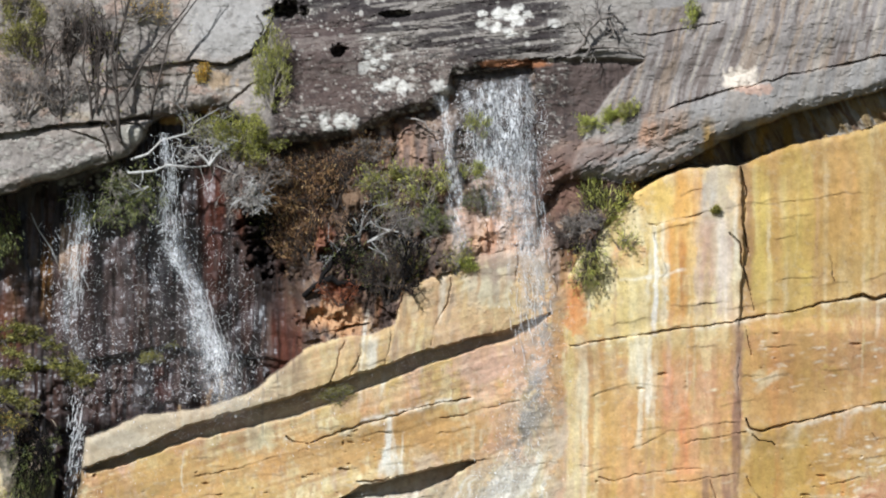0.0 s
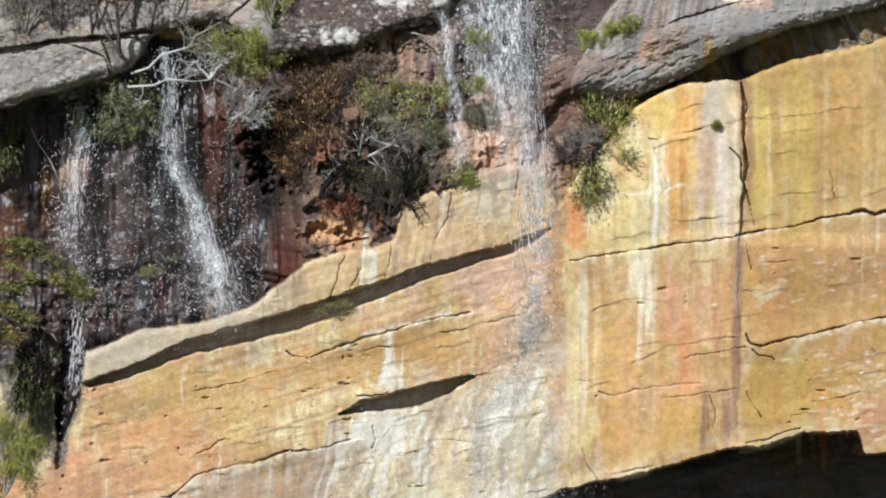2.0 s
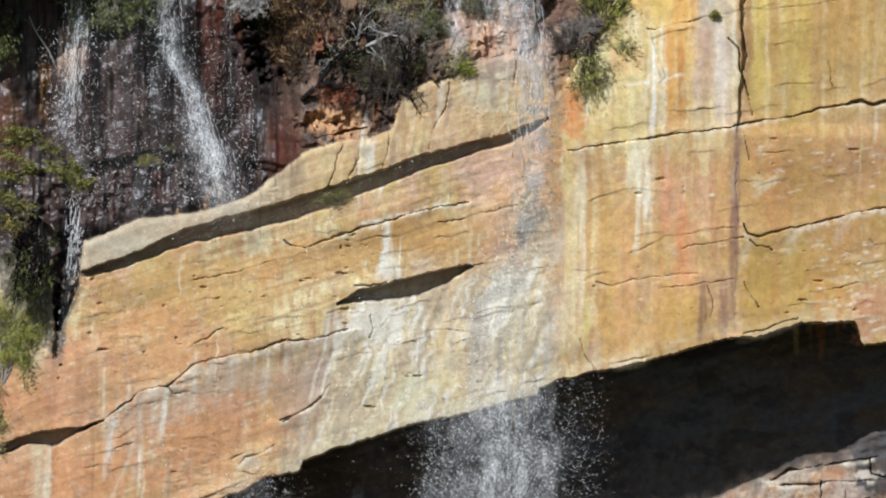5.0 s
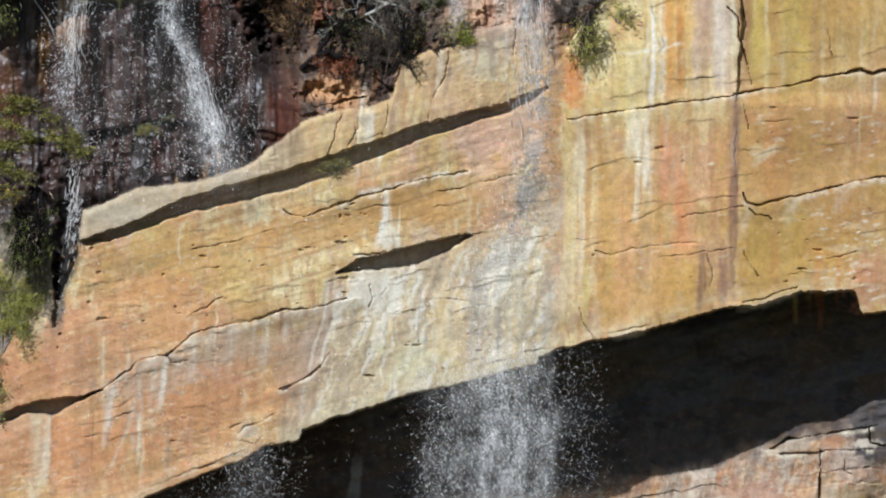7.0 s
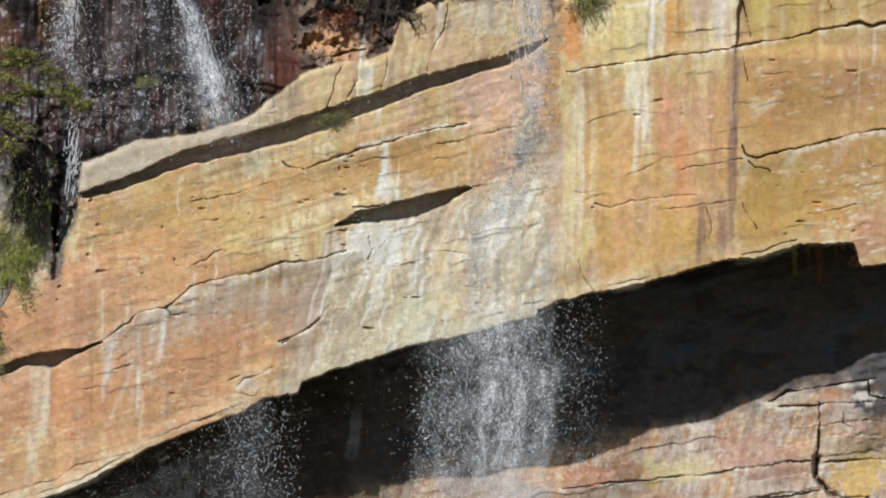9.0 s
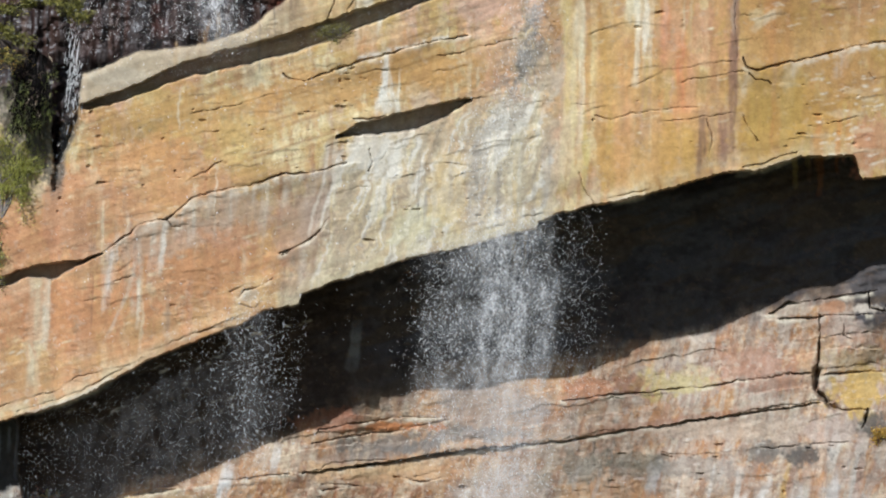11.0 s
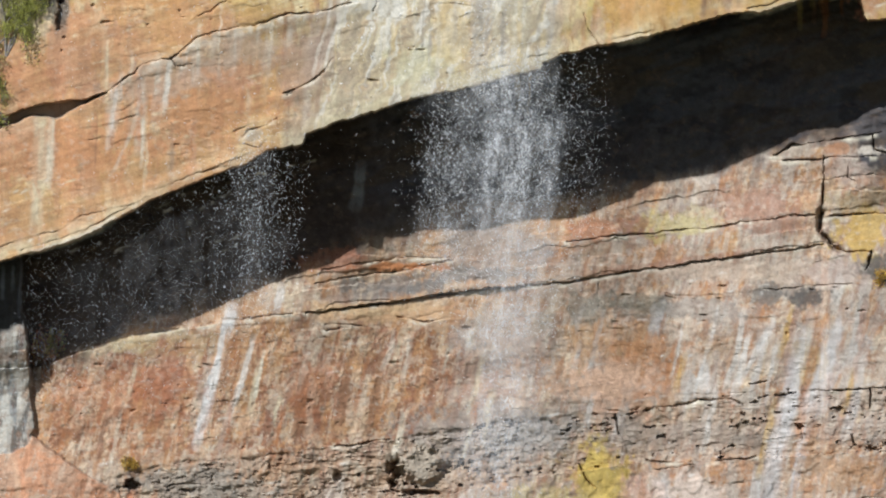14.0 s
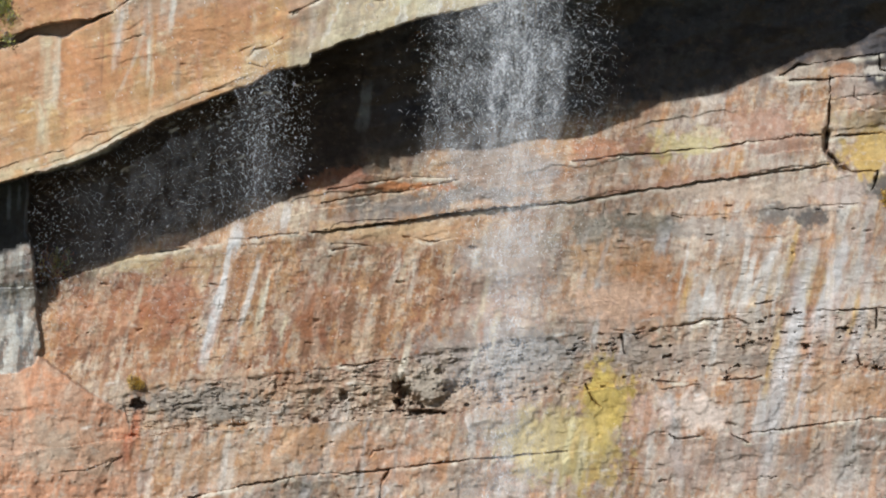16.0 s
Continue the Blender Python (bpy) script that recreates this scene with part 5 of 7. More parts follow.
chips(34, 1340, 1560, 580, 690, "ece0c8", 61)
chips(44, 1440, 1565, 770, 930, "eadec6", 62)
chips(40, 1020, 1300, 590, 900, "ecdcb4", 63)
chips(60, 120, 560, 840, 1250, "ead4a8", 64)
chips(60, 100, 900, 1500, 1930, "e6dccc", 65)
chips(70, 900, 1560, 1400, 1930, "e6dfd4", 66)
chips(50, 1010, 1560, 620, 930, "8a6238", 67)
chips(60, 140, 950, 800, 1150, "8c6238", 68)
chips(60, 100, 1560, 1480, 1930, "6a4a38", 69)
stain(ALL, IS_FACE * inside(1330, 2800, 180, 540, 20) * 0.28, "bb9346")
stain(ALL, IS_STRIP * (1 - step(U, 380, 560)) * 0.45, "b3a490")
# single runs on the golden face
streak([(1250, 832), (1249, 890), (1244, 955)], 6, "6e4c3e", 0.75)
streak([(1284, 835), (1285, 880), (1282, 935)], 7, "8a6050", 0.65)
streak([(1309, 575), (1306, 680), (1303, 770), (1298, 905)], 7, "7e5a4c", 0.6)
streak([(1012, 620), (1016, 760), (1008, 960)], 12, "e8d8a4", 0.6)
streak([(1034, 640), (1036, 760), (1030, 920)], 6, "f0e4bc", 0.7)
streak([(1056, 610), (1058, 740), (1052, 900)], 6, "ead49a", 0.6)
streak([(1132, 600), (1136, 690), (1130, 790)], 6, "f2e8cc", 0.8)
streak([(1148, 600), (1150, 660), (1147, 730)], 4, "f4ecd6", 0.75)
streak([(1080, 700), (1082, 800), (1076, 960)], 10, "c9963e", 0.5)
streak([(1112, 720), (1110, 830), (1106, 980)], 14, "dda060", 0.55)
streak([(1180, 610), (1184, 680), (1178, 760)], 9, "d88a58", 0.55)
streak([(1212, 705), (1214, 770), (1210, 840)], 13, "e09058", 0.75)
streak([(1232, 690), (1230, 760), (1228, 830)], 8, "e0a878", 0.6)
streak([(1190, 850), (1192, 900), (1188, 965)], 12, "c9983a", 0.6)
streak([(1222, 850), (1224, 900), (1220, 955)], 11, "cda244", 0.6)
streak([(1160, 760), (1158, 860), (1156, 970)], 9, "d9a866", 0.5)
streak([(1340, 770), (1352, 830), (1350, 920)], 22, "b79640", 0.6)
streak([(1410, 770), (1412, 830), (1408, 905)], 20, "b4923c", 0.6)
streak([(1372, 560), (1368, 650), (1366, 740)], 12, "c88848", 0.55)
streak([(1420, 560), (1424, 640), (1420, 720)], 14, "bf9448", 0.55)
streak([(1340, 690), (1360, 672), (1385, 660)], 7, "e6d8b4", 0.6)
streak([(1188, 400), (1192, 480), (1190, 575)], 7, "d9923e", 0.7)
streak([(1206, 395), (1208, 480), (1204, 575)], 5, "c0762e", 0.65)
streak([(1224, 400), (1224, 490), (1222, 570)], 7, "e8c47c", 0.7)
streak([(1250, 390), (1252, 480), (1250, 565)], 10, "c79c7c", 0.6)
streak([(1278, 385), (1282, 470), (1284, 560)], 10, "efe0cc", 0.6)
streak([(1175, 395), (1172, 470), (1180, 500)], 3, "f4e6c4", 0.8)
crack([(1158, 402), (1166, 440), (1182, 478), (1172, 492)], 1.4, 0.06)
streak([(1100, 496), (1160, 490), (1215, 478)], 2.5, "f6ecd8", 0.8)
streak([(1212, 305), (1210, 340), (1206, 382)], 12, "dc9a34", 0.6)
streak([(1262, 300), (1256, 340), (1246, 385)], 12, "b8b0a6", 0.7)
streak([(1190, 318), (1186, 350), (1182, 390)], 8, "e8c46a", 0.6)
streak([(724, 545), (722, 580), (716, 612)], 5, "a8742e", 0.6)
streak([(748, 530), (746, 570), (742, 606)], 6, "c99a48", 0.6)
streak([(776, 520), (770, 570), (764, 612)], 4, "9a6830", 0.6)
streak([(665, 600), (662, 625), (656, 650)], 7, "efe6d2", 0.7)
crack([(640, 598), (634, 638), (618, 672)], 2.4, 0.16)
patch(648, 612, 12, 12, "7d756a", 0.4, 1.2)
patch(290, 1070, 90, 40, "b39c86", 0.45, 0.9, -0.6)
patch(420, 1010, 80, 30, "b8a48c", 0.45, 0.9, -0.6)
patch(545, 1030, 50, 80, "a08470", 0.5, 0.9, -0.3)
streak([(76, 1138), (73, 1230), (69, 1320)], 8, "e6dcb8", 0.5, 1.0, 0.25)
streak([(90, 1132), (90, 1180), (86, 1260)], 5, "ece4c8", 0.6)
streak([(205, 1085), (200, 1120), (190, 1190)], 4, "e6e0d4", 0.7)
streak([(300, 1030), (296, 1080), (288, 1130)], 5, "e4dccc", 0.65)
streak([(190, 1250), (230, 1170), (245, 1110)], 3, "d8cdb8", 0.5)
crack([(40, 1374), (100, 1352), (145, 1338), (205, 1308), (262, 1276)], 2.0, 0.14)
crack([(280, 1262), (330, 1240), (380, 1222), (440, 1200)], 1.8, 0.12)
crack([(428, 1168), (440, 1158), (470, 1150), (490, 1136)], 3.0, 0.2)
crack([(432, 1180), (455, 1188), (470, 1176)], 2.0, 0.12)
crack([(500, 1092), (528, 1080), (560, 1062), (572, 1050)], 4.5, 0.28)
crack([(300, 1032), (312, 1046), (340, 1040)], 2.6, 0.18)
crack([(200, 1130), (222, 1122), (240, 1106)], 2.0, 0.12)
patch(450, 1166, 18, 12, "d0bfa6", 0.6, 0.8)
chips(40, 0, 420, 1230, 1390, "ecdfc4", 70, -0.45)
patch(945, 738, 20, 34, "6a635b", 0.5, 1.2, -0.5)
patch(660, 908, 56, 44, "f0e8d8", 0.6, 1.0)
streak([(600, 895), (575, 990), (535, 1085)], 14, "9c7d6a", 0.55)
streak([(612, 900), (598, 960), (572, 1050)], 3, "ece2d0", 0.8)
streak([(590, 905), (574, 980), (552, 1060)], 2.5, "e6d8c4", 0.7)
streak([(690, 742), (687, 790), (672, 840)], 5, "ece8dc", 0.75)
streak([(691, 742), (699, 800), (709, 842)], 4, "e6e0d0", 0.7)
patch(690, 818, 13, 20, "dcd6c6", 0.5, 0.8)
# single runs and blotches on the lower walls
streak([(1440, 1470), (1412, 1600), (1378, 1730)], 10, "d6d0ca", 0.6)
streak([(1508, 1450), (1470, 1550), (1432, 1640)], 11, "d4cec8", 0.75)
streak([(1372, 1480), (1352, 1560), (1338, 1600)], 6, "d6cfc6", 0.7)
patch(1075, 1588, 72, 36, "e2b692", 0.75, 1.0, -0.5)
patch(1150, 1540, 60, 26, "cf8e58", 0.5, 1.0, -0.5)
patch(985, 1850, 100, 70, "c6ae68", 0.6, 0.8)
patch(1062, 1775, 40, 60, "cfae52", 0.6, 0.8)
streak([(1010, 1800), (1000, 1850), (990, 1930)], 5, "e8dcae", 0.7)
patch(300, 1600, 60, 60, "a8582e", 0.4, 1.0)
streak([(150, 1556), (200, 1545), (250, 1524), (330, 1512)], 8, "d6c49c", 0.6)
patch(60, 1862, 70, 40, "b3a48e", 0.45, 1.0)
streak([(240, 1800), (225, 1850), (205, 1892)], 9, "c4683a", 0.7)
patch(238, 1788, 16, 14, "3a322c", 0.7, 0.8)
patch(752, 1750, 46, 36, "aaa08e", 0.5, 1.0)
patch(560, 1610, 50, 60, "aa6030", 0.45, 1.0, -0.3)
patch(1222, 1600, 14, 50, "b9b2a8", 0.6, 0.9)
streak([(1040, 1410), (1150, 1392), (1260, 1376), (1360, 1360)], 5, "8a4e2c", 0.6)
streak([(590, 1458), (680, 1446), (780, 1428)], 10, "6c6a68", 0.7, 0.5, 0.6)
crack([(545, 1479), (620, 1471), (705, 1457)], 4.5, 0.35)
streak([(560, 1470), (660, 1478), (800, 1458)], 8, "d6b684", 0.5)
patch(1330, 1628, 28, 18, "b4aa9c", 0.6, 0.9)
streak([(856, 398), (842, 440), (826, 486)], 10, "c99a6c", 0.75)
streak([(882, 360), (870, 420), (858, 452)], 12, "c08a64", 0.7)
streak([(905, 370), (906, 430), (900, 450)], 8, "d0a078", 0.7)
patch(572, 432, 24, 28, "a8643e", 0.45, 1.0)
stain(ALL, LEFT_CAP * 0.18, "8c8078")
# stripes of mineral at the edge of the wet wall
streak([(128, 392), (130, 440), (126, 500)], 16, "b89a80", 0.8)
streak([(108, 400), (110, 440), (108, 480)], 5, "c0a488", 0.7)
streak([(90, 420), (88, 490), (86, 560)], 4, "8a6024", 0.8)
streak([(76, 430), (76, 500), (74, 560)], 3, "7a5420", 0.7)
streak([(20, 440), (22, 500), (24, 560)], 14, "6a5238", 0.6)
streak([(430, 320), (428, 350), (430, 385)], 7, "8c5a42", 0.7)
streak([(375, 310), (376, 370), (378, 430)], 14, "6a3c2c", 0.6)
# shade on the upper part of the pillar, painted near-black under pale drips
PILLAR_SHADE = PILLAR * (1 - step(WV - line([(-1200, 1700), (-8, 1524), (52, 1498)], WU), -5, 5))
stain(ALL, PILLAR_SHADE * 0.95, "262527")
for u0, n in ((8, 60), (24, 44), (38, 90)):
    streak([(u0, 1400), (u0 - 2, 1400 + n)], 3.0, "8c9096", 0.7)
# shade of the undercuts below the ledges, painted in grey
stain(ALL, (SLOTS > 0.1) * IS_FACE * 0.6, "8c847c")
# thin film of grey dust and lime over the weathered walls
stain(ALL, IS_LOWER * (1 - RECESS_SHADE) * 0.05, "d6cab8")
stain(ALL, IS_FACE * (0.14 - 0.09 * step(U, 960, 1010)), "c4bca6")

# beyond the filmed part the cliff turns back at both ends, goes over to a plateau and runs out into the ground
DEPTH += 6.0 * step(-U, 200, 1200) + 9.0 * step(U, 1800, 2800)
DEPTH += np.where(V < -60, (np.maximum(-60 - V, 0) / 100.0) ** 1.6 * 0.55, 0)


def part(name, mesh, material, parent, label="", kind=""):
    ob = new(name, mesh)
    mesh.materials.append(material)
    ob.parent = parent
    return tagged(ob, label, kind=kind)


def rock_part(name, pick, label):
    """One bed of the cliff: the squares of the face that belong to it."""
    rows, cols = np.nonzero(pick[:-1, :-1])
    width = U.shape[1]
    corner = rows * width + cols
    quads = np.stack([corner, corner + width, corner + width + 1, corner + 1], 1)
    used, index = np.unique(quads, return_inverse=True)
    index = index.reshape(-1, 4)
    k = 1 + DEPTH / FAR
    co = np.stack([(U - 784) * 0.01 * k, DEPTH, EYE_Z + (EYE_V - V) * 0.01 * k], -1).reshape(-1, 3)[used]
    mesh = bpy.data.meshes.new(name)
    mesh.vertices.add(len(used))
    mesh.vertices.foreach_set("co", co.ravel())
    mesh.loops.add(index.size)
    mesh.loops.foreach_set("vertex_index", index.ravel().astype(np.int32))
    mesh.polygons.add(len(index))
    mesh.polygons.foreach_set("loop_start", np.arange(0, index.size, 4, dtype=np.int32))
    mesh.polygons.foreach_set("use_smooth", np.ones(len(index), dtype=bool))
    mesh.update(calc_edges=True)
    rgba = np.ones((len(used), 4))
    rgba[:, :3] = MINERAL.reshape(-1, 3)[used]
    mesh.attributes.new("mineral", "FLOAT_COLOR", "POINT").data.foreach_set("color", rgba.ravel())
    mesh.attributes.new("wet", "FLOAT", "POINT").data.foreach_set("value", np.clip(WET, 0, 1).ravel()[used])
    mesh.set_sharp_from_angle(angle=radians(50))
    return part(name, mesh, ROCK, cliff, label)


cliff = tagged(new("cliff"), "tall weathered sandstone cliff with golden faces and a deep overhang", "cliff", kind="structure")
RIGHT_JOINT = line([(290, 1316), (450, 1322), (570, 1306), (900, 1302), (1000, 1302)], WV)
FIRST_JOINT = line([(1000, 612), (1303, 570), (1460, 536), (1600, 522), (2800, 380)], WU)
SECOND_JOINT = line([(300, 860), (505, 778), (690, 738), (830, 705), (1000, 800), (1303, 768), (1400, 750), (1600, 705), (2800, 500)], WU)
THIRD_JOINT = line([(-1200, 1500), (0, 1142), (185, 1092), (250, 1043), (350, 992), (510, 950), (640, 925), (840, 1060), (900, 1100)], WU)
right, upper, middle = WU > RIGHT_JOINT, WV < FIRST_JOINT, WV < SECOND_JOINT
plain = IS_FACE & ~IS_STRIP
CAP_JOINT = line([(-1200, 380), (25, 233), (100, 222), (210, 213), (300, 201), (400, 183), (480, 120)], WU)
CAP_UPPER = line([(-1200, 160), (120, 130), (265, 118), (340, 108), (400, 112), (440, 96), (480, 40)], WU)
left_cap = IS_CAP & (WU < 478)
rock_part("boulder", left_cap & (WV >= CAP_JOINT), "rounded grey boulder with lichen above the wet recess")
rock_part("cap_bed", left_cap & (WV < CAP_JOINT) & (WV >= CAP_UPPER), "light grey jointed sandstone bed of the cap")
rock_part("boulder", left_cap & (WV < CAP_UPPER), "smooth pale grey boulder on the cap")
rock_part("dark_slab", IS_CAP & (WU >= 478) & (WU < 1110), "dark brown slab spotted with white lichen")
rock_part("streaked_slab", IS_CAP & (WU >= 1110), "grey overhanging slab with slanting brown streaks")
rock_part("wet_wall", IS_BACK & (WU < 520), "black-brown wet rock wall behind the falling water")
rock_part("overgrown_slope", IS_BACK & (WU >= 520), "broken brown rock slope with runs of water")
rock_part("ledge", IS_STRIP, "narrow pale sandstone ledge with a shaded underside")
for pick in (plain & (WU > 975) & ~right & upper, plain & right & upper, plain & (WU > 975) & ~right & ~upper, plain & right & ~upper & middle, plain & right & ~middle & ~upper):
    rock_part("sandstone_block", pick, "golden sandstone block with pale and rusty runs")
left_face = plain & (WU <= 975)
rock_part("cave_bed", left_face & (WV < np.maximum(SECOND_JOINT, 0)) & (WU > 300), "ochre sandstone bed under the ledge")
rest = left_face & ~((WV < SECOND_JOINT) & (WU > 300))
rock_part("orange_bed", rest & (WV < THIRD_JOINT), "orange sandstone bed, smooth and iron-stained")
rock_part("overhang_bed", rest & (WV >= THIRD_JOINT), "pale sandstone bed ending in the overhang's lip")
corner = IS_LOWER & (WV < shelf) & (WU > 1456) & (WV > line([(1456, 1304), (1500, 1300), (1580, 1296), (2800, 1200)], WU))
rock_part("corner_block", corner, "yellow-stained sandstone block beside an open joint")
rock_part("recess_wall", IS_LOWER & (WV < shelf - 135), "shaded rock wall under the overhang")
rock_part("thin_bed", IS_LOWER & (WV < shelf) & (WV >= shelf - 135) & ~corner & (WU <= 1456), "thin grey and rusty beds below the recess")
rock_part("thin_bed", IS_LOWER & (WV < shelf) & (WV >= shelf - 135) & ~corner & (WU > 1456), "broken thin blocks below the recess")
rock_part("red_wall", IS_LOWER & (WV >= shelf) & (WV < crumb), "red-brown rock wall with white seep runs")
rock_part("crumbling_band", IS_LOWER & (WV >= crumb) & (WV < base), "crumbling grey band of thin broken rock")
rock_part("lower_wall", IS_LOWER & (WV >= base), "orange and grey rock wall with a yellow stain")


def valley_ground():
    """One sheet of ground from the foot of the cliff to the horizon, with the rise from which the film is taken."""
    n = Nodes("valley_ground")
    c = n.ramp(n.noise(0.35, 8, 0.65), [(0.3, (0.045, 0.06, 0.025)), (0.55, (0.09, 0.09, 0.045)), (0.75, (0.16, 0.12, 0.07))])
    n.link(c, n.bsdf.inputs["Base Color"])
    n.bsdf.inputs["Roughness"].default_value = 0.95
    n.bump(n.noise(3, 8, 0.7), 0.8, 0.2)
    bm = bmesh.new()
    steps = [-3000, -1500, -700, -400, -250] + [-180 + 8 * i for i in range(46)] + [250, 400, 700, 1500, 3000]
    rows = []
    for y in steps:
        rows.append([bm.verts.new((x, y, 10.3 * math.exp(-((y + FAR) ** 2 + x * x) / 900) + 0.8 * noise.noise(Vector((x, y, 0)) / 25) - 0.2)) for x in steps])
    for a, b in zip(rows, rows[1:]):
        for i in range(len(a) - 1):
            bm.faces.new((a[i], a[i + 1], b[i + 1], b[i]))
    mesh = bpy.data.meshes.new("ground")
    bm.to_mesh(mesh)
    mesh.materials.append(n.mat)
    for p in mesh.polygons:
        p.use_smooth = True
    tagged(new("ground", mesh), "dry scrubby valley ground below the cliff", "ground", kind="structure")


valley_ground()


# ---- plants ----
def leaf_material(name, stops, through=0.3):
    n = Nodes(name)
    geo = n.add("NewGeometry")
    c = n.ramp(geo.outputs["Random Per Island"], [(p, tone(h, 1.25)) for p, h in stops])
    n.link(c, n.bsdf.inputs["Base Color"])
    n.bsdf.inputs["Roughness"].default_value = 0.55
    t = n.add("BsdfTranslucent")
    n.link(c, t.inputs["Color"])
    m = n.add("MixShader", Fac=through)
    n.link(n.bsdf.outputs[0], m.inputs[1])
    n.link(t.outputs[0], m.inputs[2])
    n.link(m.outputs[0], n.out.inputs["Surface"])
    return n.mat


def bark_material(name, dark, light):
    n = Nodes(name)
    c = n.ramp(n.noise(14, 5, 0.7), [(0.3, tone(dark)), (0.7, tone(light))])
    n.link(c, n.bsdf.inputs["Base Color"])
    n.bsdf.inputs["Roughness"].default_value = 0.9
    n.bsdf.inputs["Specular IOR Level"].default_value = 0.15
    n.bump(n.noise(60, 4, 0.6), 0.5, 0.01)
    return n.mat


GREEN = leaf_material("shrub_leaf", [(0.0, "5c602a"), (0.35, "90903c"), (0.75, "b2ae50"), (1.0, "ccc66c")], 0.45)
DEEP = leaf_material("shade_leaf", [(0.0, "383c20"), (0.5, "5e6430"), (0.9, "8a8c42"), (1.0, "a6a456")], 0.4)
OLIVE = leaf_material("olive_leaf", [(0.0, "545222"), (0.5, "86803a"), (1.0, "aaa24c")], 0.42)
LIME = leaf_material("lime_leaf", [(0.0, "69702a"), (0.5, "9fa23c"), (1.0, "c8c45e")])
DRY = leaf_material("dry_leaf", [(0.0, "54443a"), (0.4, "846c56"), (0.75, "a89074"), (1.0, "c6b496")])
BROWN = leaf_material("brown_leaf", [(0.0, "2c1e16"), (0.4, "68482e"), (0.75, "a07848"), (1.0, "c8a468")])
RUSTY = leaf_material("rusty_leaf", [(0.0, "4a2014"), (0.5, "83401f"), (1.0, "b06c3c")])
GOLD = leaf_material("golden_leaf", [(0.0, "8a6a1c"), (0.5, "c49a2e"), (1.0, "dcc05a")])
PINE = leaf_material("pine_leaf", [(0.0, "34351a"), (0.4, "605e26"), (0.8, "8c8636"), (1.0, "aa9c44")], 0.35)
BARK = bark_material("grey_bark", "675c53", "a89c90")
DARK_BARK = bark_material("dark_bark", "332b26", "60544a")
TREE_BARK = bark_material("tree_bark", "38302b", "6c6056")
CHARCOAL = bark_material("charred_bark", "0d0b0a", "241e1a")
PALE_BARK = bark_material("bleached_wood", "a49d94", "d8d2c8")


def mesh_of(name, verts, quads, mat=None):
    mesh = bpy.data.meshes.new(name)
    verts, quads = np.asarray(verts, float), np.asarray(quads, np.int32)
    mesh.vertices.add(len(verts))
    mesh.vertices.foreach_set("co", verts.ravel())
    mesh.loops.add(quads.size)
    mesh.loops.foreach_set("vertex_index", quads.ravel())
    mesh.polygons.add(len(quads))
    mesh.polygons.foreach_set("loop_start", np.arange(0, quads.size, quads.shape[1], dtype=np.int32))
    mesh.update(calc_edges=True)
    return mesh


def tubes(name, chains, sides=5):
    """Tapered round limbs along broken lines: each chain is a list of (place, radius)."""
    verts, quads = [], []
    for chain in chains:
        start = len(verts)
        for i, (p, r) in enumerate(chain):
            a, b = chain[max(i - 1, 0)][0], chain[min(i + 1, len(chain) - 1)][0]
            t = (b - a).normalized()
            s = t.cross(Vector((0.3, 1, 0.2))).normalized()
            q = t.cross(s)
            for k in range(sides):
                g = 2 * math.pi * k / sides
                verts.append(p + r * (math.cos(g) * s + math.sin(g) * q))
        for i in range(len(chain) - 1):
            for k in range(sides):
                o, o2 = start + i * sides, start + (i + 1) * sides
                quads.append((o + k, o + (k + 1) % sides, o2 + (k + 1) % sides, o2 + k))
    mesh = mesh_of(name, verts, quads)
    mesh.polygons.foreach_set("use_smooth", np.ones(len(quads), dtype=bool))
    return mesh


def leaves(name, centres, count, spread, length, width, rng, droop=0.0):
    """Many small pointed leaves scattered about the twig ends."""
    c = np.asarray(centres, float)[rng.integers(0, len(centres), count)]
    c = c + rng.normal(0, 1, (count, 3)) * spread
    axis = c / (np.linalg.norm(c, axis=1, keepdims=True) + 0.05) * 1.1 + rng.normal(0, 0.55, (count, 3)) + (0, -0.3, 0.3 - droop * 0.6)
    axis /= np.linalg.norm(axis, axis=1, keepdims=True)
    side = np.cross(axis, rng.normal(0, 1, (count, 3)))
    side /= np.linalg.norm(side, axis=1, keepdims=True)
    ln = length * rng.uniform(0.6, 1.3, (count, 1))
    wd = width * rng.uniform(0.6, 1.3, (count, 1))
    fold = np.cross(axis, side) * wd * 0.25
    v = np.stack([c - axis * ln * 0.5, c + side * wd * 0.5 + fold, c + axis * ln * 0.5, c - side * wd * 0.5 + fold], 1).reshape(-1, 3)
    return mesh_of(name, v, np.arange(count * 4).reshape(-1, 4))


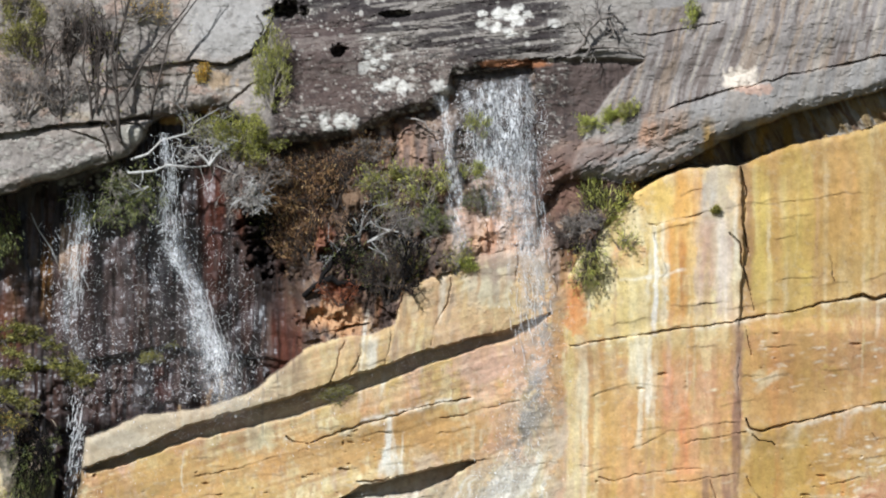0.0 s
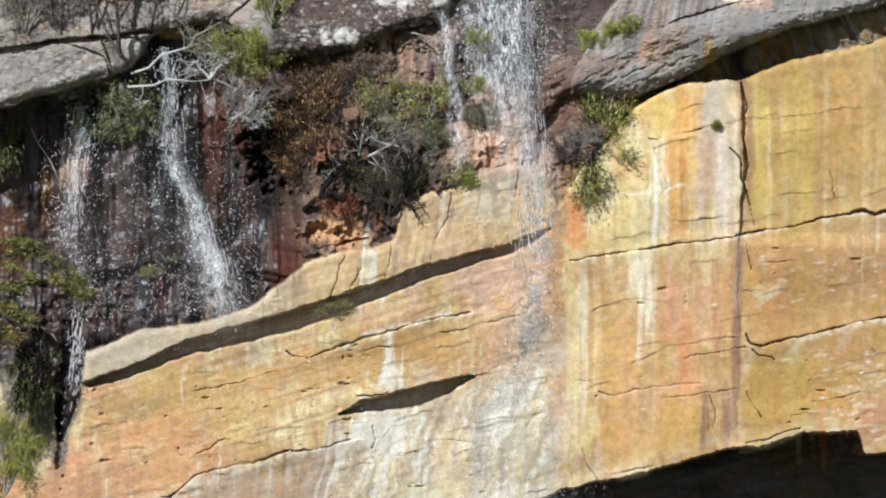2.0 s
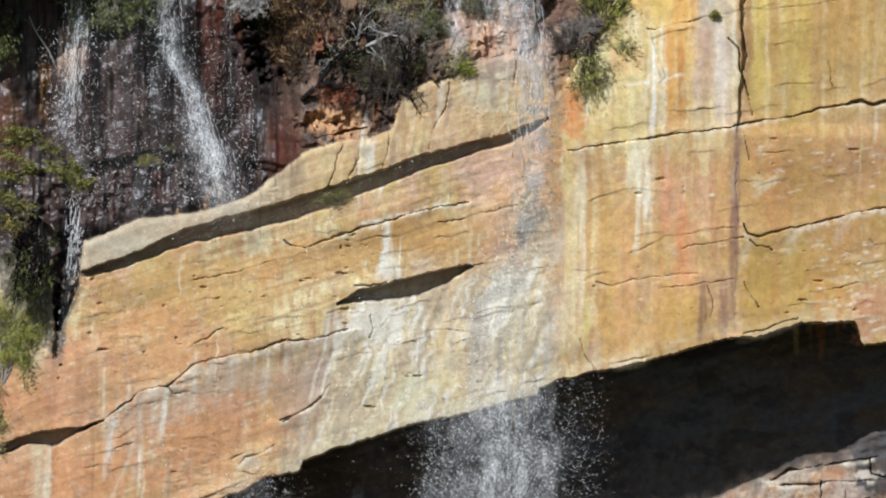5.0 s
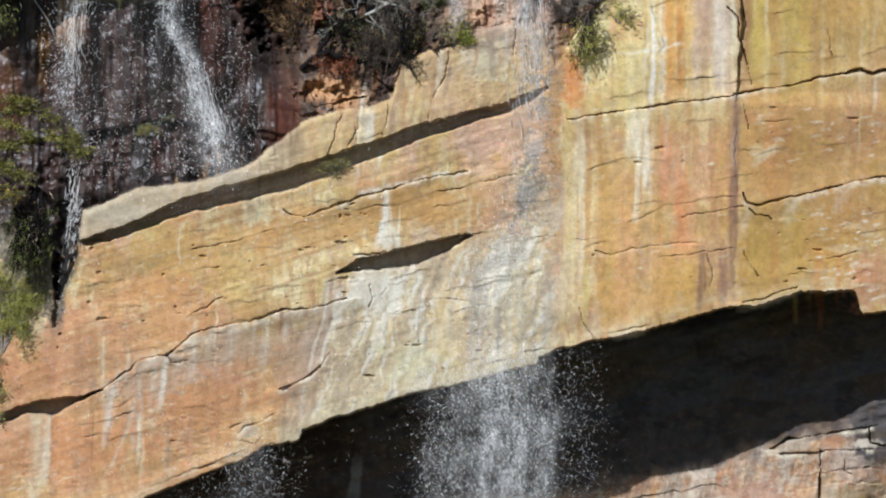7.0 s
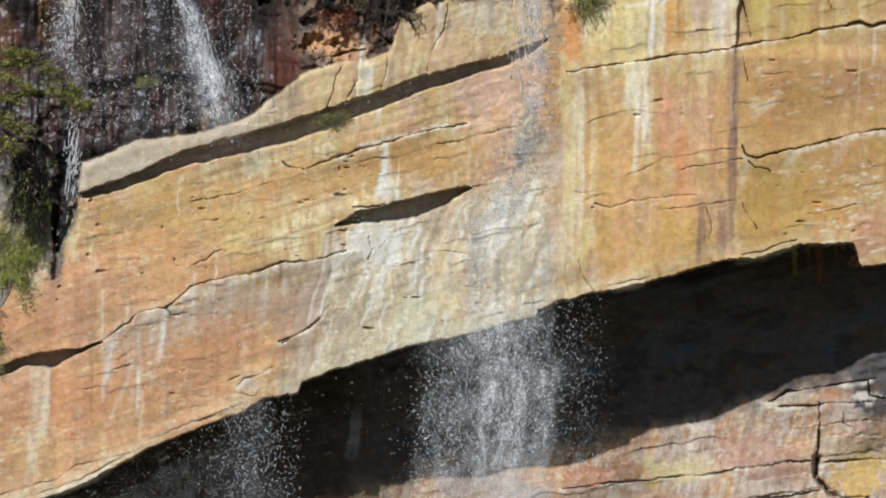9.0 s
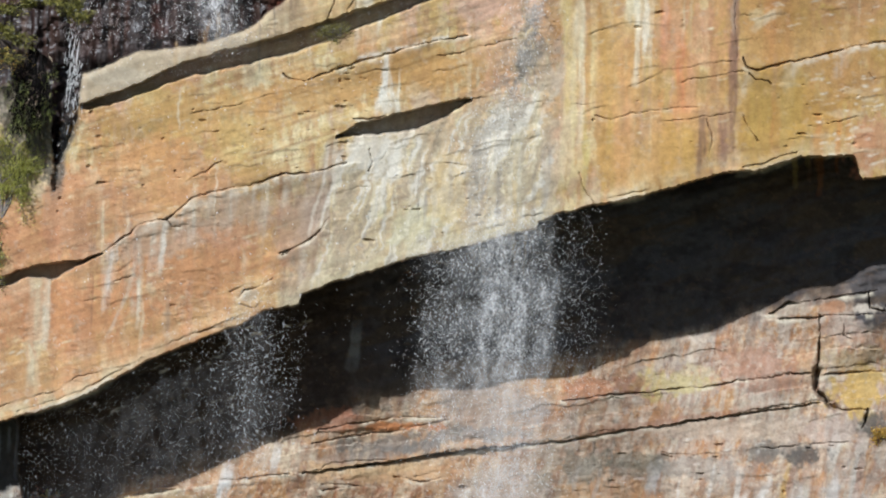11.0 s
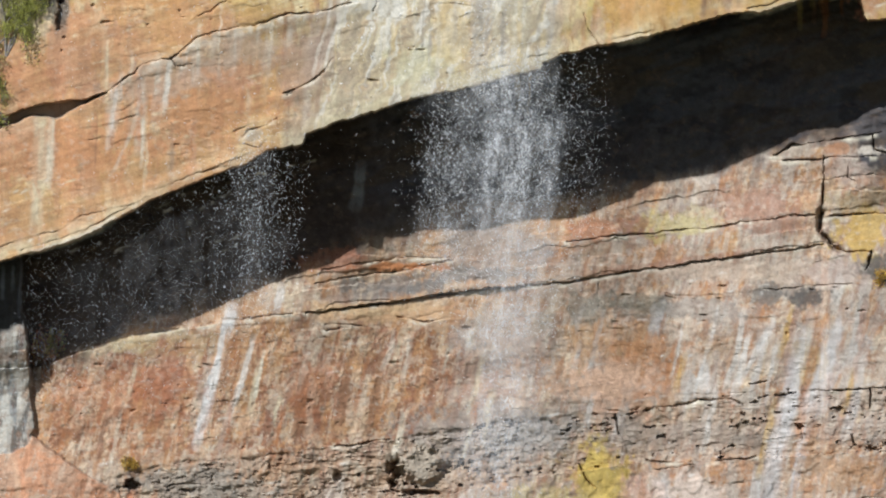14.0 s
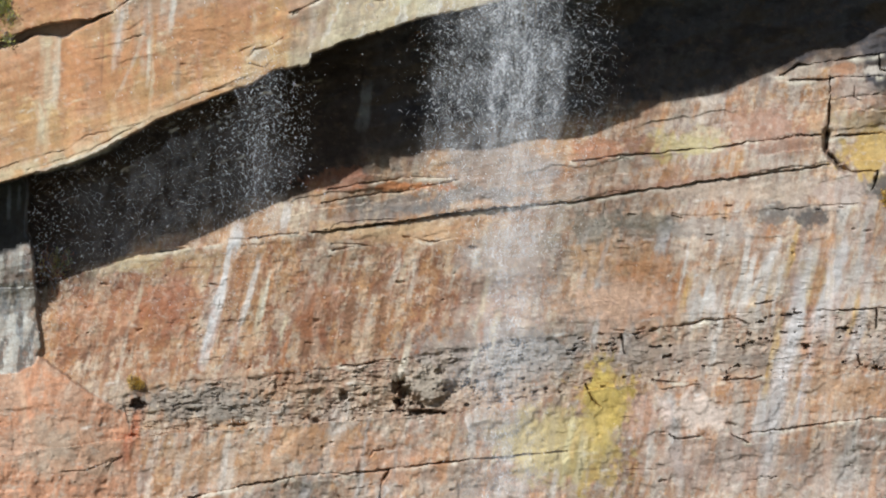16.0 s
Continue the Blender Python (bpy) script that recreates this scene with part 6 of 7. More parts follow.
def grow(rng, level, lean):
    """A branching skeleton in its own measure: chains of (place, radius), and the twig ends."""
    chains, ends = [], []

    def limb(p, way, length, r, left):
        chain = [(p, r)]
        n = 4
        for i in range(n):
            way = (way + Vector(rng.normal(0, 0.22, 3)) + Vector((lean[0], -0.05, lean[1])) * 0.12).normalized()
            p = p + way * (length / n)
            chain.append((p, r * (1 - 0.6 * (i + 1) / n)))
            if left and i >= 1:
                for _ in range(int(rng.integers(1, 3))):
                    out = (way * 0.7 + Vector(rng.normal(0, 0.75, 3))).normalized()
                    limb(p, out, length * rng.uniform(0.5, 0.75), r * (0.55 - 0.08 * i), left - 1)
        chains.append(chain)
        ends.append(p)
        if not left:
            ends.append(chain[2][0])
    for k in range(int(rng.integers(3, 6))):
        g = rng.uniform(0, 2 * math.pi)
        limb(Vector((0, 0, 0)), Vector((0.7 * math.cos(g), 0.4 * math.sin(g) - 0.2, 0.9)).normalized(), 1.0, 0.045, level)
    return chains, ends


def depth_at(u, v):
    return float(DEPTH[min(np.searchsorted(GV, v), len(GV) - 1), min(np.searchsorted(GU, u), len(GU) - 1)])


def shrub(name, u, v, w, h, leaf, bark, label, seed, count=900,  length=0.07, width=0.025, spread=0.05, level=2, lean=(0, 0.5), hang=False, thick=1.0, category="shrub", back=0.0, group="", forward=0.45, d=None):
    """A shrub rooted in the rock at (u, v), w wide and h high; one that hangs grows down from its root."""
    rng = np.random.default_rng(seed)
    chains, ends = grow(rng, level, lean)
    e = np.array([tuple(p) for p in ends])
    lo, hi = e.min(0), e.max(0)
    sx, sz = 0.01 * w / (hi[0] - lo[0]), 0.01 * h / max(hi[2], 0.2) * (-1 if hang else 1)
    sy = forward * 0.01 * w / (hi[1] - lo[1])
    shift = -(lo[0] + hi[0]) / 2 * 0.55

    def place(p):
        z = max(p[2], -0.15 * hi[2])
        reach = min(1.0, max(0.0, p[2] / hi[2]))
        y = (p[1] - (hi[1] if hang else 0.5 * (lo[1] + hi[1]))) * sy
        return Vector(((p[0] + shift * reach) * sx, min(y, 0.02) - 0.10 * reach + off, z * sz))
    fat = thick * 0.01 * (w + h) * 0.33
    root = new(name)
    wall = depth_at(u, v) + back
    root.location = face(u, v, wall)
    tagged(root, label, category, group)
    off = 0.0 if d is None else d - wall
    limbs = [[(place(p), max(r * fat, 0.004)) for p, r in c] for c in chains]
    if off < -0.1:
        limbs.append([(Vector((0, 0.06, -0.05)), 0.03 * fat), (Vector((0.02, off * 0.5, -0.03)), 0.03 * fat), (Vector((0, off, 0)), 0.025 * fat)])
    part("branchwork", tubes("branchwork", limbs, 4), bark, root, kind="stuff")
    if count:
        part("foliage", leaves("foliage", [tuple(place(p)) for p in ends], int(count * 1.8), spread * 0.9, length * 1.35, width * 0.8, rng, 1.0 if hang else 0.0), leaf, root, kind="stuff")
    return root


def bough(u, v, d, points, r0, r1, rng, twigs=6, twig=0.25):
    """Limb chains along given places relative to a root, with side twigs."""
    o = face(u, v, d)
    chain = [(face(a, b, d + c) - o) for a, b, c in points]
    n = len(chain)
    out = [[(p, r0 + (r1 - r0) * i / (n - 1)) for i, p in enumerate(chain)]]
    for _ in range(twigs):
        i = int(rng.integers(max(1, n // 3), n))
        a = chain[i - 1].lerp(chain[i], rng.uniform(0.2, 1.0))
        way = ((chain[i] - chain[i - 1]).normalized() * 0.6 + Vector(rng.normal(0, 0.6, 3))).normalized()
        r = (r0 + (r1 - r0) * i / (n - 1)) * 0.5
        b = a + way * twig * rng.uniform(0.5, 1.2)
        bend = (way + Vector(rng.normal(0, 0.5, 3))).normalized()
        c = b + bend * twig * rng.uniform(0.4, 0.9)
        out.append([(a, r), (b, r * 0.7), (c, r * 0.35)])
        for _ in range(2):
            w2 = (bend + Vector(rng.normal(0, 0.7, 3))).normalized()
            out.append([(b.lerp(c, rng.uniform(0, 0.8)), r * 0.4), (c + w2 * twig * 0.5, r * 0.25)])
    return out


def dead_tree(name, u, v, limbs, bark, label, seed, twigs=8, twig=0.3, leaf=None, count=0, category="tree", d=None):
    rng = np.random.default_rng(seed)
    d = depth_at(u, v) - 0.02 if d is None else d
    root = new(name)
    root.location = face(u, v, d)
    tagged(root, label, category)
    ends = []
    for i, (points, r0, r1) in enumerate(limbs):
        chains = bough(u, v, d, points, r0, r1, rng, twigs, twig)
        ends += [c[-1][0] for c in chains]
        limb = part("trunk" if i == 0 else "limb", tubes("limb", chains[:1], 6), bark, root)
        part("twigwork", tubes("twigwork", chains[1:], 4), bark, limb, kind="stuff")
    if count:
        part("foliage", leaves("foliage", [tuple(p) for p in ends], count, 0.05, 0.06, 0.02, rng), leaf, root, kind="stuff")
    return root


dead_tree("bare_tree", 222, 298, [
    ([(222, 300, 1.7), (216, 268, 0.6), (210, 240, -0.1), (207, 190, -0.15), (203, 140, -0.15), (208, 70, -0.1), (222, 20, -0.1), (238, -60, 0)], 0.046, 0.02),
    ([(210, 185, -0.15), (232, 148, -0.2), (255, 105, -0.2), (290, 60, -0.15), (330, 10, -0.1), (350, -40, 0)], 0.03, 0.008),
    ([(204, 150, -0.15), (195, 95, -0.2), (205, 40, -0.2), (200, -20, -0.1)], 0.028, 0.01),
    ([(213, 250, -0.1), (190, 215, -0.15), (178, 180, -0.15), (168, 140, -0.1)], 0.022, 0.008),
    ([(205, 90, -0.12), (178, 50, -0.1), (160, 0, -0.1)], 0.026, 0.01)], TREE_BARK, "leafless grey tree rooted in a crack of the cap rock", 5, 11, 0.3, OLIVE, 160, d=0.05)
dead_tree("bare_tree", 262, 235, [
    ([(260, 240, 1.5), (266, 210, 0.4), (270, 180, -0.1), (284, 125, -0.15), (300, 60, -0.15), (345, 0, -0.1), (370, -40, 0)], 0.03, 0.01),
    ([(275, 160, -0.1), (262, 110, -0.15), (270, 60, -0.15)], 0.016, 0.006),
    ([(240, 200, 0), (236, 160, -0.1), (246, 120, -0.1)], 0.018, 0.008)], TREE_BARK, "thin leafless grey tree on the cap rock", 6, 7, 0.26, d=0.15)
dead_tree("bare_tree", 162, 212, [
    ([(162, 214, 0.05), (158, 170, -0.1), (145, 120, -0.15), (150, 60, -0.15), (145, -10, -0.1)], 0.03, 0.01),
    ([(170, 200, 0), (172, 140, -0.1), (176, 80, -0.1), (168, 20, -0.1)], 0.026, 0.01),
    ([(106, 222, 0), (108, 160, -0.1), (104, 100, -0.1), (112, 40, -0.1)], 0.022, 0.008)], TREE_BARK, "dead dark-barked shrub tree on the cap rock", 7, 8, 0.3, d=0.1)
dead_tree("fallen_branch", 225, 303, [
    ([(218, 296, 1.6), (228, 306, -0.1), (270, 303, -0.2), (295, 292, -0.25), (340, 296, -0.25), (380, 292, -0.25), (415, 308, -0.2)], 0.028, 0.008),
    ([(232, 282, 0.05), (262, 272, -0.15), (285, 248, -0.2), (330, 236, -0.25), (372, 220, -0.25), (405, 205, -0.2)], 0.026, 0.008),
    ([(262, 330, -0.1), (250, 335, -0.1), (238, 325, 0.0)], 0.014, 0.006),
    ([(330, 240, -0.22), (345, 215, -0.22), (390, 190, -0.1)], 0.014, 0.005)], PALE_BARK, "bleached dead branches lying across the wet recess", 8, 8, 0.34, d=0.25, category="branch")
dead_tree("fallen_branch", 640, 440, [
    ([(632, 442, 0.1), (637, 415, -0.15), (641, 392, -0.2), (642, 370, -0.2)], 0.024, 0.014),
    ([(628, 440, 0.0), (660, 424, -0.2), (690, 408, -0.25), (712, 412, -0.2), (728, 436, -0.15)], 0.024, 0.01),
    ([(690, 408, -0.25), (668, 402, -0.2), (655, 392, -0.2)], 0.014, 0.006), ([(694, 406, -0.25), (706, 388, -0.2), (740, 384, -0.1)], 0.012, 0.005),
    ([(632, 442, 0.0), (600, 443, -0.15), (586, 460, -0.1)], 0.016, 0.008)], PALE_BARK, "bleached dead branch on the overgrown slope", 9, 9, 0.26, category="branch")
dead_tree("fallen_branch", 100, 470, [
    ([(104, 474, 0.1), (90, 440, -0.2), (66, 405, -0.2), (54, 378, -0.1)], 0.014, 0.008),
    ([(66, 405, -0.2), (75, 392, -0.2)], 0.008, 0.004)], PALE_BARK, "thin bleached branch against the wet wall", 10, 1, 0.15, category="branch")
dead_tree("fallen_branch", 720, 212, [
    ([(712, 208, 0.1), (735, 210, -0.1), (752, 216, -0.2), (758, 230, -0.2), (785, 236, -0.15), (812, 240, 0)], 0.02, 0.01)], BARK, "grey branch wedged under the dark slab beside the fall", 12, 1, 0.15, category="branch")
dead_tree("fallen_branch", 560, 500, [
    ([(538, 524, 0.1), (556, 508, -0.15), (566, 502, -0.2), (573, 484, -0.22), (585, 472, -0.25), (588, 457, -0.25), (603, 446, -0.22), (622, 441, -0.1)], 0.055, 0.035),
    ([(570, 500, -0.2), (588, 492, -0.25), (598, 503, -0.25), (616, 500, -0.25), (632, 510, -0.2), (656, 503, -0.1)], 0.07, 0.03),
    ([(585, 470, -0.24), (574, 460, -0.2), (560, 462, -0.1)], 0.03, 0.015),
    ([(606, 448, -0.22), (600, 434, -0.2), (584, 430, -0.1)], 0.03, 0.012)], CHARCOAL, "charred dark log lying on the slope", 13, 2, 0.2, category="branch")
dead_tree("fallen_branch", 1060, 75, [
    ([(1012, 96, 0.1), (1034, 76, -0.1), (1042, 52, -0.15), (1062, 32, -0.15), (1088, 26, -0.15), (1104, 42, 0)], 0.045, 0.025),
    ([(1062, 34, -0.1), (1056, 10, -0.15), (1062, -25, 0)], 0.03, 0.014),
    ([(1042, 54, -0.1), (1030, 36, -0.15), (1020, 20, -0.1)], 0.022, 0.01),
    ([(1076, 28, -0.12), (1088, 55, -0.12), (1078, 66, 0.02)], 0.03, 0.016),
    ([(1030, 84, -0.1), (1075, 82, -0.12), (1120, 84, -0.1), (1142, 100, 0)], 0.022, 0.01),
    ([(1085, 28, -0.1), (1100, 60, -0.1), (1160, 72, 0)], 0.012, 0.006)], BARK, "grey dead branches caught on the cap rock", 14, 6, 0.25, category="branch")

shrub("dry_shrub", 45, 215, 150, 130, DRY, BARK, "dry twiggy brown shrub on the cap rock", 21, 170, 0.06, 0.015, 0.06, 3)
shrub("dry_shrub", 100, 205, 120, 110, DRY, BARK, "dry twiggy shrub with grey stems on the cap rock", 22, 110, 0.06, 0.014, 0.07, 3)
shrub("dry_shrub", 130, 70, 120, 90, DRY, BARK, "dead grey shrub above the cap rock", 23, 250, 0.05, 0.012, 0.07, 3)
for k, (u0, v0, w0, h0) in enumerate(((120, 120, 90, 120), (165, 140, 60, 140))):
    shrub("dry_shrub", u0, v0, w0, h0, DRY, DARK_BARK, "dense dark leafless twigs on the cap rock", 130 + k, 20, 0.05, 0.013, 0.06, 3, thick=1.2)
shrub("green_shrub", 35, 110, 90, 130, OLIVE, BARK, "olive-green heath shrub on the cap rock", 24, 1900, 0.055, 0.018, 0.05)
shrub("green_shrub", 240, 40, 90, 60, GOLD, BARK, "thin yellow-green shrub among bare stems", 25, 160, 0.05, 0.016, 0.06)
shrub("dry_shrub", 20, 40, 130, 90, DRY, BARK, "dry brown shrub on the cap rock", 26, 500, 0.05, 0.014, 0.06, 3)
shrub("heath_shrub", 480, 195, 66, 175, GREEN, BARK, "feathery light-green heath shrub against dark rock", 27, 1500, 0.07, 0.014, 0.05, 3, d=-0.1)
shrub("heath_shrub", 425, 292, 150, 100, GREEN, BARK, "leafy green shrub rooted under the cap rock", 28, 2600, 0.055, 0.024, 0.05, 3, d=0.1)
shrub("heath_shrub", 380, 260, 120, 60, GREEN, BARK, "sparse green shrub with bleached stems", 29, 500, 0.05, 0.018, 0.05, 3, d=0.1)
shrub("hanging_shrub", 215, 305, 130, 110, DEEP, BARK, "dark-green shrub hanging below the boulder", 30, 1500, 0.07, 0.02, 0.05, 3, hang=True, d=0.7)
shrub("hanging_shrub", 140, 330, 60, 80, DEEP, BARK, "dark-green shrub hanging below the boulder", 31, 500, 0.07, 0.02, 0.05, hang=True)
shrub("hanging_shrub", 0, 345, 70, 130, DEEP, DARK_BARK, "dark-green shrub hanging below the boulder", 32, 700, 0.07, 0.02, 0.05, hang=True)
shrub("hanging_shrub", 430, 300, 100, 110, DRY, BARK, "grey-brown hanging twigs under the dark slab", 33, 200, 0.06, 0.012, 0.06, 3, hang=True, d=0.05)
shrub("slope_shrub", 500, 420, 110, 160, BROWN, DARK_BARK, "dark brown half-dead shrub on the slope", 34, 1300, 0.06, 0.02, 0.06, 3)
shrub("slope_shrub", 560, 390, 120, 130, BROWN, DARK_BARK, "brown shrub with dry leaves on the slope", 35, 900, 0.06, 0.022, 0.06, 3)
shrub("slope_shrub", 595, 370, 100, 90, BROWN, DARK_BARK, "brown half-bare shrub on the slope", 36, 320, 0.06, 0.022, 0.05, 3)
shrub("slope_shrub", 690, 370, 130, 90, GREEN, BARK, "olive-green shrub on the slope", 37, 650, 0.06, 0.024, 0.05, 3)
shrub("slope_shrub", 755, 370, 90, 90, GREEN, BARK, "light olive shrub on the slope beside the fall", 38, 480, 0.06, 0.022, 0.05, 3)
shrub("slope_shrub", 720, 470, 170, 110, DEEP, BARK, "dark twiggy shrub with few green leaves", 39, 240, 0.06, 0.018, 0.06, 3)
shrub("slope_shrub", 685, 540, 110, 110, BROWN, DARK_BARK, "dark leafless twiggy shrub on the slope", 40, 200, 0.05, 0.012, 0.06, 3)
shrub("slope_shrub", 650, 520, 90, 80, DEEP, DARK_BARK, "dark dense shrub at the edge of the slope", 41, 220, 0.06, 0.02, 0.06, 3)
shrub("slope_shrub", 735, 500, 80, 70, OLIVE, BARK, "olive shrub at the edge of the golden face", 42, 240, 0.06, 0.02, 0.05)
shrub("slope_shrub", 600, 545, 80, 45, RUSTY, DARK_BARK, "rust-red dead fern clump on the slope", 43, 330, 0.06, 0.014, 0.05)
shrub("slope_shrub", 470, 340, 100, 60, BROWN, BARK, "dry grey-brown twigs under the slab", 44, 500, 0.05, 0.014, 0.06, 3, d=0.1)
shrub("slope_shrub", 660, 290, 110, 60, BROWN, BARK, "dry brown twigs under the slab", 45, 500, 0.05, 0.014, 0.06, 3)
shrub("slope_shrub", 805, 490, 70, 70, OLIVE, BARK, "olive shrub in the spray of the fall", 46, 220, 0.06, 0.02, 0.05)
shrub("slope_shrub", 860, 380, 90, 60, DEEP, BARK, "grey-green shrub in the spray of the fall", 47, 500, 0.06, 0.016, 0.06, 3)
shrub("face_shrub", 1068, 400, 105, 90, GREEN, DARK_BARK, "upright olive-green shrub by the brown slab", 50, 520, 0.10, 0.024, 0.08, 3, lean=(0.6, 0.5))
shrub("face_shrub", 1045, 425, 85, 95, GREEN, DARK_BARK, "green shrub hanging over the golden face", 49, 380, 0.07, 0.02, 0.09, 3, hang=True, lean=(0.5, 0.4))
shrub("face_shrub", 1100, 448, 60, 40, GREEN, BARK, "small green spray of leaves on the golden face", 48, 130, 0.07, 0.02, 0.08, 2, lean=(0.8, 0.2))
shrub("face_shrub", 1015, 450, 110, 80, DRY, DARK_BARK, "dark tangle of bare twigs by the fall", 51, 40, 0.06, 0.014, 0.06, 3, thick=1.3)
shrub("face_shrub", 1030, 420, 90, 50, DRY, BARK, "tangle of grey leafless twigs by the fall", 52, 30, 0.06, 0.014, 0.06, 3)
for k, (u0, v0, w0, h0, leaf) in enumerate(((1040, 234, 52, 30, LIME), (1082, 215, 34, 28, LIME), (1112, 212, 40, 40, GREEN), (1222, 54, 34, 66, LIME), (848, 244, 54, 48, LIME),
                                            (835, 326, 46, 38, LIME), (358, 150, 28, 44, GOLD), (824, 478, 36, 22, LIME), (600, 712, 70, 28, OLIVE), (266, 646, 40, 22, OLIVE),
                                            (1268, 375, 12, 8, OLIVE), (708, 318, 34, 24, OLIVE), (300, 615, 30, 14, OLIVE), (232, 1768, 30, 34, GOLD), (88, 1585, 62, 80, RUSTY), (80, 1570, 44, 50, GOLD), (98, 1560, 40, 50, OLIVE), (1566, 1422, 34, 26, GOLD))):
    shrub("tuft", u0, v0, w0, h0, leaf, BARK, "small bright tuft of grass and moss on the rock" if leaf is LIME else
          "small dry tuft growing from a crack in the rock", 60 + k, 420, 0.05, 0.014, 0.03, 2, d=-0.34 if leaf is LIME and u0 < 900 and v0 < 400 else None, category="tuft", group="tufts on the rock")

# the tree that leans in beside the seep, and shrubs below it
def clump_tree(name, u, v, limbs, bark, label, seed, d, leaf, count, puff=0.10, length=0.07, width=0.016):
    """A tree whose limbs follow given lines, with pads of needles along their outer parts."""
    rng = np.random.default_rng(seed)
    root = new(name)
    root.location = face(u, v, d)
    tagged(root, label, "tree")
    o = face(u, v, d)
    for i, (points, r0, r1, pads) in enumerate(limbs):
        chains = bough(u, v, d, points, r0, r1, rng, 5, 0.2)
        limb = part("trunk" if i == 0 else "limb", tubes("limb", chains[:1], 6), bark, root)
        part("twigwork", tubes("twigwork", chains[1:], 4), bark, limb, kind="stuff")
        chain = [face(a, b, d + c) - o for a, b, c in points]
        centres = []
        for _ in range(pads):
            k = rng.uniform(0.25, 1.0) * (len(chain) - 1)
            a = chain[int(k)].lerp(chain[min(int(k) + 1, len(chain) - 1)], k - int(k))
            pad = a + Vector((rng.normal(0, 0.06), rng.normal(-0.05, 0.08), rng.normal(0.02, 0.035)))
            centres += [tuple(pad + Vector((rng.normal(0, puff), rng.normal(0, puff * 0.7), rng.normal(0, puff * 0.45)))) for _ in range(12)]
        if pads:
            part("foliage", leaves("foliage", centres, int(count * pads), 0.022, length, width, rng, 0.2), leaf, limb, kind="stuff")
    return root


clump_tree("leaning_tree", -40, 640, [
    ([(-60, 650, 0.3), (-30, 625, 0), (5, 605, -0.1), (45, 598, -0.15), (80, 600, -0.15), (105, 618, -0.15), (130, 648, -0.1), (158, 676, -0.1)], 0.06, 0.012, 34),
    ([(70, 602, -0.15), (85, 628, -0.15), (105, 655, -0.15), (130, 672, -0.1), (155, 684, -0.1)], 0.03, 0.01, 16),
    ([(5, 605, -0.1), (20, 625, -0.25), (45, 640, -0.3), (62, 655, -0.3)], 0.03, 0.01, 18),
    ([(-30, 625, 0), (-10, 590, -0.1), (20, 580, -0.2), (50, 588, -0.2)], 0.03, 0.01, 16)], DARK_BARK, "olive-green pine-like tree with an arching limb over the seep", 90, -0.15, PINE, 64, 0.065)
clump_tree("leaning_tree", -30, 700, [
    ([(-50, 690, 0.3), (-20, 665, -0.1), (15, 660, -0.2), (40, 672, -0.2)], 0.04, 0.012, 18),
    ([(-20, 690, -0.1), (10, 700, -0.2), (38, 712, -0.2), (52, 728, -0.2)], 0.03, 0.01, 20),
    ([(-20, 720, -0.1), (5, 740, -0.2), (30, 752, -0.2), (45, 765, -0.15)], 0.03, 0.01, 16)], DARK_BARK, "olive and yellow-tipped tree with dark limbs beside the seep", 91, -0.15, PINE, 60, 0.09)
shrub("hanging_shrub", 20, 720, 110, 60, GOLD, DARK_BARK, "yellow-brown dying foliage under the tree", 92, 260, 0.05, 0.014, 0.06, 3, hang=True, forward=0.5, d=-0.05)
shrub("hanging_shrub", 75, 735, 80, 165, DRY, CHARCOAL, "black hanging roots and dead twigs beside the seep", 93, 160, 0.09, 0.012, 0.05, 3, hang=True, thick=1.4, d=-0.05)
shrub("hanging_shrub", 60, 800, 60, 110, DEEP, CHARCOAL, "dark hanging fern beside the seep", 111, 420, 0.11, 0.014, 0.05, 3, hang=True, d=-0.1)
shrub("hanging_shrub", 88, 745, 50, 150, DEEP, CHARCOAL, "black wet moss and roots hanging beside the seep", 112, 300, 0.10, 0.014, 0.04, 3, hang=True, thick=1.4, d=-0.1)
shrub("hanging_shrub", 40, 770, 70, 90, DEEP, CHARCOAL, "dark drooping twigs with sparse leaves under the tree", 113, 260, 0.08, 0.014, 0.05, 3, hang=True, d=-0.1)
shrub("ledge_shrub", 10, 1030, 120, 160, GREEN, BARK, "dense green shrub on a ledge of the face", 94, 3600, 0.055, 0.016, 0.06, 3, lean=(0.3, 0.6), forward=0.5)
shrub("ledge_shrub", -20, 1140, 70, 110, GREEN, BARK, "green shrub at the edge of the orange face", 95, 1000, 0.055, 0.016, 0.05, 3, lean=(0.3, 0.6))
shrub("dry_shrub", 75, 130, 160, 110, DRY, DARK_BARK, "dead twiggy shrub above the cap rock", 101, 120, 0.05, 0.012, 0.07, 3, thick=1.1)
shrub("dry_shrub", 10, 190, 120, 90, DRY, BARK, "dry brown twiggy shrub on the cap rock", 103, 260, 0.05, 0.014, 0.07, 3)
shrub("slope_shrub", 480, 440, 110, 130, DEEP, CHARCOAL, "black-stemmed burnt shrub in the hollow", 104, 500, 0.06, 0.014, 0.06, 3, thick=1.3)
shrub("slope_shrub", 735, 440, 130, 80, DRY, BARK, "grey leafless twigs on the slope", 105, 60, 0.05, 0.012, 0.06, 3)
shrub("slope_shrub", 445, 330, 90, 60, DRY, PALE_BARK, "bleached leafless twigs under the dark slab", 106, 40, 0.05, 0.012, 0.06, 3, hang=True, d=0.0)
shrub("slope_shrub", 560, 330, 120, 70, BROWN, DARK_BARK, "olive-brown shrub under the dark slab", 107, 450, 0.06, 0.016, 0.05, 3)
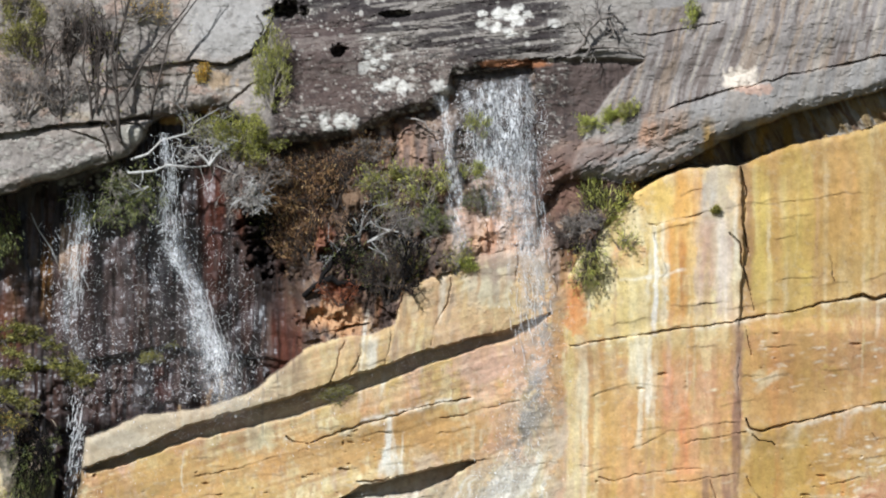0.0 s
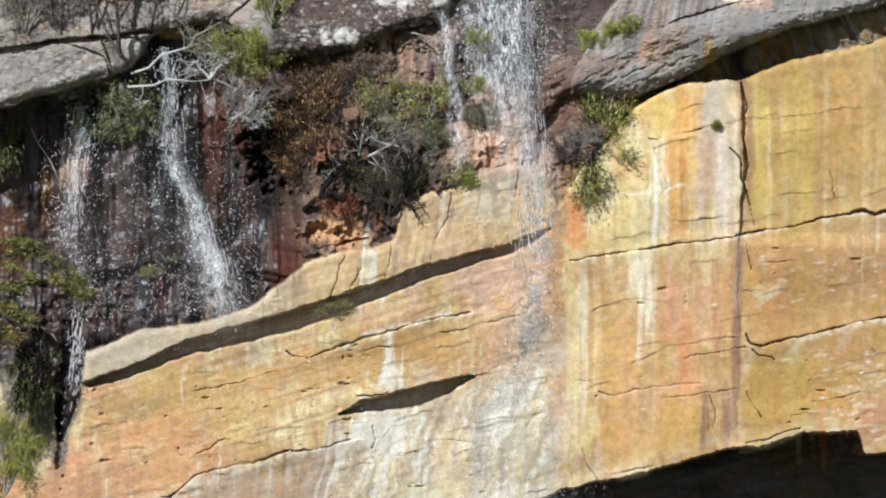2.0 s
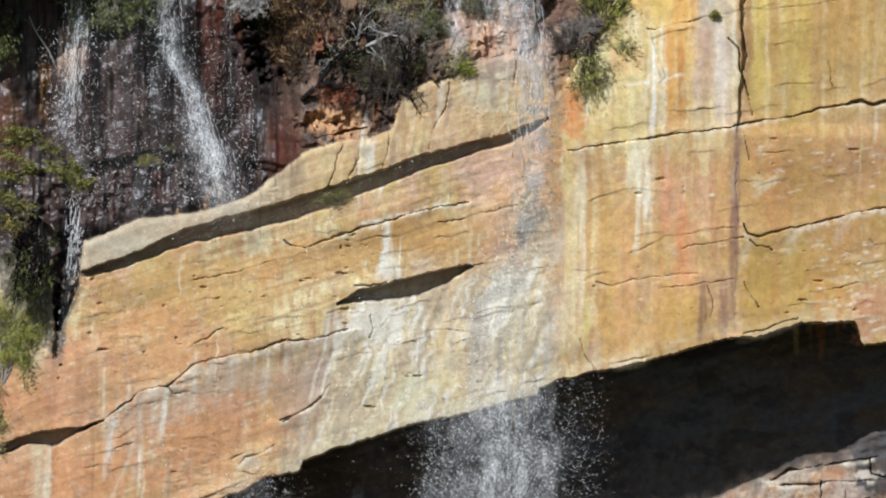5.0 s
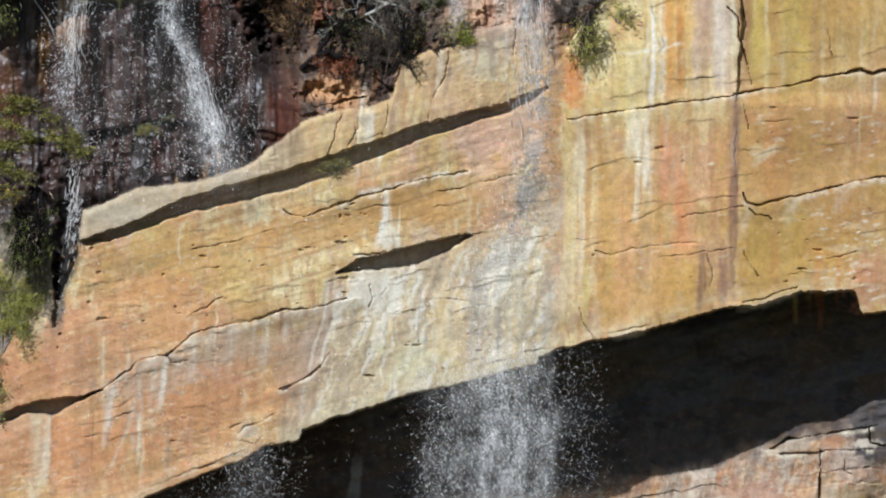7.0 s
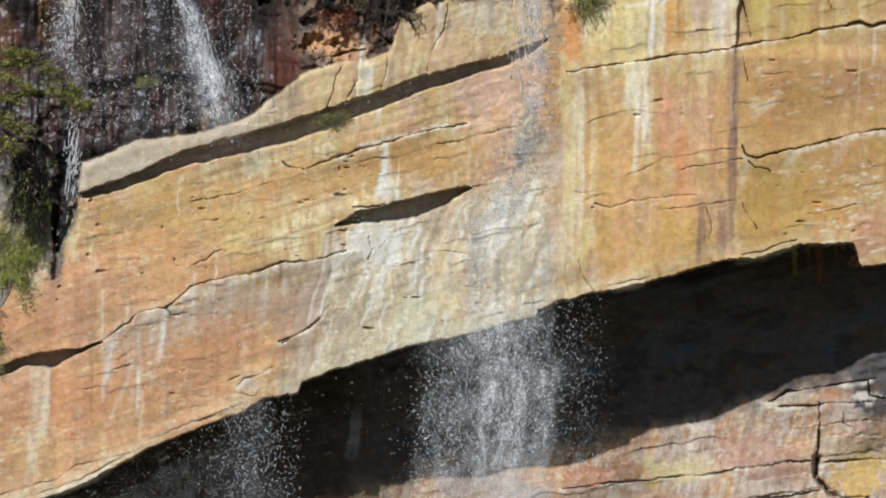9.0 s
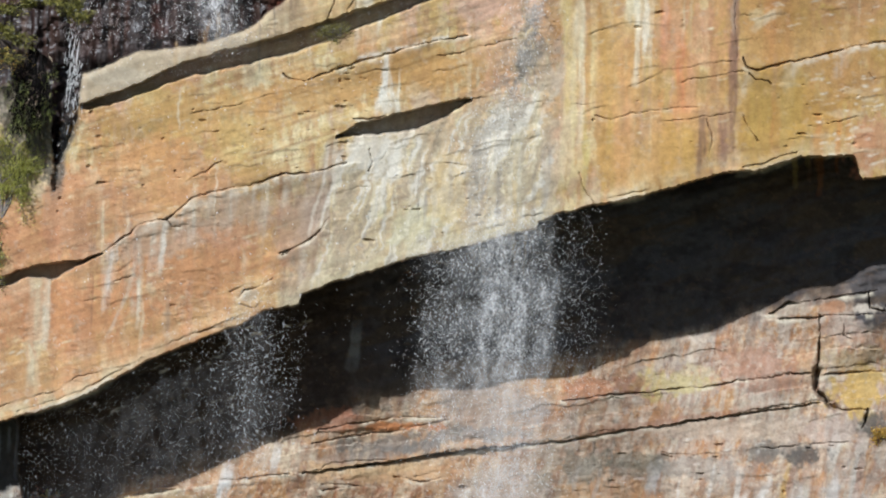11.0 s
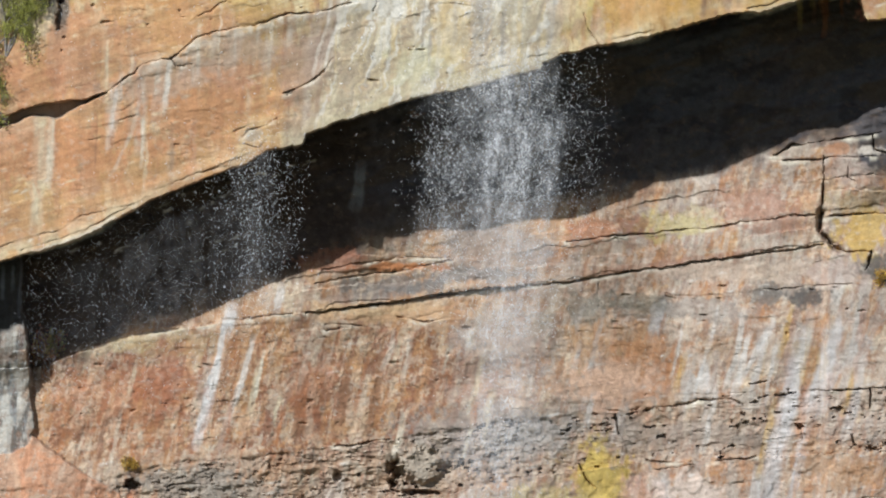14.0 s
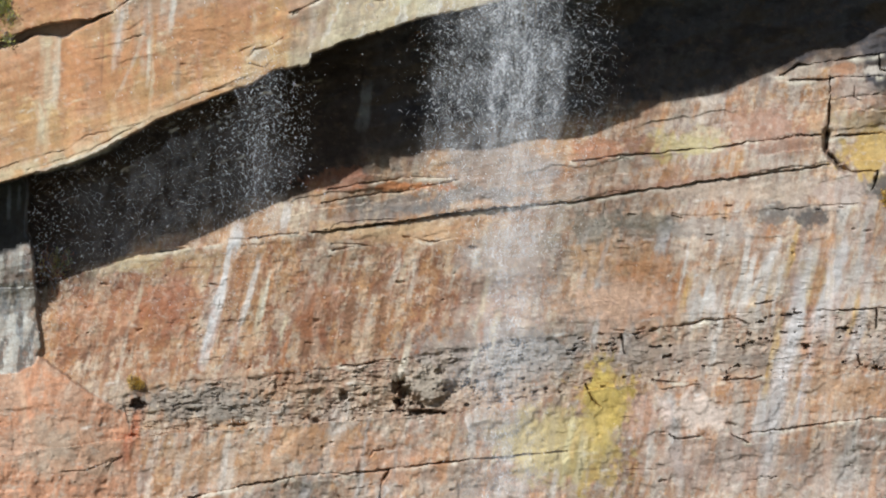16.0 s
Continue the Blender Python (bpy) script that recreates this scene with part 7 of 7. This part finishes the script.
shrub("slope_shrub", 770, 420, 80, 60, DEEP, BARK, "dull green shrub on the slope beside the fall", 108, 600, 0.06, 0.018, 0.05, 3)

shrub("dry_shrub", 375, 300, 120, 80, DRY, PALE_BARK, "bleached twiggy shrub with few dry leaves", 114, 160, 0.05, 0.012, 0.06, 3, d=0.0)
shrub("slope_shrub", 545, 470, 110, 110, BROWN, DARK_BARK, "rusty brown dead shrub in the hollow of the slope", 115, 900, 0.06, 0.018, 0.06, 3)
shrub("slope_shrub", 700, 530, 150, 130, BROWN, CHARCOAL, "dense dark burnt twigs on the slope", 118, 60, 0.05, 0.014, 0.06, 3, thick=1.2)
shrub("slope_shrub", 620, 335, 130, 80, BROWN, DARK_BARK, "dark brown twigs in the shade under the slab", 119, 220, 0.05, 0.016, 0.06, 3, thick=1.2)
shrub("slope_shrub", 640, 450, 110, 110, BROWN, CHARCOAL, "black-stemmed brown shrub on the slope", 120, 120, 0.05, 0.016, 0.06, 3, thick=1.2)
shrub("slope_shrub", 585, 440, 90, 80, RUSTY, CHARCOAL, "red-brown half-dead shrub with black stems", 116, 350, 0.05, 0.016, 0.06, 3)
shrub("slope_shrub", 620, 500, 100, 90, DEEP, CHARCOAL, "dark green shrub with burnt stems on the slope", 117, 140, 0.06, 0.016, 0.06, 3)


# ---- falling water ----
def water_material():
    """Broken white water: bright, partly see-through drops."""
    n = Nodes("white_water")
    n.bsdf.inputs["Base Color"].default_value = (0.92, 0.90, 0.87, 1)
    n.bsdf.inputs["Roughness"].default_value = 0.25
    t = n.add("BsdfTranslucent")
    t.inputs["Color"].default_value = (0.92, 0.90, 0.87, 1)
    m = n.add("MixShader", Fac=0.35)
    n.link(n.bsdf.outputs[0], m.inputs[1])
    n.link(t.outputs[0], m.inputs[2])
    n.link(m.outputs[0], n.out.inputs["Surface"])
    return n.mat


def veil_material(name, sharp, low=0.35, gain=1.5, grain=26, tall=0.5):
    """Fine spray: thin, torn into falling strands, see-through between them."""
    n = Nodes(name)
    dens = n.add("Attribute")
    dens.attribute_name = "spray_body"
    a = n.ramp(n.noise(3.4, 8, 0.76, (1.7, 1.0, 0.75)), [(0.41, (0.03, 0.03, 0.03)), (0.60, (1, 1, 1))])
    b = n.ramp(n.noise(grain, 4, 0.75, (1.0, 1.0, tall)), [(sharp, (low, low, low)), (sharp + 0.22, (1, 1, 1))])
    m = n.tree.nodes.new("ShaderNodeMath")
    m.operation = "MULTIPLY"
    n.link(a, m.inputs[0])
    n.link(b, m.inputs[1])
    m2 = n.tree.nodes.new("ShaderNodeMath")
    m2.operation = "MULTIPLY"
    n.link(m.outputs[0], m2.inputs[0])
    n.link(dens.outputs["Fac"], m2.inputs[1])
    m3 = n.tree.nodes.new("ShaderNodeMath")
    m3.operation, m3.use_clamp = "MULTIPLY", True
    n.link(m2.outputs[0], m3.inputs[0])
    m3.inputs[1].default_value = gain
    d = n.add("BsdfDiffuse")
    d.inputs["Color"].default_value = (0.92, 0.90, 0.87, 1)
    t = n.add("BsdfTranslucent")
    t.inputs["Color"].default_value = (0.92, 0.90, 0.87, 1)
    white = n.add("MixShader", Fac=0.4)
    n.link(d.outputs[0], white.inputs[1])
    n.link(t.outputs[0], white.inputs[2])
    clear = n.add("BsdfTransparent")
    out = n.add("MixShader")
    n.link(m3.outputs[0], out.inputs["Fac"])
    n.link(clear.outputs[0], out.inputs[1])
    n.link(white.outputs[0], out.inputs[2])
    n.link(out.outputs[0], n.out.inputs["Surface"])
    return n.mat


WATER = water_material()
VEIL = veil_material("spray_veil", 0.45, 0.14, 0.95)
MIST = veil_material("fine_mist", 0.34, 0.35, 0.42)
CURTAIN = veil_material("water_curtain", 0.45, 0.14, 2.3, 26, 0.42)


def drops(name, parent, u, v, d, size, label):
    """Single drops, each a small long crystal of water."""
    n = len(u)
    k = 1 + d / FAR
    c = np.stack([(u - 784) * 0.01 * k, d, EYE_Z + (EYE_V - v) * 0.01 * k], 1)
    s = np.stack([size * 0.8, size * 0.8, size * np.random.uniform(0.9, 3.2, n)], 1)
    tilt = np.random.normal(0, 0.55, n)
    dirs = np.array([(1, 0, 0), (0, 1, 0), (-1, 0, 0), (0, -1, 0), (0, 0, 1), (0, 0, -1)], float)
    p = dirs[None] * s[:, None]
    x = p[..., 0] * np.cos(tilt)[:, None] + p[..., 2] * np.sin(tilt)[:, None]
    z = -p[..., 0] * np.sin(tilt)[:, None] + p[..., 2] * np.cos(tilt)[:, None]
    p = np.stack([x, p[..., 1], z], -1) + c[:, None]
    tri = np.array([(0, 1, 4), (1, 2, 4), (2, 3, 4), (3, 0, 4), (1, 0, 5), (2, 1, 5), (3, 2, 5), (0, 3, 5)])
    mesh = mesh_of(name, p.reshape(-1, 3), (tri[None] + 6 * np.arange(n)[:, None, None]).reshape(-1, 3))
    mesh.polygons.foreach_set("use_smooth", np.ones(len(mesh.polygons), dtype=bool))
    return part(name, mesh, WATER, parent, label, "stuff")


def veil(name, parent, path, material, label, bulge=0.25, cols=24, rows=60, edge=1.4, tear=0.28, rise=0.0):
    """A curved sheet of spray along a fall: path gives (u, v, d, half width, density)."""
    p = np.array(path, float)
    t = np.linspace(0, len(p) - 1, rows)
    u, v, d, w, s = (np.interp(t, np.arange(len(p)), p[:, i]) for i in range(5))
    a = np.linspace(-1, 1, cols)
    uu = u[:, None] + w[:, None] * a
    vv = np.repeat(v[:, None], cols, 1) - rise * a
    dd = d[:, None] - bulge * np.sqrt(1 - 0.95 * a * a) + 0.04 * np.sin(uu / 9 + vv / 60)
    k = 1 + dd / FAR
    co = np.stack([(uu - 784) * 0.01 * k, dd, EYE_Z + (EYE_V - vv) * 0.01 * k], -1).reshape(-1, 3)
    i = (np.arange(rows - 1)[:, None] * cols + np.arange(cols - 1)).ravel()
    mesh = mesh_of(name, co, np.stack([i, i + cols, i + cols + 1, i + 1], 1))
    ragged = 1 - tear + tear * np.sin(vv / 23 + 3 * a) * np.sin(vv / 61 + 1.7)
    q = np.clip(np.abs(a)[None] / ragged, 0, 1)
    dens = s[:, None] * (1 - q * q) ** edge
    mesh.attributes.new("spray_body", "FLOAT", "POINT").data.foreach_set("value", dens.ravel())
    mesh.polygons.foreach_set("use_smooth", np.ones(len(mesh.polygons), dtype=bool))
    return part(name, mesh, material, parent, label, "stuff")


def strand_group(name, parent, count, start, fall, d, radius, label, rng, bend=0.0, broken=0.5):
    """Thin torn strands of water: start(k) gives where each begins, fall how far it drops."""
    chains = []
    for _ in range(count):
        u, v = start(rng)
        length = fall * rng.uniform(0.4, 1.0)
        s = 0.0
        while s < length:
            e = min(length, s + rng.uniform(0.12, 0.6) * fall * broken)
            n = 5
            ch = []
            for i in range(n):
                q = s + (e - s) * i / (n - 1)
                r = radius * rng.uniform(0.6, 1.3) * (0.25 if i in (0, n - 1) else 1.0)
                ch.append((face(u + bend * q + rng.normal(0, 1.2), v + q, d - 0.03 * rng.random()), r))
            chains.append(ch)
            s = e + rng.uniform(0.02, 0.18) * fall
    return part(name, tubes(name, chains, 4), WATER, parent, label, "stuff")


rng = np.random.default_rng(77)


def scatter(count, path, power=1.0, jitter=0.25):
    """Random places in a fall: path as for veil."""
    p = np.array(path, float)
    area = p[:, 3] * p[:, 4] + 1e-6
    t = np.linspace(0, len(p) - 1, 400)
    wgt = np.interp(t, np.arange(len(p)), area)
    step_v = np.gradient(np.interp(t, np.arange(len(p)), p[:, 1]))
    wgt = wgt * np.abs(step_v)
    pick = rng.choice(t, count, p=wgt / wgt.sum()) + rng.uniform(-0.01, 0.01, count)
    u, v, d, w = (np.interp(pick, np.arange(len(p)), p[:, i]) for i in range(4))
    a = np.clip(rng.normal(0, 0.5, count), -1.5, 1.5) if power else rng.uniform(-1, 1, count)
    return u + a * w, v, d + rng.uniform(-jitter, jitter, count)


def sizes(n, small=0.004, large=0.018):
    return small + (large - small) * rng.random(n) ** 5


# the main fall: a curtain over the notch, a broken run down the slope, then free fall from the overhang
main_fall = tagged(new("waterfall"), "thin white waterfall breaking into spray down the cliff", "waterfall")
strand_group("curtain", main_fall, 34, lambda r: (r.uniform(826, 942), r.uniform(146, 240)), 150, 0.0, 0.0045, "sparkling curtain of white water", rng, 0.03)
strand_group("side_run", main_fall, 10, lambda r: (r.normal(786, 7), r.uniform(176, 290)), 130, 0.15, 0.004, "thin side run of water", rng, 0.10)
strand_group("slope_run", main_fall, 30, lambda r: (r.normal(935, 16), r.uniform(300, 520)), 150, 0.0, 0.0045, "broken run of water down the slope", rng, 0.10)
veil("curtain_spray", main_fall, [(880, 138, 0.05, 68, 0.0), (882, 156, 0.05, 68, 0.8), (885, 240, 0.0, 68, 0.8), (902, 320, 0.0, 62, 0.5), (930, 420, -0.05, 50, 0.2), (940, 470, -0.05, 50, 0.0)], CURTAIN, "", edge=0.35, tear=0.10, rise=13)
veil("side_spray", main_fall, [(780, 168, 0.1, 16, 0.5), (795, 240, 0.1, 20, 0.5), (806, 330, 0.1, 26, 0.5), (815, 440, 0.0, 30, 0.3)], CURTAIN, "")
RUN_PATH = [(900, 250, -0.1, 60, 0.0), (905, 310, -0.1, 60, 0.6), (930, 400, -0.15, 50, 0.5), (948, 500, -0.2, 44, 0.45), (955, 600, -0.2, 46, 0.35), (945, 700, -0.2, 58, 0.4), (912, 800, -0.25, 66, 0.3), (870, 920, -0.25, 84, 0.22), (860, 1020, -0.25, 100, 0.0)]
veil("slope_spray", main_fall, RUN_PATH, VEIL, "", edge=2.2, tear=0.4)
veil("slope_mist", main_fall, [(u, v, d - 0.2, w * 1.2, s * 0.4) for u, v, d, w, s in RUN_PATH[:6]], MIST, "")
FREE = [(905, 990, -0.3, 95, 0.0), (905, 1030, -0.3, 95, 0.4), (910, 1060, -0.3, 105, 0.7), (915, 1180, -0.3, 108, 0.85), (918, 1300, -0.3, 105, 0.7), (920, 1400, -0.3, 100, 0.5), (900, 1520, -0.3, 98, 0.85), (890, 1700, -0.3, 108, 0.8), (890, 1960, -0.3, 112, 0.65), (890, 2150, -0.3, 100, 0.05)]
veil("free_fall_spray", main_fall, [(u - 6, v, d, w * 1.22, s * 1.25) for u, v, d, w, s in FREE], VEIL, "", 0.3, edge=1.8, tear=0.4)
veil("free_fall_core", main_fall, [(865, 1000, -0.4, 60, 0.0), (865, 1060, -0.4, 66, 0.5), (862, 1150, -0.4, 84, 0.85), (868, 1300, -0.4, 84, 0.7), (880, 1460, -0.4, 70, 0.0)], MIST, "", 0.2)
veil("free_fall_core", main_fall, [(975, 990, -0.4, 26, 0.0), (975, 1040, -0.4, 26, 0.6), (970, 1150, -0.4, 36, 0.8), (978, 1240, -0.4, 36, 0.7), (965, 1420, -0.4, 34, 0.0)], MIST, "", 0.2)
veil("free_fall_mist", main_fall, [(u, v, d - 0.2, w * 1.2, s * 0.75) for u, v, d, w, s in FREE], MIST, "", 0.3)
for label, count, path, lo, hi in (("loose drops of the free fall", 16000, FREE[:7], 0.0025, 0.0105), ("loose drops on the slope", 3600, RUN_PATH, 0.003, 0.012), ("low drops of the free fall", 900, FREE[6:], 0.003, 0.010)):
    u0, v0, d0 = scatter(count, path)
    drops("droplet_spray", main_fall, u0, v0, d0, sizes(count, lo, hi), label)
u0, v0, d0 = scatter(2600, [(885, 160, -0.1, 80, 1), (900, 320, -0.1, 80, 1)], 0)
drops("droplet_spray", main_fall, u0, v0, d0, sizes(2600, 0.003, 0.012), "sparkling drops in the curtain")

SIDE = [(790, 1060, -0.3, 60, 0.2), (790, 1130, -0.3, 62, 0.8), (788, 1250, -0.3, 62, 1.0), (790, 1400, -0.3, 60, 0.8), (790, 1460, -0.3, 60, 0.0)]
veil("free_fall_spray", main_fall, [(u + 8, v, d, w * 1.25, s * 0.6) for u, v, d, w, s in SIDE], VEIL, "", 0.2)
u0, v0, d0 = scatter(4600, SIDE, 1, 0.3)
drops("droplet_spray", main_fall, u0, v0, d0, sizes(4600, 0.0025, 0.009), "fine drops beside the free fall")
u0, v0, d0 = scatter(1500, [(1030, 1010, -0.3, 45, 0.6), (1035, 1150, -0.3, 50, 1.0), (1040, 1320, -0.3, 50, 0.7), (1030, 1400, -0.3, 50, 0.1)], 1, 0.3)
drops("droplet_spray", main_fall, u0, v0, d0, sizes(1500, 0.0025, 0.008), "thin drops at the edge of the free fall")

# the second fall: out of the gap between the boulders, over the wet wall and off a rib
second_fall = tagged(new("waterfall"), "narrow white waterfall sliding over dark wet rock", "waterfall")
strand_group("upper_run", second_fall, 22, lambda r: (r.normal(298, 12), r.uniform(245, 360)), 100, 0.6, 0.0045, "strands of water between the boulders", rng, 0.08)
strand_group("slide", second_fall, 40, lambda r: (lambda q: (285 + 62 * q + r.normal(0, 4), 425 + 95 * q))(r.random()), 30, 0.9, 0.005, "water sliding over a rib", rng, 0.6)
strand_group("lower_run", second_fall, 40, lambda r: (lambda q: (350 + 45 * q + r.normal(0, 13), 510 + 120 * q))(r.random()), 90, 0.5, 0.0045, "white lower run of the fall", rng, 0.25)
SECOND = [(288, 235, 0.3, 14, 1.5), (298, 300, 0.3, 24, 1.7), (304, 380, 0.5, 32, 1.2), (302, 430, 0.6, 30, 1.2), (322, 475, 0.5, 26, 1.3), (347, 525, 0.4, 26, 1.8), (370, 595, 0.3, 36, 2.0), (386, 655, 0.1, 48, 1.3), (394, 715, -0.35, 50, 0.45), (394, 750, -0.4, 50, 0.0)]
strand_group("edge_run", second_fall, 16, lambda r: (r.normal(289, 3), r.uniform(300, 400)), 60, 0.55, 0.006, "bright edge of the narrow fall", rng, -0.04)
veil("fall_spray", second_fall, SECOND, VEIL, "")
veil("fall_mist", second_fall, [(u, v, d - 0.25, w * 1.5, s * 0.5) for u, v, d, w, s in SECOND[2:]], MIST, "")
u0, v0, d0 = scatter(1500, [(u, v, d - 0.2, w * 1.6, s) for u, v, d, w, s in SECOND])
drops("droplet_spray", second_fall, u0, v0, d0, sizes(1500, 0.003, 0.013), "drops about the narrow fall")
veil("wall_mist", second_fall, [(230, 330, 0.3, 150, 0.0), (250, 450, 0.2, 170, 0.06), (270, 600, 0.1, 180, 0.08), (280, 720, -0.3, 170, 0.09), (280, 780, -0.4, 170, 0.0)], MIST, "", 0.2)
WIDE = [(240, 400, 0.5, 170, 0.5), (260, 500, 0.3, 190, 1), (280, 600, 0.1, 190, 1), (290, 715, -0.25, 170, 0.8)]
u0, v0, d0 = scatter(7000, WIDE, 0, 0.4)
drops("droplet_spray", second_fall, u0, v0, d0, sizes(7000, 0.0022, 0.010), "scattered drops before the wet wall")

# the third: a trickle at the boulder's edge that feeds the seep
third_fall = tagged(new("waterfall"), "thin trickle of white water beside the boulder", "waterfall")
THIRD = [(142, 340, 0.9, 20, 0.9), (146, 400, 0.9, 24, 0.6), (128, 480, 0.9, 26, 0.5), (112, 550, 0.8, 22, 0.7), (130, 590, 0.7, 22, 0.6), (150, 650, 0.5, 22, 0.5), (140, 740, 0.1, 18, 0.25), (125, 860, -0.05, 14, 0.15), (108, 960, -0.05, 8, 0.2)]
strand_group("trickle", third_fall, 40, lambda r: (r.normal(142, 9), r.uniform(345, 480)), 110, 0.9, 0.004, "thin strands of the trickle", rng, -0.1)
strand_group("trickle", third_fall, 30, lambda r: (r.normal(142, 8), r.uniform(680, 820)), 90, -0.02, 0.005, "thin strands in the seep", rng, -0.15)
veil("trickle_spray", third_fall, THIRD, VEIL, "", 0.1)
u0, v0, d0 = scatter(1100, [(u, v, d - 0.15, w * 1.7, s) for u, v, d, w, s in THIRD])
drops("droplet_spray", third_fall, u0, v0, d0, sizes(1100, 0.003, 0.013), "drops about the trickle")

# spray that drifts off the ledge and falls past the great overhang
drift = tagged(new("spray"), "scattered bright drops falling before the overhang", "spray")
PAST = [(300, 1180, -0.2, 250, 0.5), (300, 1260, -0.2, 250, 0.9), (290, 1360, -0.2, 240, 1), (260, 1460, -0.2, 220, 1), (230, 1560, -0.2, 200, 0.8), (230, 1650, -0.2, 200, 0.2)]
u0, v0, d0 = scatter(12000, [(u, v, 0.6, w, s) for u, v, d, w, s in PAST], 0, 0.9)
keep = v0 > np.interp(u0, *zip(*LIP)) - 40
drops("droplet_spray", drift, u0[keep], v0[keep], d0[keep], sizes(int(keep.sum()), 0.0016, 0.0075), "drops falling before the dark recess")
THICK = [(450, 1120, -0.3, 60, 0), (450, 1220, -0.3, 66, 1), (455, 1300, -0.3, 76, 1), (450, 1420, -0.3, 80, 0.7), (445, 1520, -0.3, 80, 0.0)]
u0, v0, d0 = scatter(3000, THICK)
drops("droplet_spray", drift, u0, v0, d0, sizes(3000, 0.0022, 0.011), "denser drops of the drift")
veil("drift_mist", drift, [(u, v, d, w * 1.0, s * 0.26) for u, v, d, w, s in THICK], MIST, "", 0.2)
veil("drift_mist", drift, [(330, 1230, 0.6, 270, 0.0), (300, 1330, 0.6, 290, 0.16), (280, 1430, 0.6, 290, 0.18), (260, 1520, 0.6, 270, 0.12), (250, 1620, 0.6, 250, 0.0)], MIST, "", 0.2)
u0, v0, d0 = scatter(700, [(420, 730, -0.5, 260, 1), (420, 900, -0.5, 330, 0.6), (420, 1100, -0.5, 350, 0.5), (420, 1300, -0.5, 350, 0.3)], 0, 0.1)
drops("droplet_spray", drift, u0, v0, d0, sizes(700, 0.004, 0.013), "stray drops before the golden face")

u0, v0, d0 = scatter(700, [(160, 820, -0.3, 30, 1), (340, 762, -0.3, 40, 1), (530, 715, -0.3, 40, 1), (760, 630, -0.3, 40, 0.8), (850, 600, -0.3, 30, 0.5)], 0, 0.1)
drops("droplet_spray", drift, u0, v0, d0, sizes(700, 0.002, 0.007), "stray drops before the ledge")
for u1, w1, n in ((200, 220, 420), (640, 260, 260), (1050, 150, 160)):
    u0, v0, d0 = scatter(n, [(u1, 1480, 0.8, w1, 1), (u1, 1700, 0.8, w1, 1), (u1, 1960, 0.8, w1, 1)], 0, 0.3)
    drops("droplet_spray", drift, u0, v0, d0, sizes(n, 0.003, 0.009), "stray drops before the red wall")
